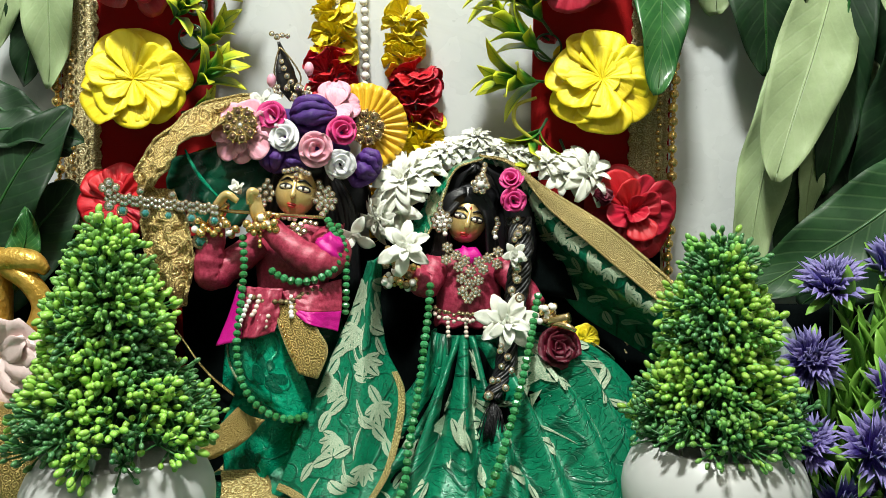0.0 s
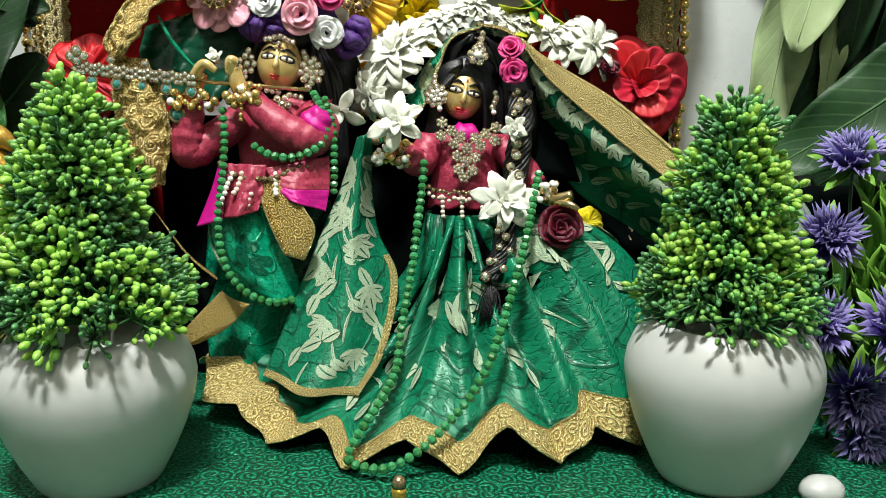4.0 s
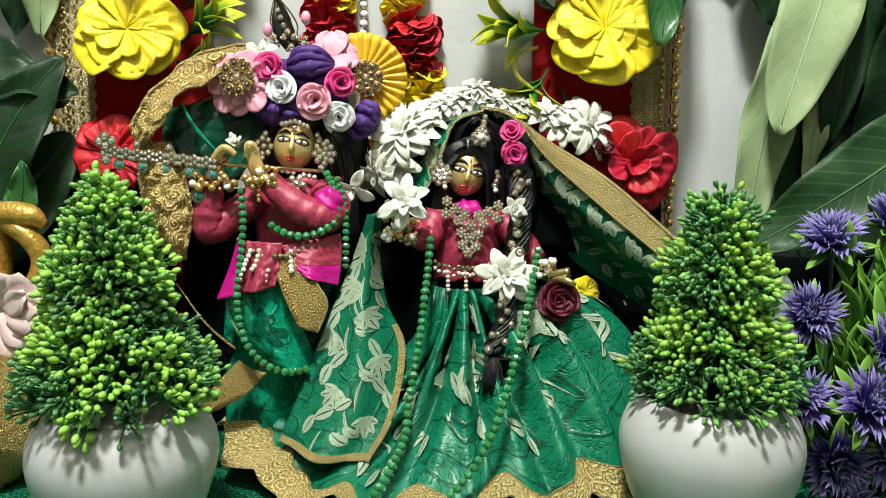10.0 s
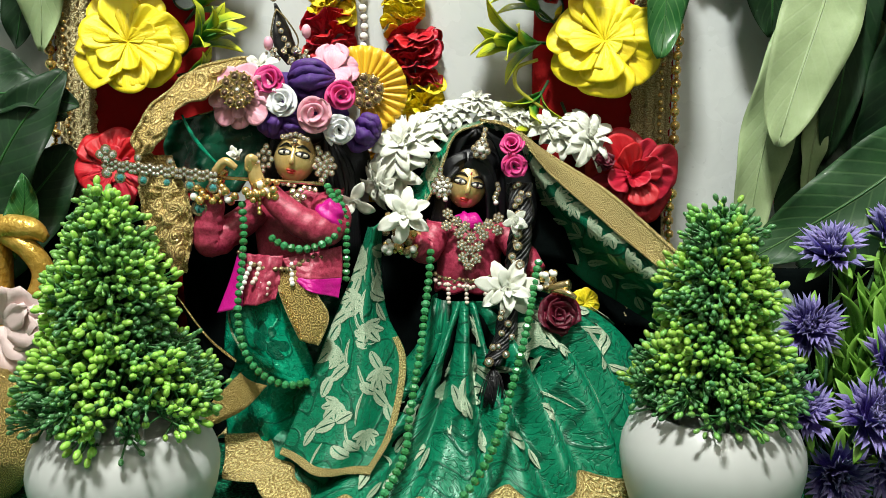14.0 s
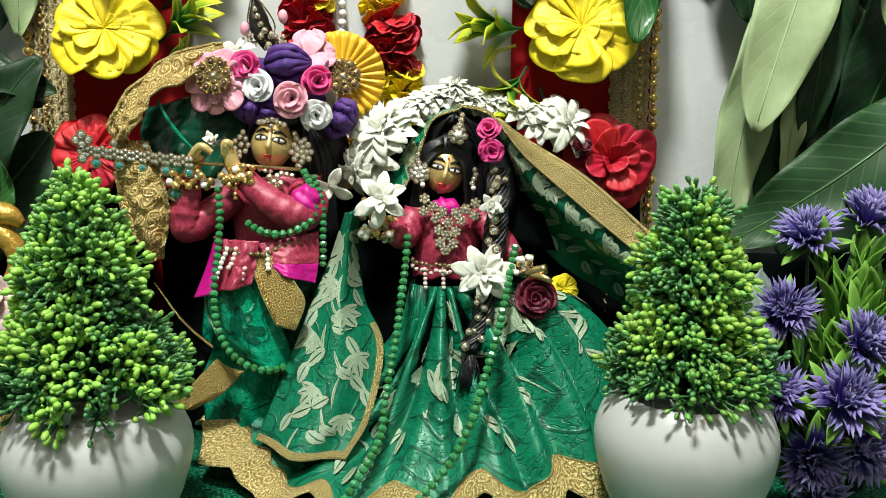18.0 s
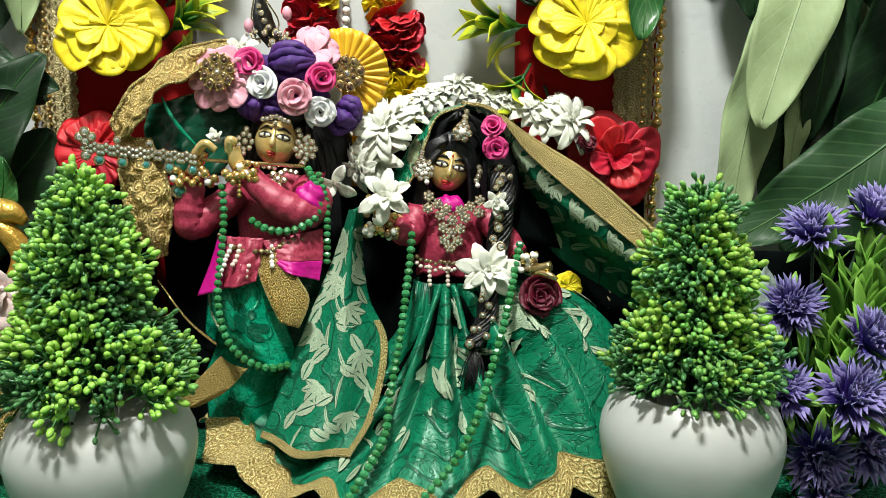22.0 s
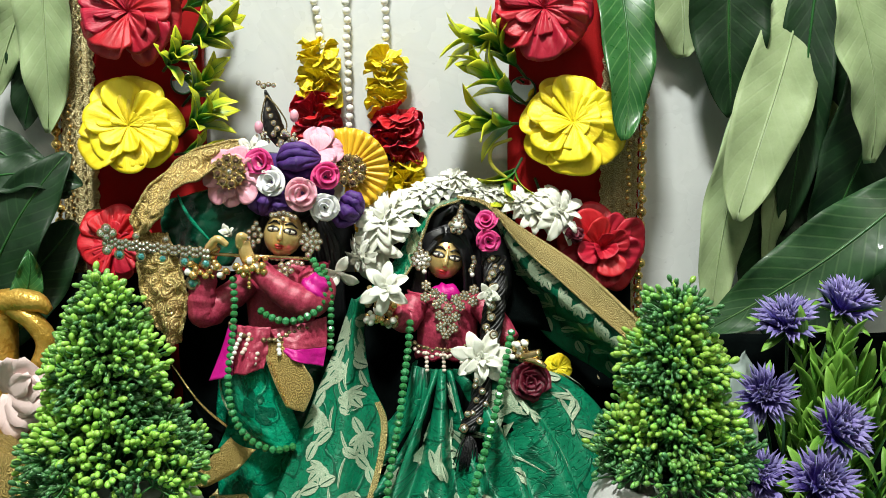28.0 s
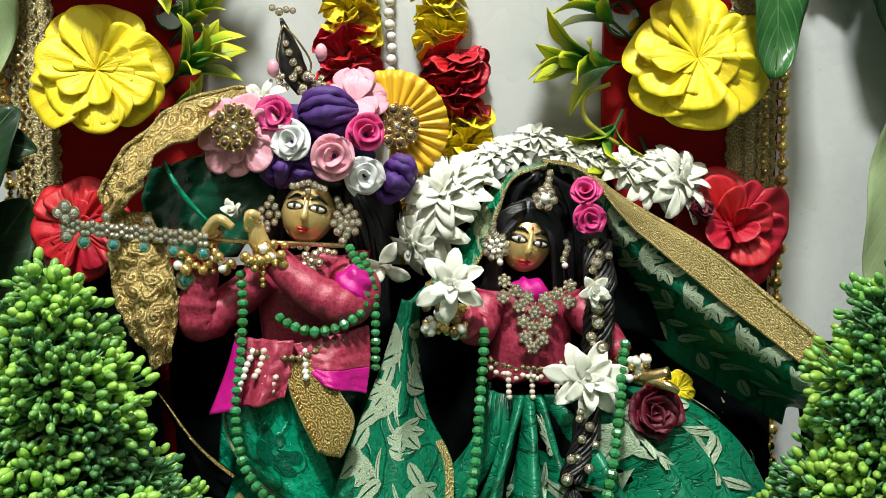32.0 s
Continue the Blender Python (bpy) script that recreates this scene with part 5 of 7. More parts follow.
def skirt_at(u, v, shrink=1.0):
    deg = 208 - 232 * u
    a = radians(deg)
    low = 4 * abs(((deg - 89) / 22.6) % 1.0 - 0.5) - 1
    rho = v ** 0.92
    b = max(0.0, min(1.0, (72 - deg) / 45.0))
    b = b * b * (3 - 2 * b)
    top_z = 0.134 - 0.002 * b
    sunk = max(0.0, min(1.0, (deg - 96) / 22.0))
    z = 0.0138 + (top_z - 0.0138) * (1 - rho ** (1.3 + 2.6 * b - 0.80 * sunk))
    peak = 0.5 - 0.5 * low
    tall = float(np.interp(deg, (40, 56, 78, 100, 122, 140), (0.012, 0.015, 0.023, 0.014, 0.013, 0.012)))
    lift = tall * peak * max(0.0, (v - 0.40) / 0.60) ** 1.5
    if deg > 140:
        lift += 0.020 * min(1.0, (deg - 140) / 30) * v * v
    ax, ay = 0.021 + (0.145 - 0.021) * rho, 0.016 + (0.080 - 0.016) * rho + 0.032 * rho ** 3.5
    pleat = 0.0035 * v * low - 0.0110 * min(1.0, 3 * v) * (1.15 - v) * abs(math.sin(radians(deg) * 5.2 + 0.5 * math.sin(3 * v + 1))) ** 5 + 0.002 * math.sin(v * 2.6) * math.sin(radians(deg) * 17.3 + 1.1 * math.sin(4 * v)) + 0.0016 * noise.noise((u * 26, v * 5, 3))
    for mid, slant, depth, wide in ((101, 7, 0.013, 3.2), (84, -4, 0.010, 2.6), (71, -9, 0.012, 3.0), (58, -6, 0.009, 2.6), (43, -3, 0.010, 3.0), (118, 6, 0.008, 3.0), (30, -2, 0.010, 3.0), (132, 8, 0.009, 3.0)):
        pleat -= 2.1 * depth * min(1.0, 4 * v) * (1.05 - 0.75 * v) * math.exp(-((deg - mid - slant * (v - 0.4)) / (wide * (0.8 + 0.9 * v))) ** 2)
        pleat += 1.0 * depth * min(1.0, 3 * v) * (1 - 0.5 * v) * math.exp(-((deg - mid - slant * (v - 0.4) - 5.0) / (wide * 1.3)) ** 2)
    if deg > 128:
        ax += 0.014 * v * min(1.0, (deg - 128) / 30)
    dent = 0.007 * v * noise.noise((u * 9, v * 4, 8)) + 0.003 * noise.noise((u * 22, v * 9, 5)) - 0.004 * v * abs(math.sin(u * 31 + 2 * v)) ** 6
    r = shrink
    x = SK[0] + 0.004 * (1 - v) + (ax + pleat) * math.cos(a) * r
    y = SK[1] - (ay + pleat + dent) * math.sin(a) * r
    return Vector((x, y, (z + lift) * (1.0 if shrink == 1.0 else 0.97) + (0.0 if shrink == 1.0 else -0.001)))


skirt = thing("long_skirt", (SK[0], SK[1], 0.0), "emerald green brocade skirt with pale leaf motifs and gold hem", "skirt")
mv = lambda f: (lambda u, v: f(u, v) - Vector((SK[0], SK[1], 0)))
Geo().sheet(mv(skirt_at), 220, 48, 0.0007, su=0.44, sv=0.16, narrow=0.22).build("cloth", M["emerald"], skirt)
rnd = random.Random(3)
spots = []
for row, (v, n) in enumerate(((0.22, 10), (0.40, 13), (0.57, 15), (0.73, 17))):
    for k in range(n):
        u, turn = (k + 0.5 + 0.5 * (row % 2) + rnd.uniform(-0.2, 0.2)) / n, rnd.uniform(-2.6, 2.6)
        if rnd.random() < 0.92:
            spots.append((rnd.choice(("leaf", "bloom", "leaf", "vine")), u, v + rnd.uniform(-0.04, 0.04), turn, rnd.uniform(0.015, 0.022)))
            spots.append(("leaf", u + 0.008, v, turn + 1.2, rnd.uniform(0.010, 0.014)))
motifs(mv(skirt_at), [q for q in spots if q[1] > 0.36 or q[2] < 0.5], skirt, lift=0.0024)
hem_wide = lambda u: 1 + 1.6 * max(0.0, min(1.0, (208 - 232 * u - 126) / 22))
Geo().sheet(mv(lambda u, v: skirt_at(u, 1 - (1 - v) * hem_wide(u)) + Vector((0, -0.0010, 0.0006))), 220, 9, 0.0006, su=0.40, sv=0.15, v0=0.918, v1=1.0).build("hem_border", M["gold"], skirt, "wide gold brocade hem border")
Geo().tube([skirt_at(i / 240, 1 - 0.084 * hem_wide(i / 240)) + Vector((-SK[0], -SK[1] - 0.0016, 0.0008)) for i in range(241)], 0.0007, 5).build("hem_cord", M["gold"], skirt)
# shrunken skirt in near-black paints the shade under the hem
Geo().sheet(mv(lambda u, v: skirt_at(u, v, 0.965)), 120, 20, 0.0006, su=0.40, sv=0.15).build("lining", M["lining"], skirt, "near-black inner skirt for the shade under the hem")

drape_l = [(-0.0520, 0.062, 0.179), (-0.0600, 0.056, 0.153), (-0.078, 0.040, 0.108), (-0.093, 0.026, 0.068), (-0.1040, 0.016, 0.041)]
drape_r = [(-0.0440, 0.064, 0.183), (-0.0450, 0.066, 0.150), (-0.0400, 0.059, 0.120), (-0.0270, 0.046, 0.094), (-0.0325, 0.020, 0.057), (-0.0460, 0.000, 0.036)]
drape = between(drape_l, drape_r, 0.016, 0.0030, 1.6, 1)
front_veil = thing("veil_drape", (-0.07, 0.04, 0.03), "green brocade veil end with gold edging draped over the skirt", "veil")
mv2 = lambda f, d=0.0: (lambda u, v: f(u, v) - Vector((-0.07, 0.04 + d, 0.03)))
Geo().sheet(mv2(drape), 44, 60, 0.0008, su=0.075, sv=0.165).build("cloth", M["emerald"], front_veil)
rnd = random.Random(8)
spots = []
for k in range(9):
    v, s = 0.10 + 0.095 * k, 1 if k % 2 else -1
    u = 0.47 + 0.12 * math.sin(k * 1.3)
    spots += [("vine", u, v, 0.25 * s, 0.020), ("bloom", u + 0.20 * s, v + 0.03, 0.5 * s, 0.0150), ("leaf", u - 0.10 * s, v, -1.0 * s, 0.015), ("leaf", u - 0.26 * s, v + 0.05, -0.4 * s, 0.014), ("leaf", u + 0.05 * s, v + 0.06, 0.9 * s, 0.012)]
motifs(mv2(drape), [q for q in spots if q[2] < 0.88 and 0.12 < q[1] < 0.88], front_veil)
Geo().sheet(mv2(drape, 0.0012), 5, 60, 0.0008, su=0.075, sv=0.165, u0=0.93, u1=1.0, v0=0.5).build("side_edging", M["gold"], front_veil, "narrow gold edging")
Geo().sheet(mv2(drape, 0.0012), 44, 4, 0.0008, su=0.075, sv=0.165, v0=0.962, v1=1.0).build("bottom_edging", M["gold"], front_veil, "narrow gold edging")

veil = thing("head_veil", (0.02, 0.08, 0.17), "green brocade head veil with a wide gold border", "veil")
VO = Vector((0.02, 0.08, 0.17))
up_line = [(0.020, 0.086, 0.2490), (0.040, 0.088, 0.2455), (0.066, 0.086, 0.2275), (0.104, 0.066, 0.2035), (0.140, 0.040, 0.1715), (0.166, 0.024, 0.146)]
lo_line = [(0.022, 0.082, 0.2465), (0.047, 0.086, 0.2330), (0.0640, 0.088, 0.1800), (0.0880, 0.084, 0.1440), (0.1240, 0.072, 0.1205), (0.158, 0.058, 0.100)]
fall_base = between(up_line, lo_line, 0.002, 0.0050, 1.9, 0)


def fall(u, v):
    """The veil bulges under its border, then turns in behind the shoulder."""
    k = max(0.0, min(1.0, (u - 0.50) / 0.30))
    p = fall_base(u, v) - Vector((0, 0.012 * math.sin(math.pi * min(1.0, u / 0.58)) * min(1.0, 3 * v), 0))
    p.y += min(1.0, 3 * v) * k * k * (3 - 2 * k) * max(0.0, 0.098 - p.y)
    return p



Geo().sheet(lambda u, v: fall(u, v) - VO, 36, 70, 0.0008, su=0.055, sv=0.19).build("cloth", M["emerald"], veil)
spots = []
for k in range(13):
    v, s = 0.12 + 0.065 * k, 1 if k % 2 else -1
    spots += [("bloom", 0.40 + 0.05 * s, v, 0.6 * s, 0.011), ("leaf", 0.36, v + 0.03, -1.2 * s, 0.010), ("leaf", 0.62 + 0.10 * s, v + 0.02, 0.8 * s, 0.011), ("leaf", 0.80, v, -0.7 * s, 0.011)]
motifs(lambda u, v: fall(u, v) - VO, spots, veil)
wide = lambda v: 0.17 + 0.12 * min(1.0, 1.6 * v)
Geo().sheet(lambda u, v: fall(u * wide(v), v) - VO + Vector((0, -0.0030, 0.0006)), 16, 90, 0.0008, su=0.026, sv=0.19).build("border", M["gold"], veil, "wide gold brocade border")
Geo().tube([fall(wide(i / 70), i / 70) - VO + Vector((0, -0.0038, 0)) for i in range(71)], 0.0009, 5).build("border_cord", M["gold"], veil)
Geo().tube([fall(0.02, i / 70) - VO + Vector((0, -0.0038, 0)) for i in range(71)], 0.0009, 5).build("border_cord", M["gold"], veil)
l_out = [(0.024, 0.086, 0.2490), (0.006, 0.088, 0.2440), (-0.010, 0.088, 0.2270), (-0.026, 0.084, 0.2010), (-0.050, 0.076, 0.1740)]
l_in = [(0.022, 0.076, 0.2465), (0.004, 0.074, 0.2390), (-0.004, 0.074, 0.2190), (-0.014, 0.074, 0.1950), (-0.034, 0.070, 0.1760)]
fall2 = between(l_out, l_in, 0.003, 0.0012, 1.5, 2)
Geo().sheet(lambda u, v: fall2(1 - u, v) - VO, 14, 50, 0.0008, su=0.014, sv=0.1).build("side_fold", M["veil"], veil)
Geo().tube([fall2(0.96, i / 50) - VO + Vector((0, -0.001, 0)) for i in range(51)], 0.0008, 5).build("border_cord", M["gold"], veil)
# the shaded hollow of the veil, coloured near-black
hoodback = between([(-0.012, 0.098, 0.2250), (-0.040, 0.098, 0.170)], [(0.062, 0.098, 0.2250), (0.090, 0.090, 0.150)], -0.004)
Geo().sheet(lambda u, v: hoodback(u, v) - VO, 16, 12, 0.0008, su=0.1, sv=0.08).build("back_fold", M["lining"], veil, "inner side of the veil, near-black for its shade")

statue("small_statue", (0.0120, 0.0830, 0.2045), (0.04, -1, 0.0), -0.24, "small pale brass statue with a plain painted face under the veil", [
    ([(0.012, 0.086, 0.190), (0.013, 0.083, 0.165), (0.012, 0.078, 0.128), (0.010, 0.074, 0.014)], [0.006, 0.015, 0.014, 0.012], 5),
    ([(-0.020, 0.062, 0.172), (-0.030, 0.052, 0.176), (-0.036, 0.048, 0.186)], [0.0045, 0.0042, 0.0035], 0),
    ([(0.056, 0.050, 0.150), (0.064, 0.034, 0.1455), (0.076, 0.028, 0.1490)], [0.0045, 0.0040, 0.0032], 4),
    ([(0.066, 0.032, 0.1440), (0.074, 0.024, 0.1440), (0.079, 0.022, 0.1415)], [0.0030, 0.0024, 0.0014], 4),
    ([(-0.036, 0.048, 0.184), (-0.0385, 0.044, 0.1900)], [0.0030, 0.0018], 0)])

hair = thing("black_hair_piece", (0.020, 0.092, 0.215), "black hair piece with a long braid set with crystals", "hair piece")
HO = Vector((0.020, 0.092, 0.215))
g = Geo().ball((0.0, 0.004, 0.0), (0.031, 0.010, 0.034), 24, 14, warp=lambda x, y, z: 1 + 0.05 * math.sin(9 * x + 5 * z))
for i in range(46):
    s = -1 if i % 2 else 1
    k = i / 46
    a = Vector((0.0 + s * 0.002, -0.016, 0.028 - 0.004 * k))
    b = Vector((s * (0.010 + 0.012 * k), -0.016 + 0.004 * k, 0.020 - 0.004 * k))
    c = Vector((s * (0.018 + 0.011 * k), -0.010 + 0.006 * k, -0.002))
    d = Vector((s * (0.020 + 0.013 * k), -0.008 + 0.006 * k, -0.03 - 0.01 * k))
    Geo().tube([a, b, c, d], 0.0016, 5, 8).build("lock", M["hair"], hair)
g.ball(Vector((0.0145, 0.0865, 0.2205)) - HO, (0.0190, 0.0140, 0.0118), 28, 16)
g.ball(Vector((0.0460, 0.0900, 0.1980)) - HO, (0.0150, 0.0080, 0.0440), 20, 14, warp=lambda x, y, z: 1 + 0.06 * math.sin(11 * x + 7 * z))
rnd = random.Random(21)
for s in (-1, 1):
    for k in range(22):
        d = rnd.uniform(-0.003, 0.003)
        line = [(0.0125 + s * 0.001, 0.0725 + 0.5 * abs(d), 0.2245 + d), (0.0125 + s * (0.0100 + d), 0.0725 + 0.3 * abs(d), 0.2190 + d), (0.0120 + s * (0.0158 + d), 0.0745 + d, 0.2080), (0.0120 + s * (0.0172 + d), 0.0765 + d, 0.1930), (0.0120 + s * (0.0195 + 1.6 * d), 0.0765 + d, 0.1700 + 3 * d)]
        Geo().tube([Vector(p) - HO for p in line], [0.0010, 0.0018, 0.0019, 0.0017, 0.0008], 5, 12).build("lock", M["hair"], hair)
g.build("crown", M["hair"], hair)
braid_line = [(0.046, 0.068, 0.2080), (0.0470, 0.054, 0.1900), (0.0450, 0.046, 0.1680), (0.0400, 0.036, 0.1440), (0.0360, 0.026, 0.1180), (0.0280, 0.014, 0.1010)]
bl = smooth_line(braid_line, 60)
for k in range(34):
    a0, f, rr = k * 2.4, 0.18 + 0.05 * (k % 5), 0.0080 * math.sqrt((k + 0.5) / 34)
    pts = [p - HO + Vector((rr * math.sin(i * f + a0) * (1 - 0.35 * i / 60), 0.6 * rr * math.cos(i * f + a0), 0)) for i, p in enumerate(bl)]
    Geo().tube(pts, 0.0013, 5).build("strand", M["hair"], hair)
rnd = random.Random(4)
for i in range(30):
    s = i / 30
    p = bl[int(s * 59)] - HO + Vector((rnd.uniform(-0.0055, 0.0055), -0.0075, rnd.uniform(-0.002, 0.002)))
    m = face_to(p, (rnd.uniform(-0.2, 0.2), -1, 0.2), rnd.uniform(0, 6), rnd.uniform(0.0013, 0.0024))
    part("crystal", GEM["crystal"], part("setting", CUP["silver"], hair, m))
tassel = Geo()
for i in range(60):
    a, r = rnd.uniform(0, 6.28), rnd.uniform(0.0, 0.006)
    top_p = Vector((0.0285, 0.013, 0.1000)) - HO
    tassel.tube([top_p, top_p + Vector((r * math.cos(a), r * 0.6 * math.sin(a) - 0.003, -0.008)), top_p + Vector((-0.002 + 1.3 * r * math.cos(a), r * 0.7 * math.sin(a) - 0.007, -0.019 - rnd.uniform(0, 0.006)))], 0.0004, 4, 5)
tagged(tassel.build("tassel", M["hair"], hair, "black thread tassel at the braid's end"), kind="stuff")

blouse = thing("doll_blouse", (0.012, 0.06, 0.135), "crimson silk blouse with short sleeves and hot pink neck", "blouse")
BO = Vector((0.012, 0.06, 0.135))


def bodice(u, v):
    a = math.pi * (1.08 - 1.16 * u)
    w = 0.0235 - 0.003 * math.sin(v * 3.1) + 0.006 * v * v
    x = w * math.cos(a) + 0.002
    return Vector((x, 0.012 - (0.015 + 0.004 * math.sin(v * 3.14) + 0.0012 * noise.noise((u * 9, v * 7, 2))) * math.sin(a) + 0.008 * v, 0.001 + 0.046 * v + 0.0012 * math.sin(u * 30) * (1 - v)))


Geo().sheet(bodice, 40, 22, 0.0008, su=0.07, sv=0.05).build("bodice", M["pink"], blouse)
Geo().tube([Vector((-0.020, 0.008, 0.041)), Vector((-0.026, -0.002, 0.030)), Vector((-0.034, -0.008, 0.034))], [0.009, 0.0095, 0.0075], 26, 28, crease=0.06).build("sleeve", M["pink"], blouse)
Geo().tube([Vector((0.024, 0.010, 0.040)), Vector((0.036, 0.002, 0.028)), Vector((0.046, -0.006, 0.016))], [0.009, 0.009, 0.007], 26, 28, crease=0.06).build("sleeve", M["pink"], blouse)
Geo().ball((0.0005, 0.010, 0.0460), (0.0105, 0.0085, 0.0075), 20, 12, warp=lambda x, y, z: 1 + 0.12 * math.sin(9 * x + 4 * z)).build("neck_fold", M["hot_pink"], blouse, "hot pink cloth at the neck")

N = (0.0, -1.0, 0.15)
jewel("forehead_jewel", (0.0215, 0.0690, 0.2330), N, -0.2, [(0, 0.010, 0.0014, "crystal"), (0, 0.0065, 0.0016, "crystal"), (0, 0.0030, 0.0019, "crystal"), *ring_stones(6, 0.0042, 0.0019, "crystal", 0, -0.0035), (0, -0.0035, 0.0028, "pearl")], "crystal and pearl forehead jewel on the black hair")
jewel("crystal_earring", (-0.0045, 0.0700, 0.2050), (-0.3, -1, 0.1), 0.2, [*ring_stones(9, 0.0058, 0.0017, "crystal"), *ring_stones(6, 0.0030, 0.0015, "pearl"), (0, 0, 0.0018, "crystal"), (0.001, -0.0085, 0.0018, "pearl"), (0.0, 0.0085, 0.0017, "crystal"), (0.001, 0.0115, 0.0015, "crystal")], "round crystal and pearl earring beside the face")
jewel("crystal_earring", (0.0315, 0.0690, 0.2000), (0.3, -1, 0.1), -0.1, [(0, 0.007, 0.0014, "crystal"), (0.001, 0.004, 0.0015, "crystal"), (0, 0.001, 0.0015, "crystal"), (-0.001, -0.002, 0.0016, "crystal"), (0, -0.005, 0.0018, "pearl")], "narrow crystal drop earring on the hair")
neck = []
for x, y in ((-0.0165, 0.0110), (0.0165, 0.0110), (-0.0105, 0.0065), (0.0105, 0.0065), (-0.0165, 0.0030), (0.0165, 0.0030), (-0.0045, 0.0035), (0.0045, 0.0035), (-0.0080, -0.0010), (0.0080, -0.0010), (0.0, -0.0035), (-0.0055, -0.0085), (0.0055, -0.0085), (0.0, -0.0115), (-0.0040, -0.0165), (0.0045, -0.0165), (0.0, -0.0210)):
    neck += [*ring_stones(6, 0.0025, 0.0010, "crystal", x, y, x * 90), (x, y, 0.0014, "crystal")]
jewel("crystal_necklace", (0.0150, 0.0545, 0.1770), (0, -1, 0.25), -0.08, neck, "large silver necklace of clear crystals on the crimson blouse", wires=[((-0.016, 0.008), (0, -0.002)), ((0.016, 0.008), (0, -0.002)), ((0, 0.002), (0, -0.018))])
for row, (z, n) in enumerate(((0.1515, 12), (0.1475, 12))):
    bead_string("pearl_belt", [(-0.011, 0.050, z), (0.004, 0.040, z - 0.003), (0.020, 0.0385, z - 0.003), (0.038, 0.046, z + 0.001)], 0.0014, ROUND["pearl_pink" if row else "silver"], "belt of small pearls round the crimson blouse", 0.0011, "pearl belts")
for i, x in enumerate((0.000, 0.0115, 0.0235, 0.0290)):
    bead_string("pearl_tassel", [(x, 0.0395, 0.1455), (x + 0.0008, 0.0385, 0.1330)], 0.0015, ROUND["pearl_pink"], "short string of pinkish pearls hanging from the belt", 0.0003, "pearl tassels")

bead_string("bead_necklace", [(0.0575, 0.0420, 0.1600), (0.0540, 0.0320, 0.1480), (0.0505, 0.0160, 0.1345), (0.0440, -0.0020, 0.1135), (0.0370, -0.0180, 0.0945), (0.0280, -0.0340, 0.0705), (0.0170, -0.0420, 0.0515), (0.0030, -0.0500, 0.0370), (-0.0090, -0.0560, 0.0270), (-0.0250, -0.0600, 0.0190), (-0.0385, -0.0580, 0.0185), (-0.0460, -0.0540, 0.0215), (-0.0430, -0.0490, 0.0290), (-0.0362, -0.0410, 0.0385), (-0.0290, -0.0290, 0.0475), (-0.0235, -0.0140, 0.0575), (-0.0220, -0.0040, 0.0735), (-0.0195, 0.0060, 0.0895), (-0.0160, 0.0200, 0.1115), (-0.0140, 0.0300, 0.1315), (-0.0120, 0.0410, 0.1500), (-0.0110, 0.0480, 0.1680)], 0.0029, FACET, "long necklace of faceted green glass beads hanging to the hem", 0.0, "green bead necklaces")

rnd = random.Random(12)
cuff = thing("beaded_bracelet", (-0.0300, 0.0450, 0.1700), "bracelet of gold beads and white pearls on the raised wrist", "bracelet")
for i in range(46):
    k = ("gold_bead", "pearl", "gold_bead", "pearl", "silver")[i % 5]
    part("bead", ROUND[k], cuff, Matrix.Translation((rnd.uniform(-0.0105, 0.0100), rnd.uniform(-0.006, 0.003), rnd.uniform(-0.0065, 0.0085))) @ Matrix.Scale(rnd.uniform(0.0014, 0.0027), 4))
cuff = thing("beaded_bracelet", (0.0630, 0.0340, 0.1490), "bracelet of white pearls and gold beads on the lower wrist", "bracelet")
for i in range(30):
    k = ("pearl", "silver", "pearl", "gold_bead")[i % 4]
    part("bead", ROUND[k], cuff, Matrix.Translation((rnd.uniform(-0.0055, 0.0055), rnd.uniform(-0.005, 0.003), rnd.uniform(-0.005, 0.0065))) @ Matrix.Scale(rnd.uniform(0.0013, 0.0024), 4))

rosette((0.0420, 0.0610, 0.2195), (0.1, -1, 0.1), 0.0082, "deep_pink", "deep pink ribbon rose in the black hair", 0.3, 2)
rosette((0.0405, 0.0640, 0.2330), (-0.2, -1, 0.5), 0.0076, "deep_pink", "deep pink ribbon rose higher in the black hair", 1.3, 3)
jasmine((-0.0265, 0.0400, 0.1890), (-0.1, -1, 0.35), 0.0185, seed=2, spin=0.4)
jasmine((0.0410, 0.0440, 0.1860), (0.1, -1, 0.1), 0.0125, "small white cloth flower on the braid", 0.9, 3, ((5, 0.9, 40, 0), (4, 0.8, 62, 0.04), (2, 0.6, 80, 0.06)))
jasmine((0.0368, 0.0330, 0.1440), (0.05, -1, 0.3), 0.0200, "large white cloth jasmine flower at the waist", 0.2, 5, ((7, 1.0, 6, 0.0), (6, 0.78, 28, 0.06), (4, 0.5, 60, 0.1)))
jasmine((-0.0640, 0.0720, 0.1955), (0.2, -1, -0.4), 0.0165, "drooping white cloth flower between the two statues", 2.6, 6, ((4, 1.0, 15, 0.0), (2, 0.6, 60, 0.05)))
flower("fabric_rose", (0.0690, 0.0330, 0.1290), (0.1, -1, 0.25), 0.0155, "rose", "maroon", [(5, 1.0, 22, 0.0), (4, 0.85, 45, 0.05), (3, 0.6, 68, 0.1), (2, 0.4, 80, 0.12)], "dark maroon velvet rose at the lower hand", "fabric rose", 0.5, None, "velvet roses", 3)
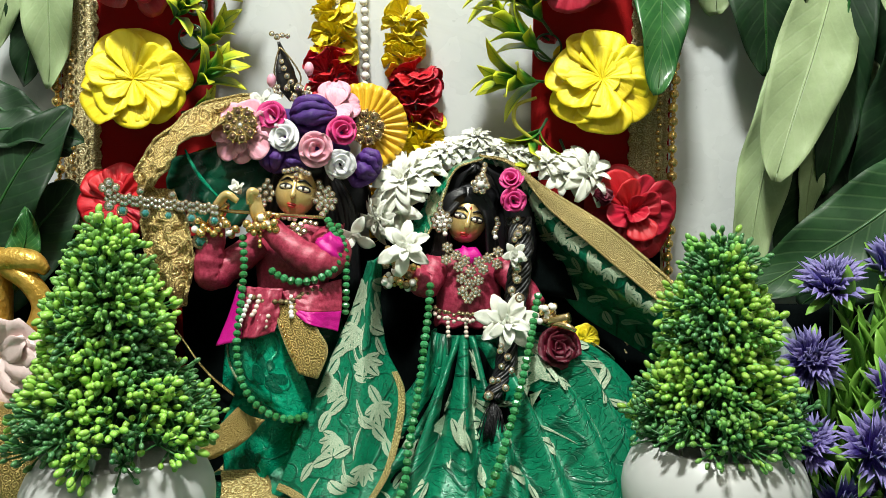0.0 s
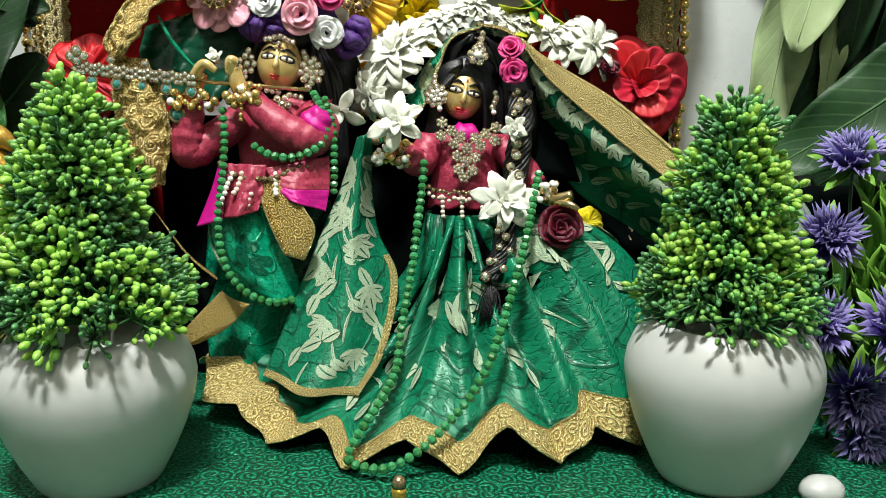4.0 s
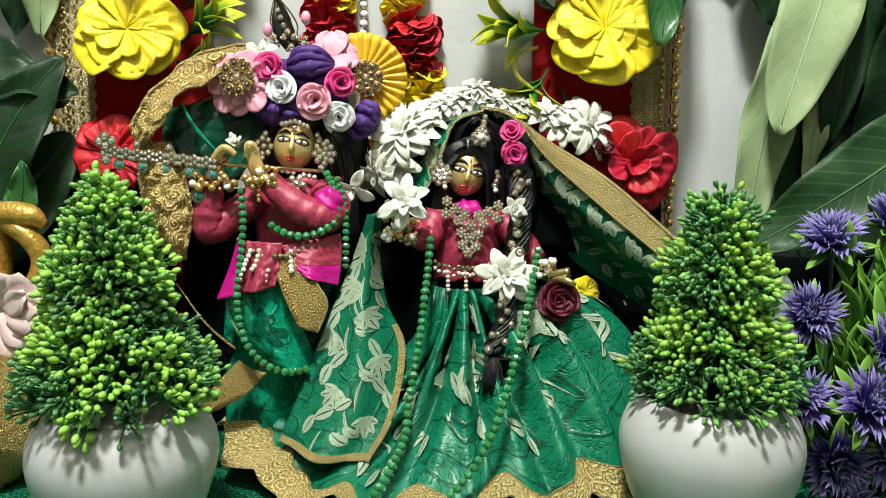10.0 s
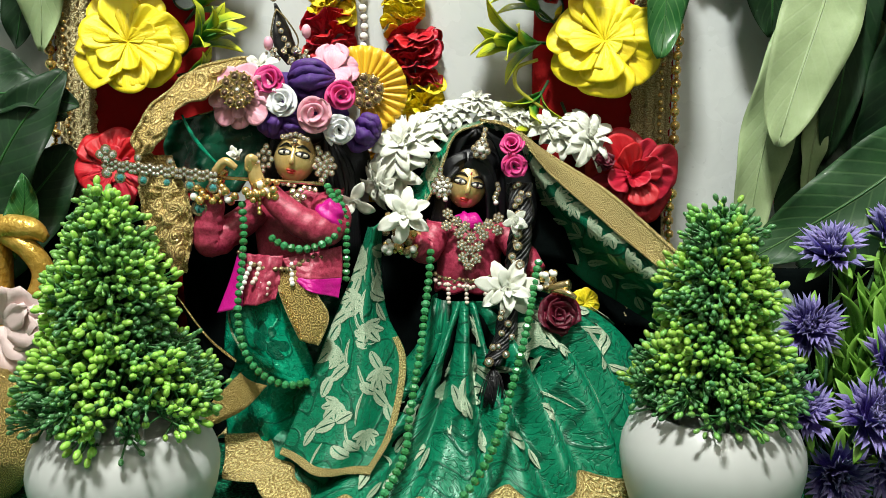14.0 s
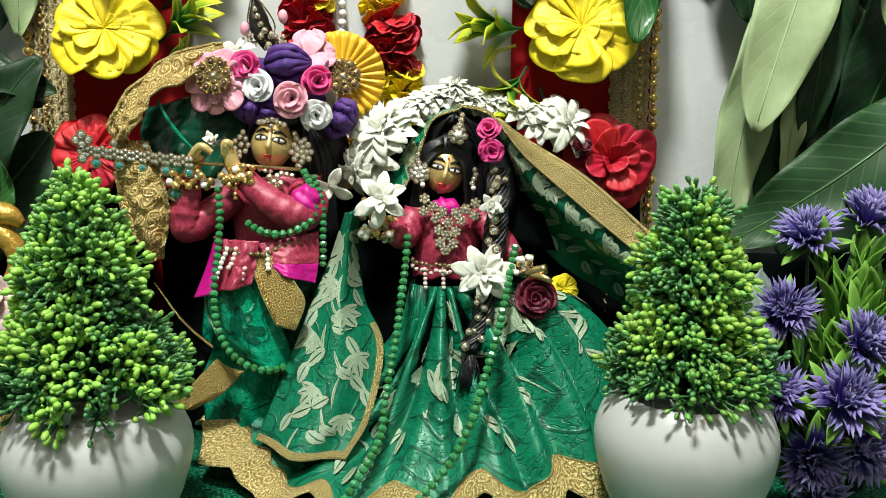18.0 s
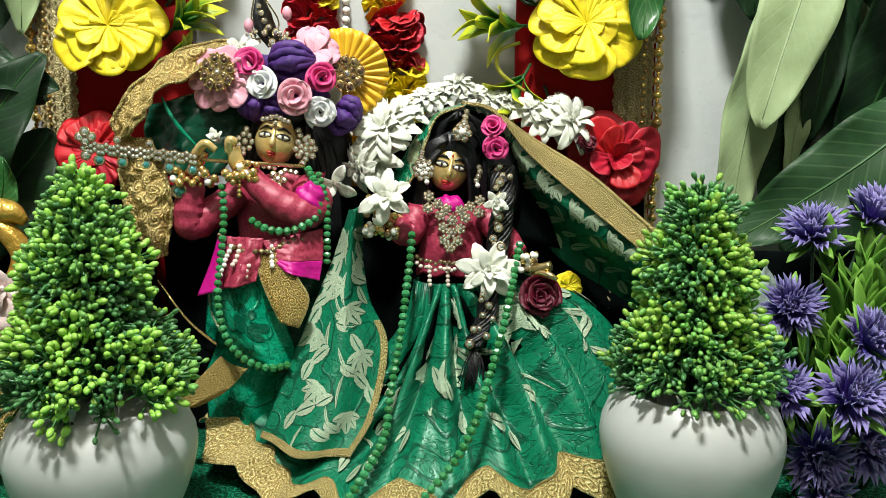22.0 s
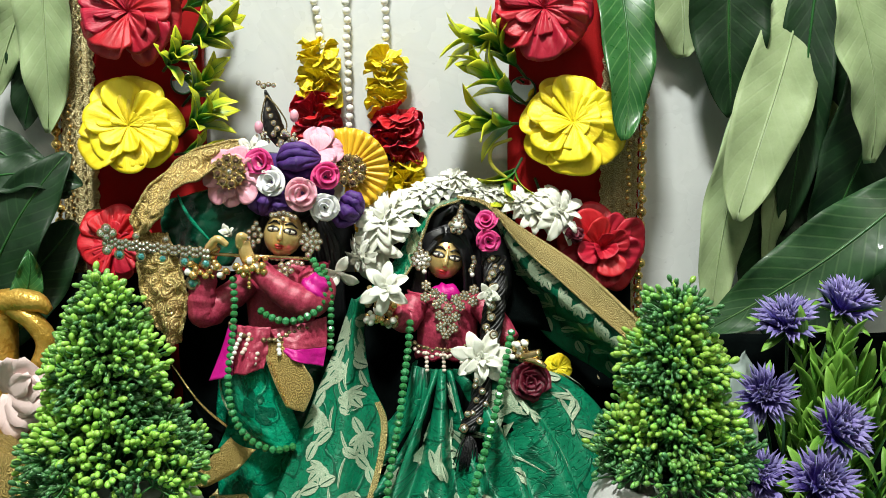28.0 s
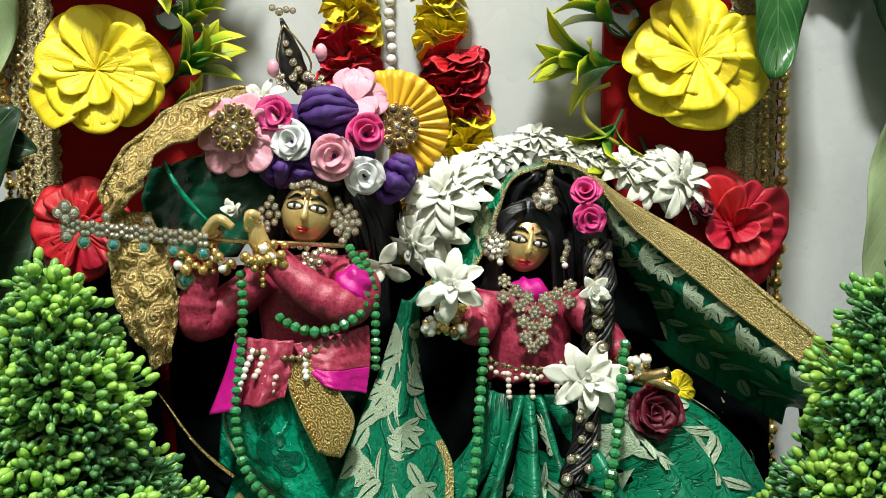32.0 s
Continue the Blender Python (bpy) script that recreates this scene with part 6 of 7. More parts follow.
flower("fabric_rose", (0.1010, 0.0830, 0.2190), (0.3, -0.7, 0.5), 0.0105, "rose", "maroon", [(4, 1.0, 55, 0.0), (3, 0.85, 72, 0.05), (2, 0.6, 82, 0.1)], "closed maroon rosebud beside the white flowers", "fabric rose", 0.2, None, "velvet roses", 4)

# white flowers round the veiled head
for i, (at, nrm, size) in enumerate((
        ((-0.0290, 0.086, 0.2290), (-0.5, -1, 0.4), 0.022), ((-0.0340, 0.088, 0.2140), (-0.7, -1, -0.1), 0.022), ((-0.0200, 0.090, 0.2370), (-0.4, -1, 0.9), 0.018), ((-0.0450, 0.086, 0.2060), (-0.9, -0.7, -0.5), 0.016),
        ((-0.0120, 0.095, 0.2430), (-0.3, -0.8, 1), 0.016), ((-0.0030, 0.095, 0.2490), (-0.2, -0.8, 1), 0.016), ((0.0070, 0.095, 0.2520), (-0.1, -0.8, 1), 0.016), ((0.0180, 0.096, 0.2600), (0.1, -0.8, 1), 0.013), ((0.0290, 0.095, 0.2510), (0.1, -0.8, 1), 0.016), ((0.0400, 0.095, 0.2475), (0.3, -0.8, 1), 0.016), ((0.0500, 0.096, 0.2490), (0.4, -0.8, 1), 0.012),
        ((0.0660, 0.094, 0.2430), (0.2, -0.8, 0.6), 0.016), ((0.0780, 0.095, 0.2355), (0.2, -1, 0.5), 0.016), ((0.0930, 0.090, 0.2360), (0.5, -1, 0.4), 0.020), ((0.0870, 0.094, 0.2450), (0.3, -0.8, 0.9), 0.014))):
    flower("jasmine_flower", at, (nrm[0], nrm[1], nrm[2] + 0.25), size * (0.90 if at[2] > 0.24 else 1.08), "sliver", "jasmine", ((10, 1.08, 4, 0.0), (8, 0.95, 18, 0.06), (6, 0.78, 36, 0.10), (4, 0.55, 58, 0.12)), "white cloth jasmine flower of the wreath round the veiled head", "flower", i * 0.9, None, "jasmine flowers", 60 + i)


# ---- the statue with the flute ----
statue("small_statue", (-0.1015, 0.0710, 0.2215), (0.06, -1, 0.16), -0.17, "small pale brass statue with a plain painted face playing a flute", [
    ([(-0.102, 0.076, 0.208), (-0.103, 0.080, 0.180), (-0.106, 0.080, 0.130), (-0.105, 0.076, 0.014)], [0.006, 0.015, 0.013, 0.011], 5),
    ([(-0.1500, 0.050, 0.1990), (-0.1470, 0.048, 0.2090), (-0.1420, 0.047, 0.2170)], [0.0050, 0.0048, 0.0036], 4),
    ([(-0.1470, 0.046, 0.2150), (-0.1400, 0.042, 0.2220), (-0.1330, 0.042, 0.2180)], [0.0034, 0.0028, 0.0020], 0),
    ([(-0.1180, 0.050, 0.2020), (-0.1215, 0.046, 0.2110), (-0.1230, 0.045, 0.2200)], [0.0050, 0.0050, 0.0040], 0),
    ([(-0.1250, 0.044, 0.2170), (-0.1240, 0.041, 0.2240), (-0.1200, 0.042, 0.2230)], [0.0034, 0.0030, 0.0022], 0)])

tunic = thing("doll_tunic", (-0.104, 0.06, 0.13), "magenta silk tunic with long sleeves and a flared hem", "tunic")
TO = Vector((-0.104, 0.06, 0.13))


def bodice2(u, v):
    a = math.pi * (1.08 - 1.16 * u)
    w = 0.0215 + 0.010 * v
    return Vector((w * math.cos(a) + 0.004 * v - 0.002, 0.016 - (0.017 + 0.004 * math.sin(v * 3.14)) * math.sin(a) + 0.006 * v, 0.020 + 0.052 * v + 0.001 * math.sin(u * 26)))


Geo().sheet(bodice2, 40, 22, 0.0008).build("bodice", M["pink"], tunic)
hem_l = between([(-0.1345, 0.050, 0.1640), (-0.1395, 0.044, 0.1450), (-0.1460, 0.036, 0.1262)], [(-0.1262, 0.040, 0.1640), (-0.1275, 0.034, 0.1480), (-0.1284, 0.028, 0.1320)], 0.001, 0.0004, 1.0, 1)
Geo().sheet(lambda u, v: hem_l(u, v) - TO, 12, 20, 0.0008, su=0.02, sv=0.04).build("hem_corner", M["hot_pink"], tunic, "hot pink corner of the flared hem")
hem_m = between([(-0.1265, 0.0395, 0.1640), (-0.1275, 0.033, 0.1480), (-0.1284, 0.0275, 0.1322)], [(-0.1035, 0.034, 0.1640), (-0.1050, 0.029, 0.1480), (-0.1070, 0.026, 0.1375)], 0.002, 0.0032, 1.3, 2)
Geo().sheet(lambda u, v: hem_m(u, v) - TO, 40, 24, 0.0008, su=0.03, sv=0.04).build("hem_panel", M["pink"], tunic, "creased crimson panel of the hem")
hem_r = between([(-0.1040, 0.034, 0.1620), (-0.0980, 0.030, 0.1530), (-0.0900, 0.027, 0.1450)], [(-0.0690, 0.050, 0.1680), (-0.0680, 0.044, 0.1520), (-0.0695, 0.038, 0.1362)], 0.004, 0.0022, 1.0, 4)
Geo().sheet(lambda u, v: hem_r(u, v) - TO, 40, 24, 0.0008, su=0.03, sv=0.04, v1=0.62).build("hem_panel", M["pink"], tunic, "creased crimson panel of the hem")
Geo().sheet(lambda u, v: hem_r(u, v) - TO, 40, 16, 0.0008, su=0.03, sv=0.04, v0=0.62).build("hem_corner", M["hot_pink"], tunic, "hot pink edge of the flared hem")
Geo().tube([Vector(p) - TO for p in ((-0.1250, 0.066, 0.1900), (-0.1420, 0.058, 0.1760), (-0.1530, 0.052, 0.1700), (-0.1535, 0.050, 0.1820), (-0.1500, 0.049, 0.2010))], [0.0095, 0.0100, 0.0105, 0.0098, 0.0072], 30, 44, crease=0.06).build("sleeve", M["pink"], tunic)
Geo().tube([Vector(p) - TO for p in ((-0.0830, 0.070, 0.1930), (-0.0740, 0.058, 0.1840), (-0.0800, 0.046, 0.1790), (-0.0960, 0.044, 0.1860), (-0.1140, 0.047, 0.2010))], [0.0100, 0.0112, 0.0108, 0.0098, 0.0074], 30, 44, crease=0.06).build("sleeve", M["pink"], tunic)
Geo().ball(Vector((-0.0765, 0.0490, 0.1850)) - TO, (0.0100, 0.0090, 0.0120), 28, 20, warp=lambda x, y, z: 1 + 0.10 * math.sin(8 * z + 5 * x) + 0.14 * noise.noise((3 * x, 3 * y, 3 * z))).build("cuff_fold", M["hot_pink"], tunic, "hot pink fold of the sleeve")

dhoti = thing("draped_trousers", (-0.105, 0.05, 0.0), "emerald green silk drape with antique gold borders round the legs", "draped cloth")
DO = Vector((-0.105, 0.05, 0.0))
leg = between([(-0.1405, 0.044, 0.1300), (-0.1370, 0.038, 0.1150), (-0.1290, 0.034, 0.1020), (-0.1180, 0.032, 0.0900), (-0.1040, 0.032, 0.0830)], [(-0.0990, 0.044, 0.1400), (-0.0960, 0.040, 0.1180), (-0.0900, 0.037, 0.1030), (-0.0860, 0.036, 0.0930), (-0.0840, 0.036, 0.0840)], 0.010, 0.0030, 1.1, 3)
Geo().sheet(lambda u, v: leg(u, v) - DO, 44, 40, 0.0008, su=0.05, sv=0.06).build("thigh_drape", M["plain_silk"], dhoti)
Geo().tube([leg(0.0, i / 40) - DO + Vector((-0.001, -0.0006, -0.001)) for i in range(41)], 0.0009, 6).build("piping", M["veil"], dhoti, "pale piping along the drape")
# shade deep in the drape comes from the darker silk colour
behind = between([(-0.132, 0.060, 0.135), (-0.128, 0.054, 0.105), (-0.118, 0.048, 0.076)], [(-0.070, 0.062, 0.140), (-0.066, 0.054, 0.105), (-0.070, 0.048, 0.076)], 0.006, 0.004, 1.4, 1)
Geo().sheet(lambda u, v: behind(u, v) - DO, 30, 24, 0.0008, su=0.06, sv=0.06).build("back_drape", M["shaded_silk"], dhoti, "green silk deep in the folds, coloured dark for shade")
hem2 = between([(-0.150, 0.072, 0.120), (-0.150, 0.060, 0.080), (-0.146, 0.050, 0.050), (-0.140, 0.040, 0.020)], [(-0.090, 0.062, 0.110), (-0.086, 0.050, 0.080), (-0.094, 0.046, 0.050), (-0.098, 0.048, 0.020)], 0.008, 0.0040, 2.2, 5)
Geo().sheet(lambda u, v: hem2(u, v) - DO, 40, 40, 0.0008, su=0.06, sv=0.1).build("lower_drape", M["plain_silk"], dhoti)
band = between([(-0.1318, 0.034, 0.0875), (-0.1440, 0.030, 0.0750), (-0.1580, 0.026, 0.0600)], [(-0.1145, 0.030, 0.0810), (-0.1270, 0.026, 0.0680), (-0.1450, 0.024, 0.0580)], 0.005, 0.0012, 1.0, 1)
Geo().sheet(lambda u, v: band(u, v) - DO, 30, 12, 0.0008, su=0.045, sv=0.024).build("gold_band", M["gold_dark"], dhoti, "antique gold border band")
# shaded fold, its darkness put into the colour
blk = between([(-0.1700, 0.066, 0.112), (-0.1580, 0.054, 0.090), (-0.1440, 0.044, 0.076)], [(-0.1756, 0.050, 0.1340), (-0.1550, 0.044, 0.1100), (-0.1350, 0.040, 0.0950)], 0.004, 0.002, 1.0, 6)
Geo().sheet(lambda u, v: blk(u, v) - DO, 24, 24, 0.0008, su=0.03, sv=0.06).build("dark_fold", M["lining"], dhoti, "fold of the cloth, near-black for shade")
Geo().sheet(lambda u, v: blk(u, v) - DO + Vector((0, -0.0012, 0)), 4, 24, 0.0006, su=0.03, sv=0.06, u0=0.93).build("fold_border", M["gold_dark"], dhoti)

sash = thing("gold_sash_end", (-0.095, 0.04, 0.11), "antique gold brocade sash end hanging from the waist", "sash")
SO = Vector((-0.095, 0.04, 0.11))
sash_at = between([(-0.1080, 0.034, 0.1530), (-0.1045, 0.030, 0.1400), (-0.0985, 0.026, 0.1265), (-0.0915, 0.024, 0.1130)], [(-0.0890, 0.034, 0.1560), (-0.0810, 0.029, 0.1400), (-0.0740, 0.026, 0.1270), (-0.0800, 0.024, 0.1100)], 0.003, 0.0008, 1.0, 2)
Geo().sheet(lambda u, v: sash_at(u, v) - SO, 20, 30, 0.0008, su=0.03, sv=0.045).build("cloth", M["gold_dark"], sash)
Geo().tube([sash_at(0.98, i / 30) - SO + Vector((0, -0.001, 0)) for i in range(31)] + [sash_at(0.02, 1 - i / 30) - SO + Vector((0, -0.001, 0)) for i in range(31)], 0.0010, 6).build("cord", M["gold"], sash, "bright gold edge cord")
for i in range(26):
    part("edge_bead", ROUND["gold_bead"], sash, Matrix.Translation(sash_at(0.06 + 0.05 * (i % 2), 0.30 + 0.68 * i / 25) - SO + Vector((0, -0.0014, 0))) @ Matrix.Scale(0.0009, 4))

shawl = thing("gold_shawl", (-0.185, 0.06, 0.20), "gold brocade shawl border looped behind the flute, green inside", "shawl")
WO = Vector((-0.185, 0.06, 0.20))
loop_o = [(-0.1320, 0.090, 0.2890), (-0.1400, 0.085, 0.2873), (-0.1588, 0.080, 0.2825), (-0.1739, 0.074, 0.2738), (-0.1867, 0.066, 0.2606), (-0.1967, 0.060, 0.2476), (-0.2010, 0.057, 0.2349), (-0.2000, 0.056, 0.2246)]
loop_i = [(-0.1340, 0.082, 0.2740), (-0.1425, 0.070, 0.2715), (-0.1553, 0.063, 0.2600), (-0.1675, 0.054, 0.2560), (-0.1712, 0.048, 0.2505), (-0.1724, 0.044, 0.2417), (-0.1800, 0.044, 0.2326), (-0.1920, 0.052, 0.2250)]
loop = between(loop_o, loop_i, 0.005, 0.0042, 0.9, 1)
crinkle = lambda u, v: Vector((0.0022 * noise.noise((u * 2.5, v * 11, 3)), -0.0055 * abs(noise.noise((u * 2.0, v * 6, 7))) - 0.0025 * noise.noise((u * 5, v * 20, 1)), 0.0030 * noise.noise((u * 2.5, v * 9, 5))))
loop_flat, loop = loop, lambda u, v: loop_flat(u, v) + crinkle(u, v)
Geo().sheet(lambda u, v: loop(1 - u, v) - WO, 26, 90, 0.0010, su=0.028, sv=0.11).build("border", M["gold_shawl"], shawl)
tail_o = [(-0.2000, 0.058, 0.2270), (-0.1975, 0.052, 0.2100), (-0.1940, 0.048, 0.1900), (-0.1880, 0.046, 0.1700), (-0.1760, 0.048, 0.1480)]
tail_i = [(-0.1780, 0.056, 0.2240), (-0.1700, 0.048, 0.2110), (-0.1635, 0.044, 0.1960), (-0.1630, 0.044, 0.1760), (-0.1690, 0.048, 0.1500)]
tail = between(tail_o, tail_i, 0.006, 0.0030, 1.2, 2)
tail_flat, tail = tail, lambda u, v: tail_flat(u, v) + crinkle(u + 3, v)
Geo().sheet(lambda u, v: tail(1 - u, v) - WO, 26, 70, 0.0010, su=0.030, sv=0.09).build("border_tail", M["gold_shawl"], shawl)
lip = [(-0.1715, 0.060, 0.2503), (-0.1660, 0.056, 0.2410), (-0.1596, 0.056, 0.2312), (-0.1488, 0.055, 0.2198)]
Geo().tube([Vector(p) - WO for p in lip], [0.0006, 0.0012, 0.0014, 0.0008], 8, 24).build("pale_piping", M["plain_silk"], shawl, "green satin piping")
for f in (loop, tail):
    for s in (0.02, 0.98):
        for ph in (0.0, 3.14):
            rope = [f(s, i / 140) - WO + Vector((0.0007 * math.sin(i * 0.9 + ph), -0.0012 + 0.0007 * math.cos(i * 0.9 + ph), 0.0004 * math.sin(i * 0.9 + ph))) for i in range(141)]
            Geo().tube(rope, 0.0009, 5).build("edge_cord", M["gold"], shawl)
# inside of the loop takes the darker silk colour as its shade
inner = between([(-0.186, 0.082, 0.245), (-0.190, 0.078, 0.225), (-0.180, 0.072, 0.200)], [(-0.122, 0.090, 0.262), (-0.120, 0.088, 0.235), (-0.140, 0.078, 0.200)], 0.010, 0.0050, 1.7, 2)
Geo().sheet(lambda u, v: inner(u, v) - WO, 40, 30, 0.0010, su=0.06, sv=0.06).build("green_fold", M["shaded_silk"], shawl, "green silk inside the loop, coloured dark for shade")

# flute
flute = thing("flute", (-0.150, 0.05, 0.212), "silver jewelled flute with aqua drops and a thin gold mouth end", "flute")
FO = Vector((-0.150, 0.05, 0.212))
fa, fb, fc = Vector((-0.2165, 0.046, 0.2185)), Vector((-0.1460, 0.042, 0.2120)), Vector((-0.0800, 0.0540, 0.2075))
Geo().tube([fa - FO, fb - FO], 0.0016, 8).build("rod", M["silver"], flute)
Geo().tube([fb - FO, fc - FO], 0.0012, 8).build("mouth_end", M["brass"], flute, "thin polished gold tube")
for i in range(30):
    s = i / 29
    p = lerp3(fa, fb, s) - FO
    for dz in ((0.0020, -0.0016) if i % 3 else (0.0, 0.0034)):
        m = face_to(p + Vector((0, -0.0022, dz)), (0, -1, 0.1), i, 0.0012 if abs(dz) > 0.003 else 0.0015)
        part("stone", GEM["crystal"], part("setting", CUP["silver"], flute, m))
for i in range(5):
    p = lerp3(fa, fb, 0.14 + 0.21 * i) - FO
    m = face_to(p + Vector((0, -0.0022, -0.0065)), (0, -1, 0.1), i, 0.0028)
    part("drop", GEM["aqua"], part("setting", CUP["silver"], flute, m), None, "aqua crystal drop")
for x, z, r in ((-0.2150, 0.2230, 0.0026), (-0.2110, 0.2255, 0.0024), (-0.2185, 0.2255, 0.0024), (-0.2150, 0.2285, 0.0026), (-0.2150, 0.2140, 0.0026), (-0.1950, 0.2235, 0.0020), (-0.1750, 0.2215, 0.0020)):
    m = face_to(Vector((x, 0.0435, z)) - FO, (0, -1, 0.1), 0, r)
    part("stone", GEM["crystal"], part("setting", CUP["silver"], flute, m))
for x, z, r in ((-0.1585, 0.2010, 0.0030), (-0.1570, 0.1925, 0.0040)):
    m = face_to(Vector((x, 0.0420, z)) - FO, (0, -1, 0.1), 0, r)
    part("drop", GEM["aqua"], part("setting", CUP["silver"], flute, m), None, "aqua crystal drop")

rnd = random.Random(31)
for c, label, spread in (((-0.1470, 0.0440, 0.2010), "gold bead bracelet on the hand with the flute", (0.013, 0.005, 0.005)), ((-0.1170, 0.0420, 0.2040), "gold bead bracelet on the wrist at the chest", (0.011, 0.005, 0.006))):
    cuff = thing("beaded_bracelet", c, label, "bracelet")
    for i in range(34):
        part("bead", ROUND["gold_bead" if i % 7 else "pearl"], cuff, Matrix.Translation((rnd.uniform(-1, 1) * spread[0], rnd.uniform(-1, 0.4) * spread[1], rnd.uniform(-1, 1) * spread[2])) @ Matrix.Scale(rnd.uniform(0.0016, 0.0029), 4))
bead_string("pearl_tassel", [(-0.1180, 0.0395, 0.1990), (-0.1190, 0.0395, 0.1890)], 0.0016, ROUND["gold_bead"], "short string of gold beads hanging from the wrist", 0.0003, "pearl tassels")

bead_string("bead_necklace", [(-0.0790, 0.062, 0.2050), (-0.0730, 0.052, 0.1960), (-0.0700, 0.046, 0.1850), (-0.0720, 0.040, 0.1760), (-0.0820, 0.034, 0.1700), (-0.0930, 0.032, 0.1685), (-0.1040, 0.034, 0.1710), (-0.1130, 0.038, 0.1760)], 0.0029, FACET, "short necklace of faceted green glass beads across the chest", 0.0, "green bead necklaces")
bead_string("bead_necklace", [(-0.1300, 0.042, 0.1950), (-0.1290, 0.040, 0.1780), (-0.1290, 0.032, 0.1560), (-0.1300, 0.024, 0.1350), (-0.1280, 0.020, 0.1150), (-0.1220, 0.018, 0.1000), (-0.1110, 0.016, 0.0900), (-0.0980, 0.018, 0.0850), (-0.0860, 0.026, 0.0850)], 0.0028, FACET, "long necklace of green glass beads hanging over the leg", 0.0, "green bead necklaces")
bead_string("bead_necklace", [(-0.0715, 0.056, 0.2020), (-0.0660, 0.050, 0.1850), (-0.0650, 0.046, 0.1650), (-0.0655, 0.046, 0.1440)], 0.0026, FACET, "strand of green glass beads beside the tunic", 0.0, "green bead necklaces")

jewel("crystal_necklace", (-0.0985, 0.0600, 0.1990), (0.05, -1, 0.25), -0.2, [*ring_stones(5, 0.0042, 0.0017, "crystal"), (0, 0, 0.0019, "crystal"), *[(x, 0.0065 - 0.02 * abs(x), 0.0014, "crystal") for x in (-0.0105, -0.0070, -0.0035, 0.0035, 0.0070, 0.0105)], (0.0, -0.0060, 0.0016, "amber"), (0.001, -0.0085, 0.0014, "crystal")], "small crystal necklace with a pearl drop on the tunic")
tagged(Geo().ball((-0.0955, 0.0395, 0.1830), 0.0030, 12, 8).build("pearl_drop", M["pearl"]), "single pearl drop on the magenta sleeve", "pearl")
jewel("crystal_earring", (-0.0810, 0.0640, 0.2180), (0.3, -1, 0.1), 0.0, [*ring_stones(8, 0.0062, 0.0017, "crystal"), *ring_stones(5, 0.0034, 0.0016, "crystal"), (0, 0, 0.0017, "crystal"), (-0.002, -0.0090, 0.0018, "crystal"), (-0.003, 0.0090, 0.0017, "crystal"), (-0.004, 0.0120, 0.0015, "crystal"), (0.002, 0.0080, 0.0016, "crystal")], "large curved crystal earring beside the painted face")
jewel("crystal_earring", (-0.1200, 0.0640, 0.2225), (-0.3, -1, 0.1), 0.0, [*ring_stones(7, 0.0050, 0.0016, "crystal"), (0, 0, 0.0018, "crystal"), (0.001, 0.0080, 0.0016, "crystal"), (-0.001, -0.0075, 0.0016, "crystal")], "crystal earring on the dark hair beside the hands")
jewel("forehead_jewel", (-0.0985, 0.0580, 0.2375), N, -0.1, [(x, 0.0012 * math.cos(x * 400), 0.0014, "crystal") for x in (-0.008, -0.0055, -0.003, 0.0, 0.003, 0.0055, 0.008)] + [(0, -0.003, 0.0014, "crystal")], "row of crystals across the forehead under the turban")
bead_string("pearl_belt", [(-0.1330, 0.046, 0.1640), (-0.1240, 0.036, 0.1580), (-0.1100, 0.031, 0.1560), (-0.0950, 0.032, 0.1580), (-0.0800, 0.040, 0.1640)], 0.0019, ROUND["silver"], "silver bead chain belt on the tunic", 0.0010, "pearl belts")
for i, (x0, x1) in enumerate(((-0.1230, -0.1290), (-0.1180, -0.1220), (-0.1130, -0.1170), (-0.1090, -0.1130), (-0.0980, -0.0965))):
    bead_string("pearl_tassel", [(x0, 0.0335, 0.1585), (0.5 * (x0 + x1), 0.0290, 0.1500), (x1, 0.0265, 0.1410 + 0.003 * ((i * 2) % 3))], 0.0017, ROUND["pearl_pink" if i % 2 else "pearl"], "string of pinkish pearls hanging from the belt", 0.0004, "pearl tassels")

hair2 = thing("black_hair_piece", (-0.100, 0.094, 0.225), "black hair piece behind the painted face and shoulders", "hair piece")
g = Geo().ball((0.006, 0.008, -0.008), (0.040, 0.010, 0.036), 24, 14)
g.ball((-0.002, -0.006, 0.0150), (0.0195, 0.0165, 0.0105), 20, 12)
rnd = random.Random(77)
for i in range(60):
    s = 1 if i % 3 else -1
    x = s * rnd.uniform(0.017, 0.036 if s > 0 else 0.024)
    pts = [Vector((s * 0.016, -0.004, 0.016)), Vector((x * 0.9, -0.006 + rnd.uniform(-0.003, 0.003), -0.008)), Vector((x + 0.002 * math.sin(i), -0.006, -0.034)), Vector((x * 0.95 + 0.004, -0.004, -0.062 - rnd.uniform(0, 0.015)))]
    Geo().tube(pts, 0.0022, 5, 10).build("lock", M["hair"], hair2)
g.build("crown", M["hair"], hair2)

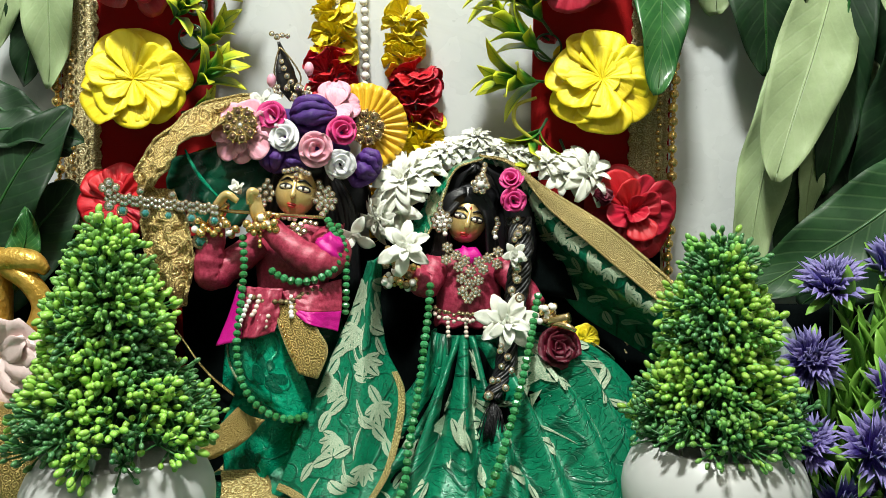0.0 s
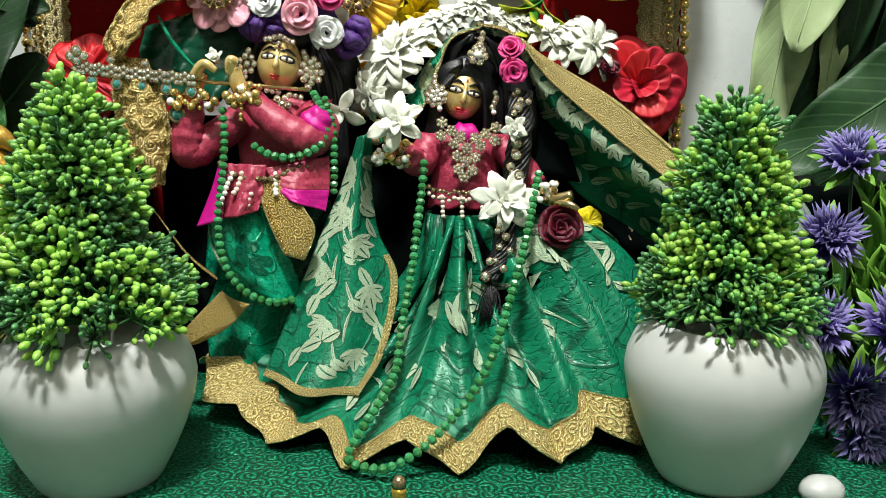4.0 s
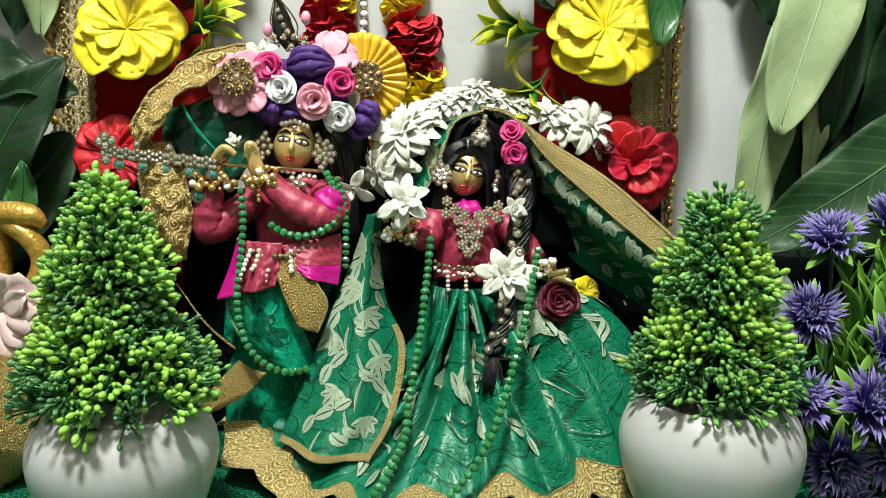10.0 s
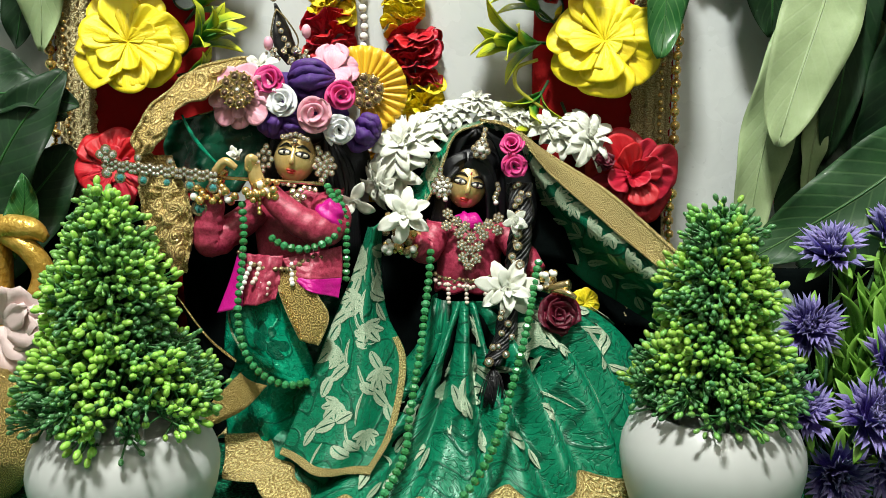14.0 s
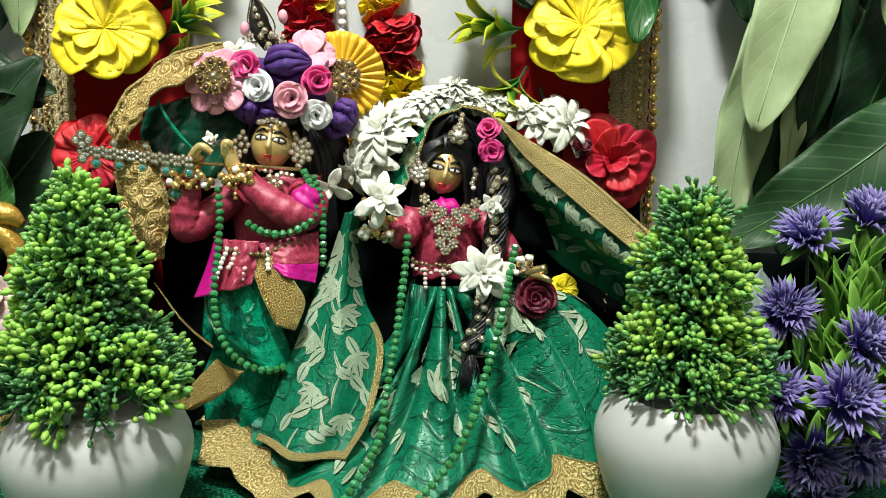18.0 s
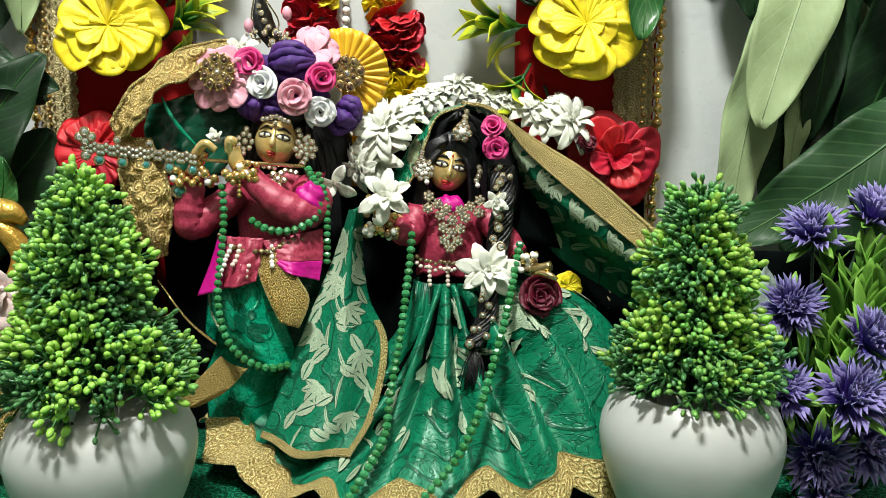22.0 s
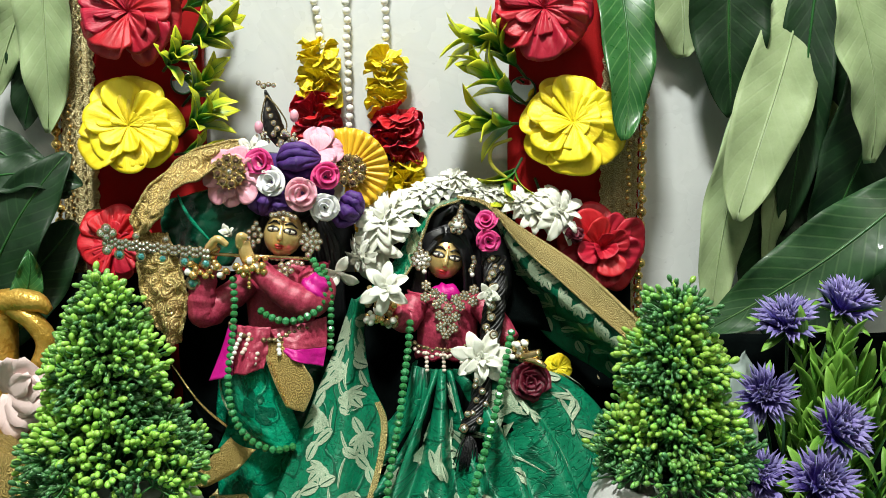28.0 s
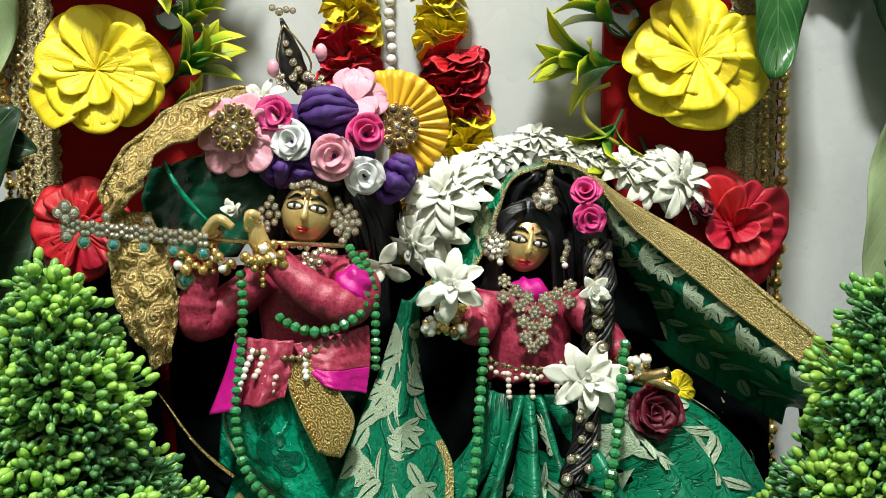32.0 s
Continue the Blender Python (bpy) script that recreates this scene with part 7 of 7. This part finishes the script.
# turban of cloth and ribbon flowers
turban = thing("flower_turban", (-0.098, 0.080, 0.262), "purple chiffon turban under ribbon roses on the head", "turban")
UO = Vector((-0.098, 0.080, 0.262))
wr = lambda f, p: (lambda x, y, z: 1 + 0.10 * math.sin(f * x + 3 * z + p) * math.cos(0.7 * f * z + 2 * y + p) + 0.05 * math.sin(2.1 * f * z + p))
for name, c, r, key, f, p in (("base", (-0.098, 0.088, 0.261), (0.033, 0.014, 0.022), "purple", 5, 0.2),):
    Geo().ball(Vector(c) - UO, r, 36, 24, warp=wr(f, p)).build(name, M[key], turban)
for at, nrm, size, key, label, sp in (
        ((-0.1145, 0.0660, 0.2720), (-0.2, -1, 0.2), 0.0098, "deep_pink", "deep pink ribbon rose on the turban", 0.2), ((-0.1070, 0.0630, 0.2590), (-0.1, -1, 0.1), 0.0100, "white_satin", "white ribbon rose on the turban", 1.2),
        ((-0.0862, 0.0620, 0.2520), (0.0, -1, 0.0), 0.0112, "rose_pink", "pale pink ribbon rose on the turban", 2.2), ((-0.0705, 0.0670, 0.2630), (0.3, -1, 0.1), 0.0098, "deep_pink", "deep pink ribbon rose beside the yellow fan", 3.0),
        ((-0.0715, 0.0680, 0.2420), (0.2, -1, -0.1), 0.0102, "white_satin", "white ribbon rose low on the turban", 4.0)):
    rosette(at, nrm, size, key, label, sp, int(sp * 10))
for at, rad, tilt, f in (((-0.0899, 0.0700, 0.2739), (0.0150, 0.0100, 0.0108), 0.5, 5.0), ((-0.1140, 0.0680, 0.2462), (0.0100, 0.0080, 0.0090), -0.7, 6.0), ((-0.1020, 0.0680, 0.2440), (0.0085, 0.0070, 0.0070), 0.9, 6.0), ((-0.0560, 0.0800, 0.2400), (0.0088, 0.0075, 0.0120), 1.2, 5.5)):
    knot = thing("chiffon_knot", at, "dark purple chiffon wrap knotted on the turban", "ribbon flower", "chiffon knots")
    turn = Matrix.Rotation(tilt - 0.6, 3, "Y")
    Geo().ball((0, 0.001, 0), tuple(0.86 * q for q in rad), 24, 16).build("wrap", M["purple"], knot)
    for k in range(5):
        z = (k - 2 + 0.3 * math.sin(k * 2.7 + f)) * 0.42 * rad[2]
        out = math.sqrt(max(0.1, 1 - (z / rad[2]) ** 2))
        bow = [turn @ Vector(q) for q in ((-rad[0], 0.002, 0.25 * z), (-0.55 * rad[0], -0.62 * rad[1] * out, 0.85 * z + 0.0006 * math.sin(k * 2)), (0, -0.92 * rad[1] * out, 1.1 * z), (0.55 * rad[0], -0.62 * rad[1] * out, 0.8 * z + 0.0008 * math.cos(k * 3)), (rad[0], 0.002, 0.2 * z))]
        Geo().tube(bow, [0.0010, 0.30 * rad[2], (0.26 + 0.08 * (k % 3)) * rad[2], 0.26 * rad[2], 0.0010], 14, 22, crease=0.20).build("fold", M["purple"], knot)
flower("ribbon_bow", (-0.0770, 0.0800, 0.2800), (0.1, -1, 0.5), 0.0180, "satin", "rose_pink", [(4, 1.0, 2, 0.0), (3, 0.75, 14, 0.08)], "pale pink satin petals at the top of the turban", "ribbon flower", 0.2, None, "satin flowers", 4)
jasmine((-0.1240, 0.0780, 0.2810), (-0.3, -1, 0.6), 0.0125, "small white cloth flower on top of the turban", 0.4, 9)
jasmine((-0.1340, 0.0540, 0.2225), (-0.2, -0.9, 0.6), 0.0110, "white cloth bud above the flute hand", 0.4, 10, ((4, 1.0, 60, 0.0), (3, 0.9, 76, 0.02)))


def fan(at, normal, r0, r1, a0, a1, pleats, key, label, spin=0.0):
    """A rosette of pleated ribbon."""
    top = thing("pleated_fan", at, label, "ribbon fan", "pleated fans", m=face_to(at, normal, spin))

    def pl(u, v):
        a = a0 + (a1 - a0) * u
        r = r0 + (r1 - r0) * v
        saw = 2 * abs((u * pleats) % 1.0 - 0.5)
        return (r * math.cos(a), r * math.sin(a), 0.0042 * saw * (0.35 + 0.65 * v))

    Geo().sheet(pl, pleats * 4, 5, 0.0004).build("ribbon", M[key], top)
    return top


fan((-0.0585, 0.0900, 0.2672), (0.1, -1, 0.1), 0.006, 0.0300, -1.7, 2.5, 19, "yellow_fan", "golden yellow pleated ribbon fan behind a brooch")
flower("ribbon_bow", (-0.1350, 0.0690, 0.2625), (-0.2, -1, 0.1), 0.0225, "lobe", "rose_pink", [(7, 1.0, 4, 0.0), (5, 0.7, 14, 0.06)], "pale pink satin petals under a brooch", "ribbon flower", 0.3, None, "satin flowers", 14)
for at, nrm, key in (((-0.1355, 0.0600, 0.2665), (-0.2, -1, 0.1), "amber"), ((-0.0555, 0.0820, 0.2670), (0.1, -1, 0.05), "amber")):
    pin = jewel("round_brooch", at, nrm, 0.2, [*ring_stones(8, 0.0088, 0.0024, key), *ring_stones(6, 0.0046, 0.0016, key, turn=0.4), (0, 0, 0.0020, "crystal"), *ring_stones(16, 0.0118, 0.0009, "gold_bead", turn=0.2), *ring_stones(12, 0.0068, 0.0008, "gold_bead", turn=0.1)], "antique gold flower brooch with amber stones on the turban", "brooch", "brass")
    Geo().lathe([(0.0100, -0.0012), (0.0114, -0.0006), (0.0100, -0.0001), (0.004, 0.0003)], 16).build("plate", M["gold_dark"], pin, "dark antique gold plate")


pea = thing("crest_brooch", (-0.108, 0.082, 0.295), "dark enamel crest brooch with crystals on top of the turban", "brooch")
PO = Vector((-0.108, 0.082, 0.295))
Geo().tube([Vector(p) - PO for p in ((-0.1030, 0.084, 0.2860), (-0.1090, 0.083, 0.2960), (-0.1110, 0.083, 0.3050), (-0.1125, 0.083, 0.3150), (-0.1150, 0.083, 0.3230))], [0.0060, 0.0080, 0.0070, 0.0030, 0.0010], 14, 16, flat=0.45).build("body", M["paint_black"], pea)
for s in (-1, 1):
    Geo().tube([Vector(p) - PO for p in ((-0.1040, 0.080, 0.2880), (-0.1080 + s * 0.0085, 0.080, 0.2990), (-0.1110 + s * 0.0050, 0.080, 0.3110), (-0.1135, 0.080, 0.3190))], 0.0006, 6, 14).build("wire", M["silver"], pea)
for x, z, r, k in ((-0.1085, 0.3000, 0.0016, "crystal"), (-0.1105, 0.3050, 0.0015, "crystal"), (-0.1120, 0.3095, 0.0013, "crystal"), (-0.1060, 0.2960, 0.0017, "crystal"), (-0.1150, 0.3255, 0.0017, "crystal"), (-0.1115, 0.3265, 0.0014, "crystal"), (-0.1185, 0.3275, 0.0014, "crystal"), (-0.1080, 0.3260, 0.0013, "crystal")):
    m = face_to(Vector((x, 0.0785, z)) - PO, (0, -1, 0.1), 0, r)
    part("stone", GEM[k], part("setting", CUP["silver"], pea, m))
rnd = random.Random(5)
for i in range(26):
    m = face_to(Vector((rnd.uniform(-0.1170, -0.0930), rnd.uniform(0.076, 0.080), rnd.uniform(0.2845, 0.2940))) - PO, (rnd.uniform(-0.3, 0.3), -1, 0.3), 0, rnd.uniform(0.0011, 0.0018))
    part("stone", GEM["crystal"], part("setting", CUP["silver"], pea, m))
for x, z in ((-0.0940, 0.3050), (-0.1190, 0.2970)):
    Geo().ball(Vector((x, 0.079, z)) - PO, (0.0032, 0.0032, 0.0046), 10, 7).build("bud", M["rose_pink"], pea, "tiny pink cloth bud")


# ---- small things ----
peg = thing("small_peg", (-0.0175, -0.0900, TABLE_Z - 0.0015), "small rounded peg with a silvery tip standing on the cloth", "peg")
Geo().lathe([(0.0034, 0.0), (0.0036, 0.002), (0.0034, 0.008), (0.0036, 0.011), (0.0034, 0.0125)], 20).build("shaft", M["resin_gold"], peg)
Geo().lathe([(0.0034, 0.0127), (0.0034, 0.0150), (0.0027, 0.0172), (0.0012, 0.0184)], 20).build("tip", M["silver"], peg)

orn = thing("gold_ornament", (-0.275, 0.05, 0.011), "gold painted resin scroll ornament with a pink ribbon-like band", "ornament")
OO = Vector((-0.275, 0.05, 0.011))
T = lambda pts: [Vector(p) - OO for p in pts]
Geo().tube(T([(-0.3000, 0.055, 0.012), (-0.3020, 0.055, 0.06), (-0.2980, 0.052, 0.12), (-0.2920, 0.050, 0.172)]), [0.020, 0.017, 0.013, 0.010], 16, 20).build("column", M["resin_gold"], orn)
Geo().tube(T([(-0.3050, 0.048, 0.1720), (-0.2850, 0.046, 0.1780), (-0.2660, 0.045, 0.1775), (-0.2570, 0.046, 0.1710)]), [0.010, 0.009, 0.0075, 0.003], 14, 18).build("top_scroll", M["resin_gold"], orn)
Geo().tube(T([(-0.2840, 0.046, 0.1750), (-0.2690, 0.045, 0.1650), (-0.2600, 0.045, 0.1500), (-0.2650, 0.045, 0.1340), (-0.2760, 0.046, 0.1240), (-0.2850, 0.047, 0.1100)]), [0.007, 0.007, 0.0072, 0.007, 0.007, 0.008], 14, 30).build("side_scroll", M["resin_gold"], orn)
Geo().tube(T([(-0.2760, 0.046, 0.1240), (-0.2640, 0.045, 0.1080), (-0.2620, 0.045, 0.0920), (-0.2740, 0.046, 0.0780), (-0.2860, 0.048, 0.0600)]), [0.006, 0.0065, 0.007, 0.007, 0.009], 14, 30).build("side_scroll", M["resin_gold"], orn)
Geo().lathe([(0.034, 0.0), (0.035, 0.004), (0.030, 0.010), (0.024, 0.016)], 28, (-0.022, 0.004, 0.0)).build("foot", M["resin_gold"], orn)
for k in range(7):
    m = Matrix.Translation(Vector((-0.2800, 0.030, 0.1180)) - OO) @ Matrix.Rotation(radians(-62 + 20 * k), 4, "Y") @ Matrix.Rotation(radians(80 + 6 * (k % 2)), 4, "X") @ Matrix.Scale(0.023 + 0.003 * (k % 3), 4)
    part("pink_petal", petal("rose", "resin_pink")[k % 3], orn, m, "pale pink painted petal")
Geo().tube(T([(-0.3010, 0.044, 0.1780), (-0.3000, 0.042, 0.1960), (-0.2960, 0.042, 0.2080), (-0.3010, 0.042, 0.2160)]), [0.009, 0.010, 0.007, 0.002], 12, 14).build("pink_finial", M["resin_pink"], orn, "pink finial on top")

bundle = thing("gold_cloth_bundle", (-0.288, 0.010, 0.011), "crumpled gold tissue cloth bundle beside the pot", "cloth")
Geo().ball((0, 0, 0.042), (0.036, 0.030, 0.044), 48, 32, warp=lambda x, y, z: 1 + 0.09 * noise.noise((x * 2.4, y * 2.4, z * 2.4)) + 0.05 * noise.noise((x * 7, y * 7, z * 7)) + 0.025 * noise.noise((x * 16, y * 16, z * 16))).build("cloth", M["gold_dark"], bundle)

beads = even_line([(-0.262, -0.050, 0.0145), (-0.246, -0.068, 0.0145), (-0.228, -0.086, 0.0145), (-0.222, -0.102, 0.0145)], 0.0062)
chain = thing("metal_bead_chain", beads[0], "dark metal bead chain lying on the cloth behind the pot", "bead chain")
for p in beads:
    part("bead", ROUND["silver"], chain, Matrix.Translation(p - beads[0]) @ Matrix.Scale(0.0030, 4))

pebble = Geo().ball((0, 0, 0), (0.0110, 0.0090, 0.0075), 18, 12, warp=lambda x, y, z: 1 + 0.08 * noise.noise((x * 2, y * 2, z * 2)))
tagged(pebble.build("white_pebble", M["pot"]), "smooth white pebble on the dark cloth by the flowers", "pebble").location = (0.1880, -0.0760, 0.0185)

wrap = between([(0.176, 0.034, 0.140), (0.178, 0.024, 0.122), (0.174, 0.020, 0.014)], [(0.216, 0.044, 0.148), (0.222, 0.034, 0.122), (0.224, 0.030, 0.014)], 0.012, 0.007, 2.3, 3)
M["film"] = Nodes("thin_clear_plastic").done((0.55, 0.66, 0.62), 0.18, 0.0, None, Transmission_Weight=0.55, IOR=1.3)
tagged(Geo().sheet(wrap, 30, 24, 0.0004).build("plastic_wrap", M["film"]), "crumpled clear plastic wrap standing between the pot and the flowers", "plastic wrap")
# two more near-black sheets stand in for shade at the sides
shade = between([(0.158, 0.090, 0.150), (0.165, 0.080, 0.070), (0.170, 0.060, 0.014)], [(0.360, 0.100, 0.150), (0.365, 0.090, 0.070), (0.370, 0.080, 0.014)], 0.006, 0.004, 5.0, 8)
tagged(Geo().sheet(shade, 60, 24, 0.001, su=0.2, sv=0.15).build("backing_cloth", M["lining"]), "nearly black sheet added for the shade behind the violet flowers", "cloth")
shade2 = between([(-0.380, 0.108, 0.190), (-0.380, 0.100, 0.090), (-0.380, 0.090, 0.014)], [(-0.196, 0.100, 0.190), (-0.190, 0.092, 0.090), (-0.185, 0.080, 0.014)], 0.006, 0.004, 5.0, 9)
tagged(Geo().sheet(shade2, 60, 24, 0.001, su=0.2, sv=0.15).build("backing_cloth", M["lining"]), "nearly black sheet added for the shade behind the gold ornament", "cloth")

satin_flower("satin_tuft", (0.0945, 0.086, 0.1240), (0.2, -1, 0.2), 0.0120, "yellow", "yellow satin tuft showing behind the lower hand", 0.4, 31)
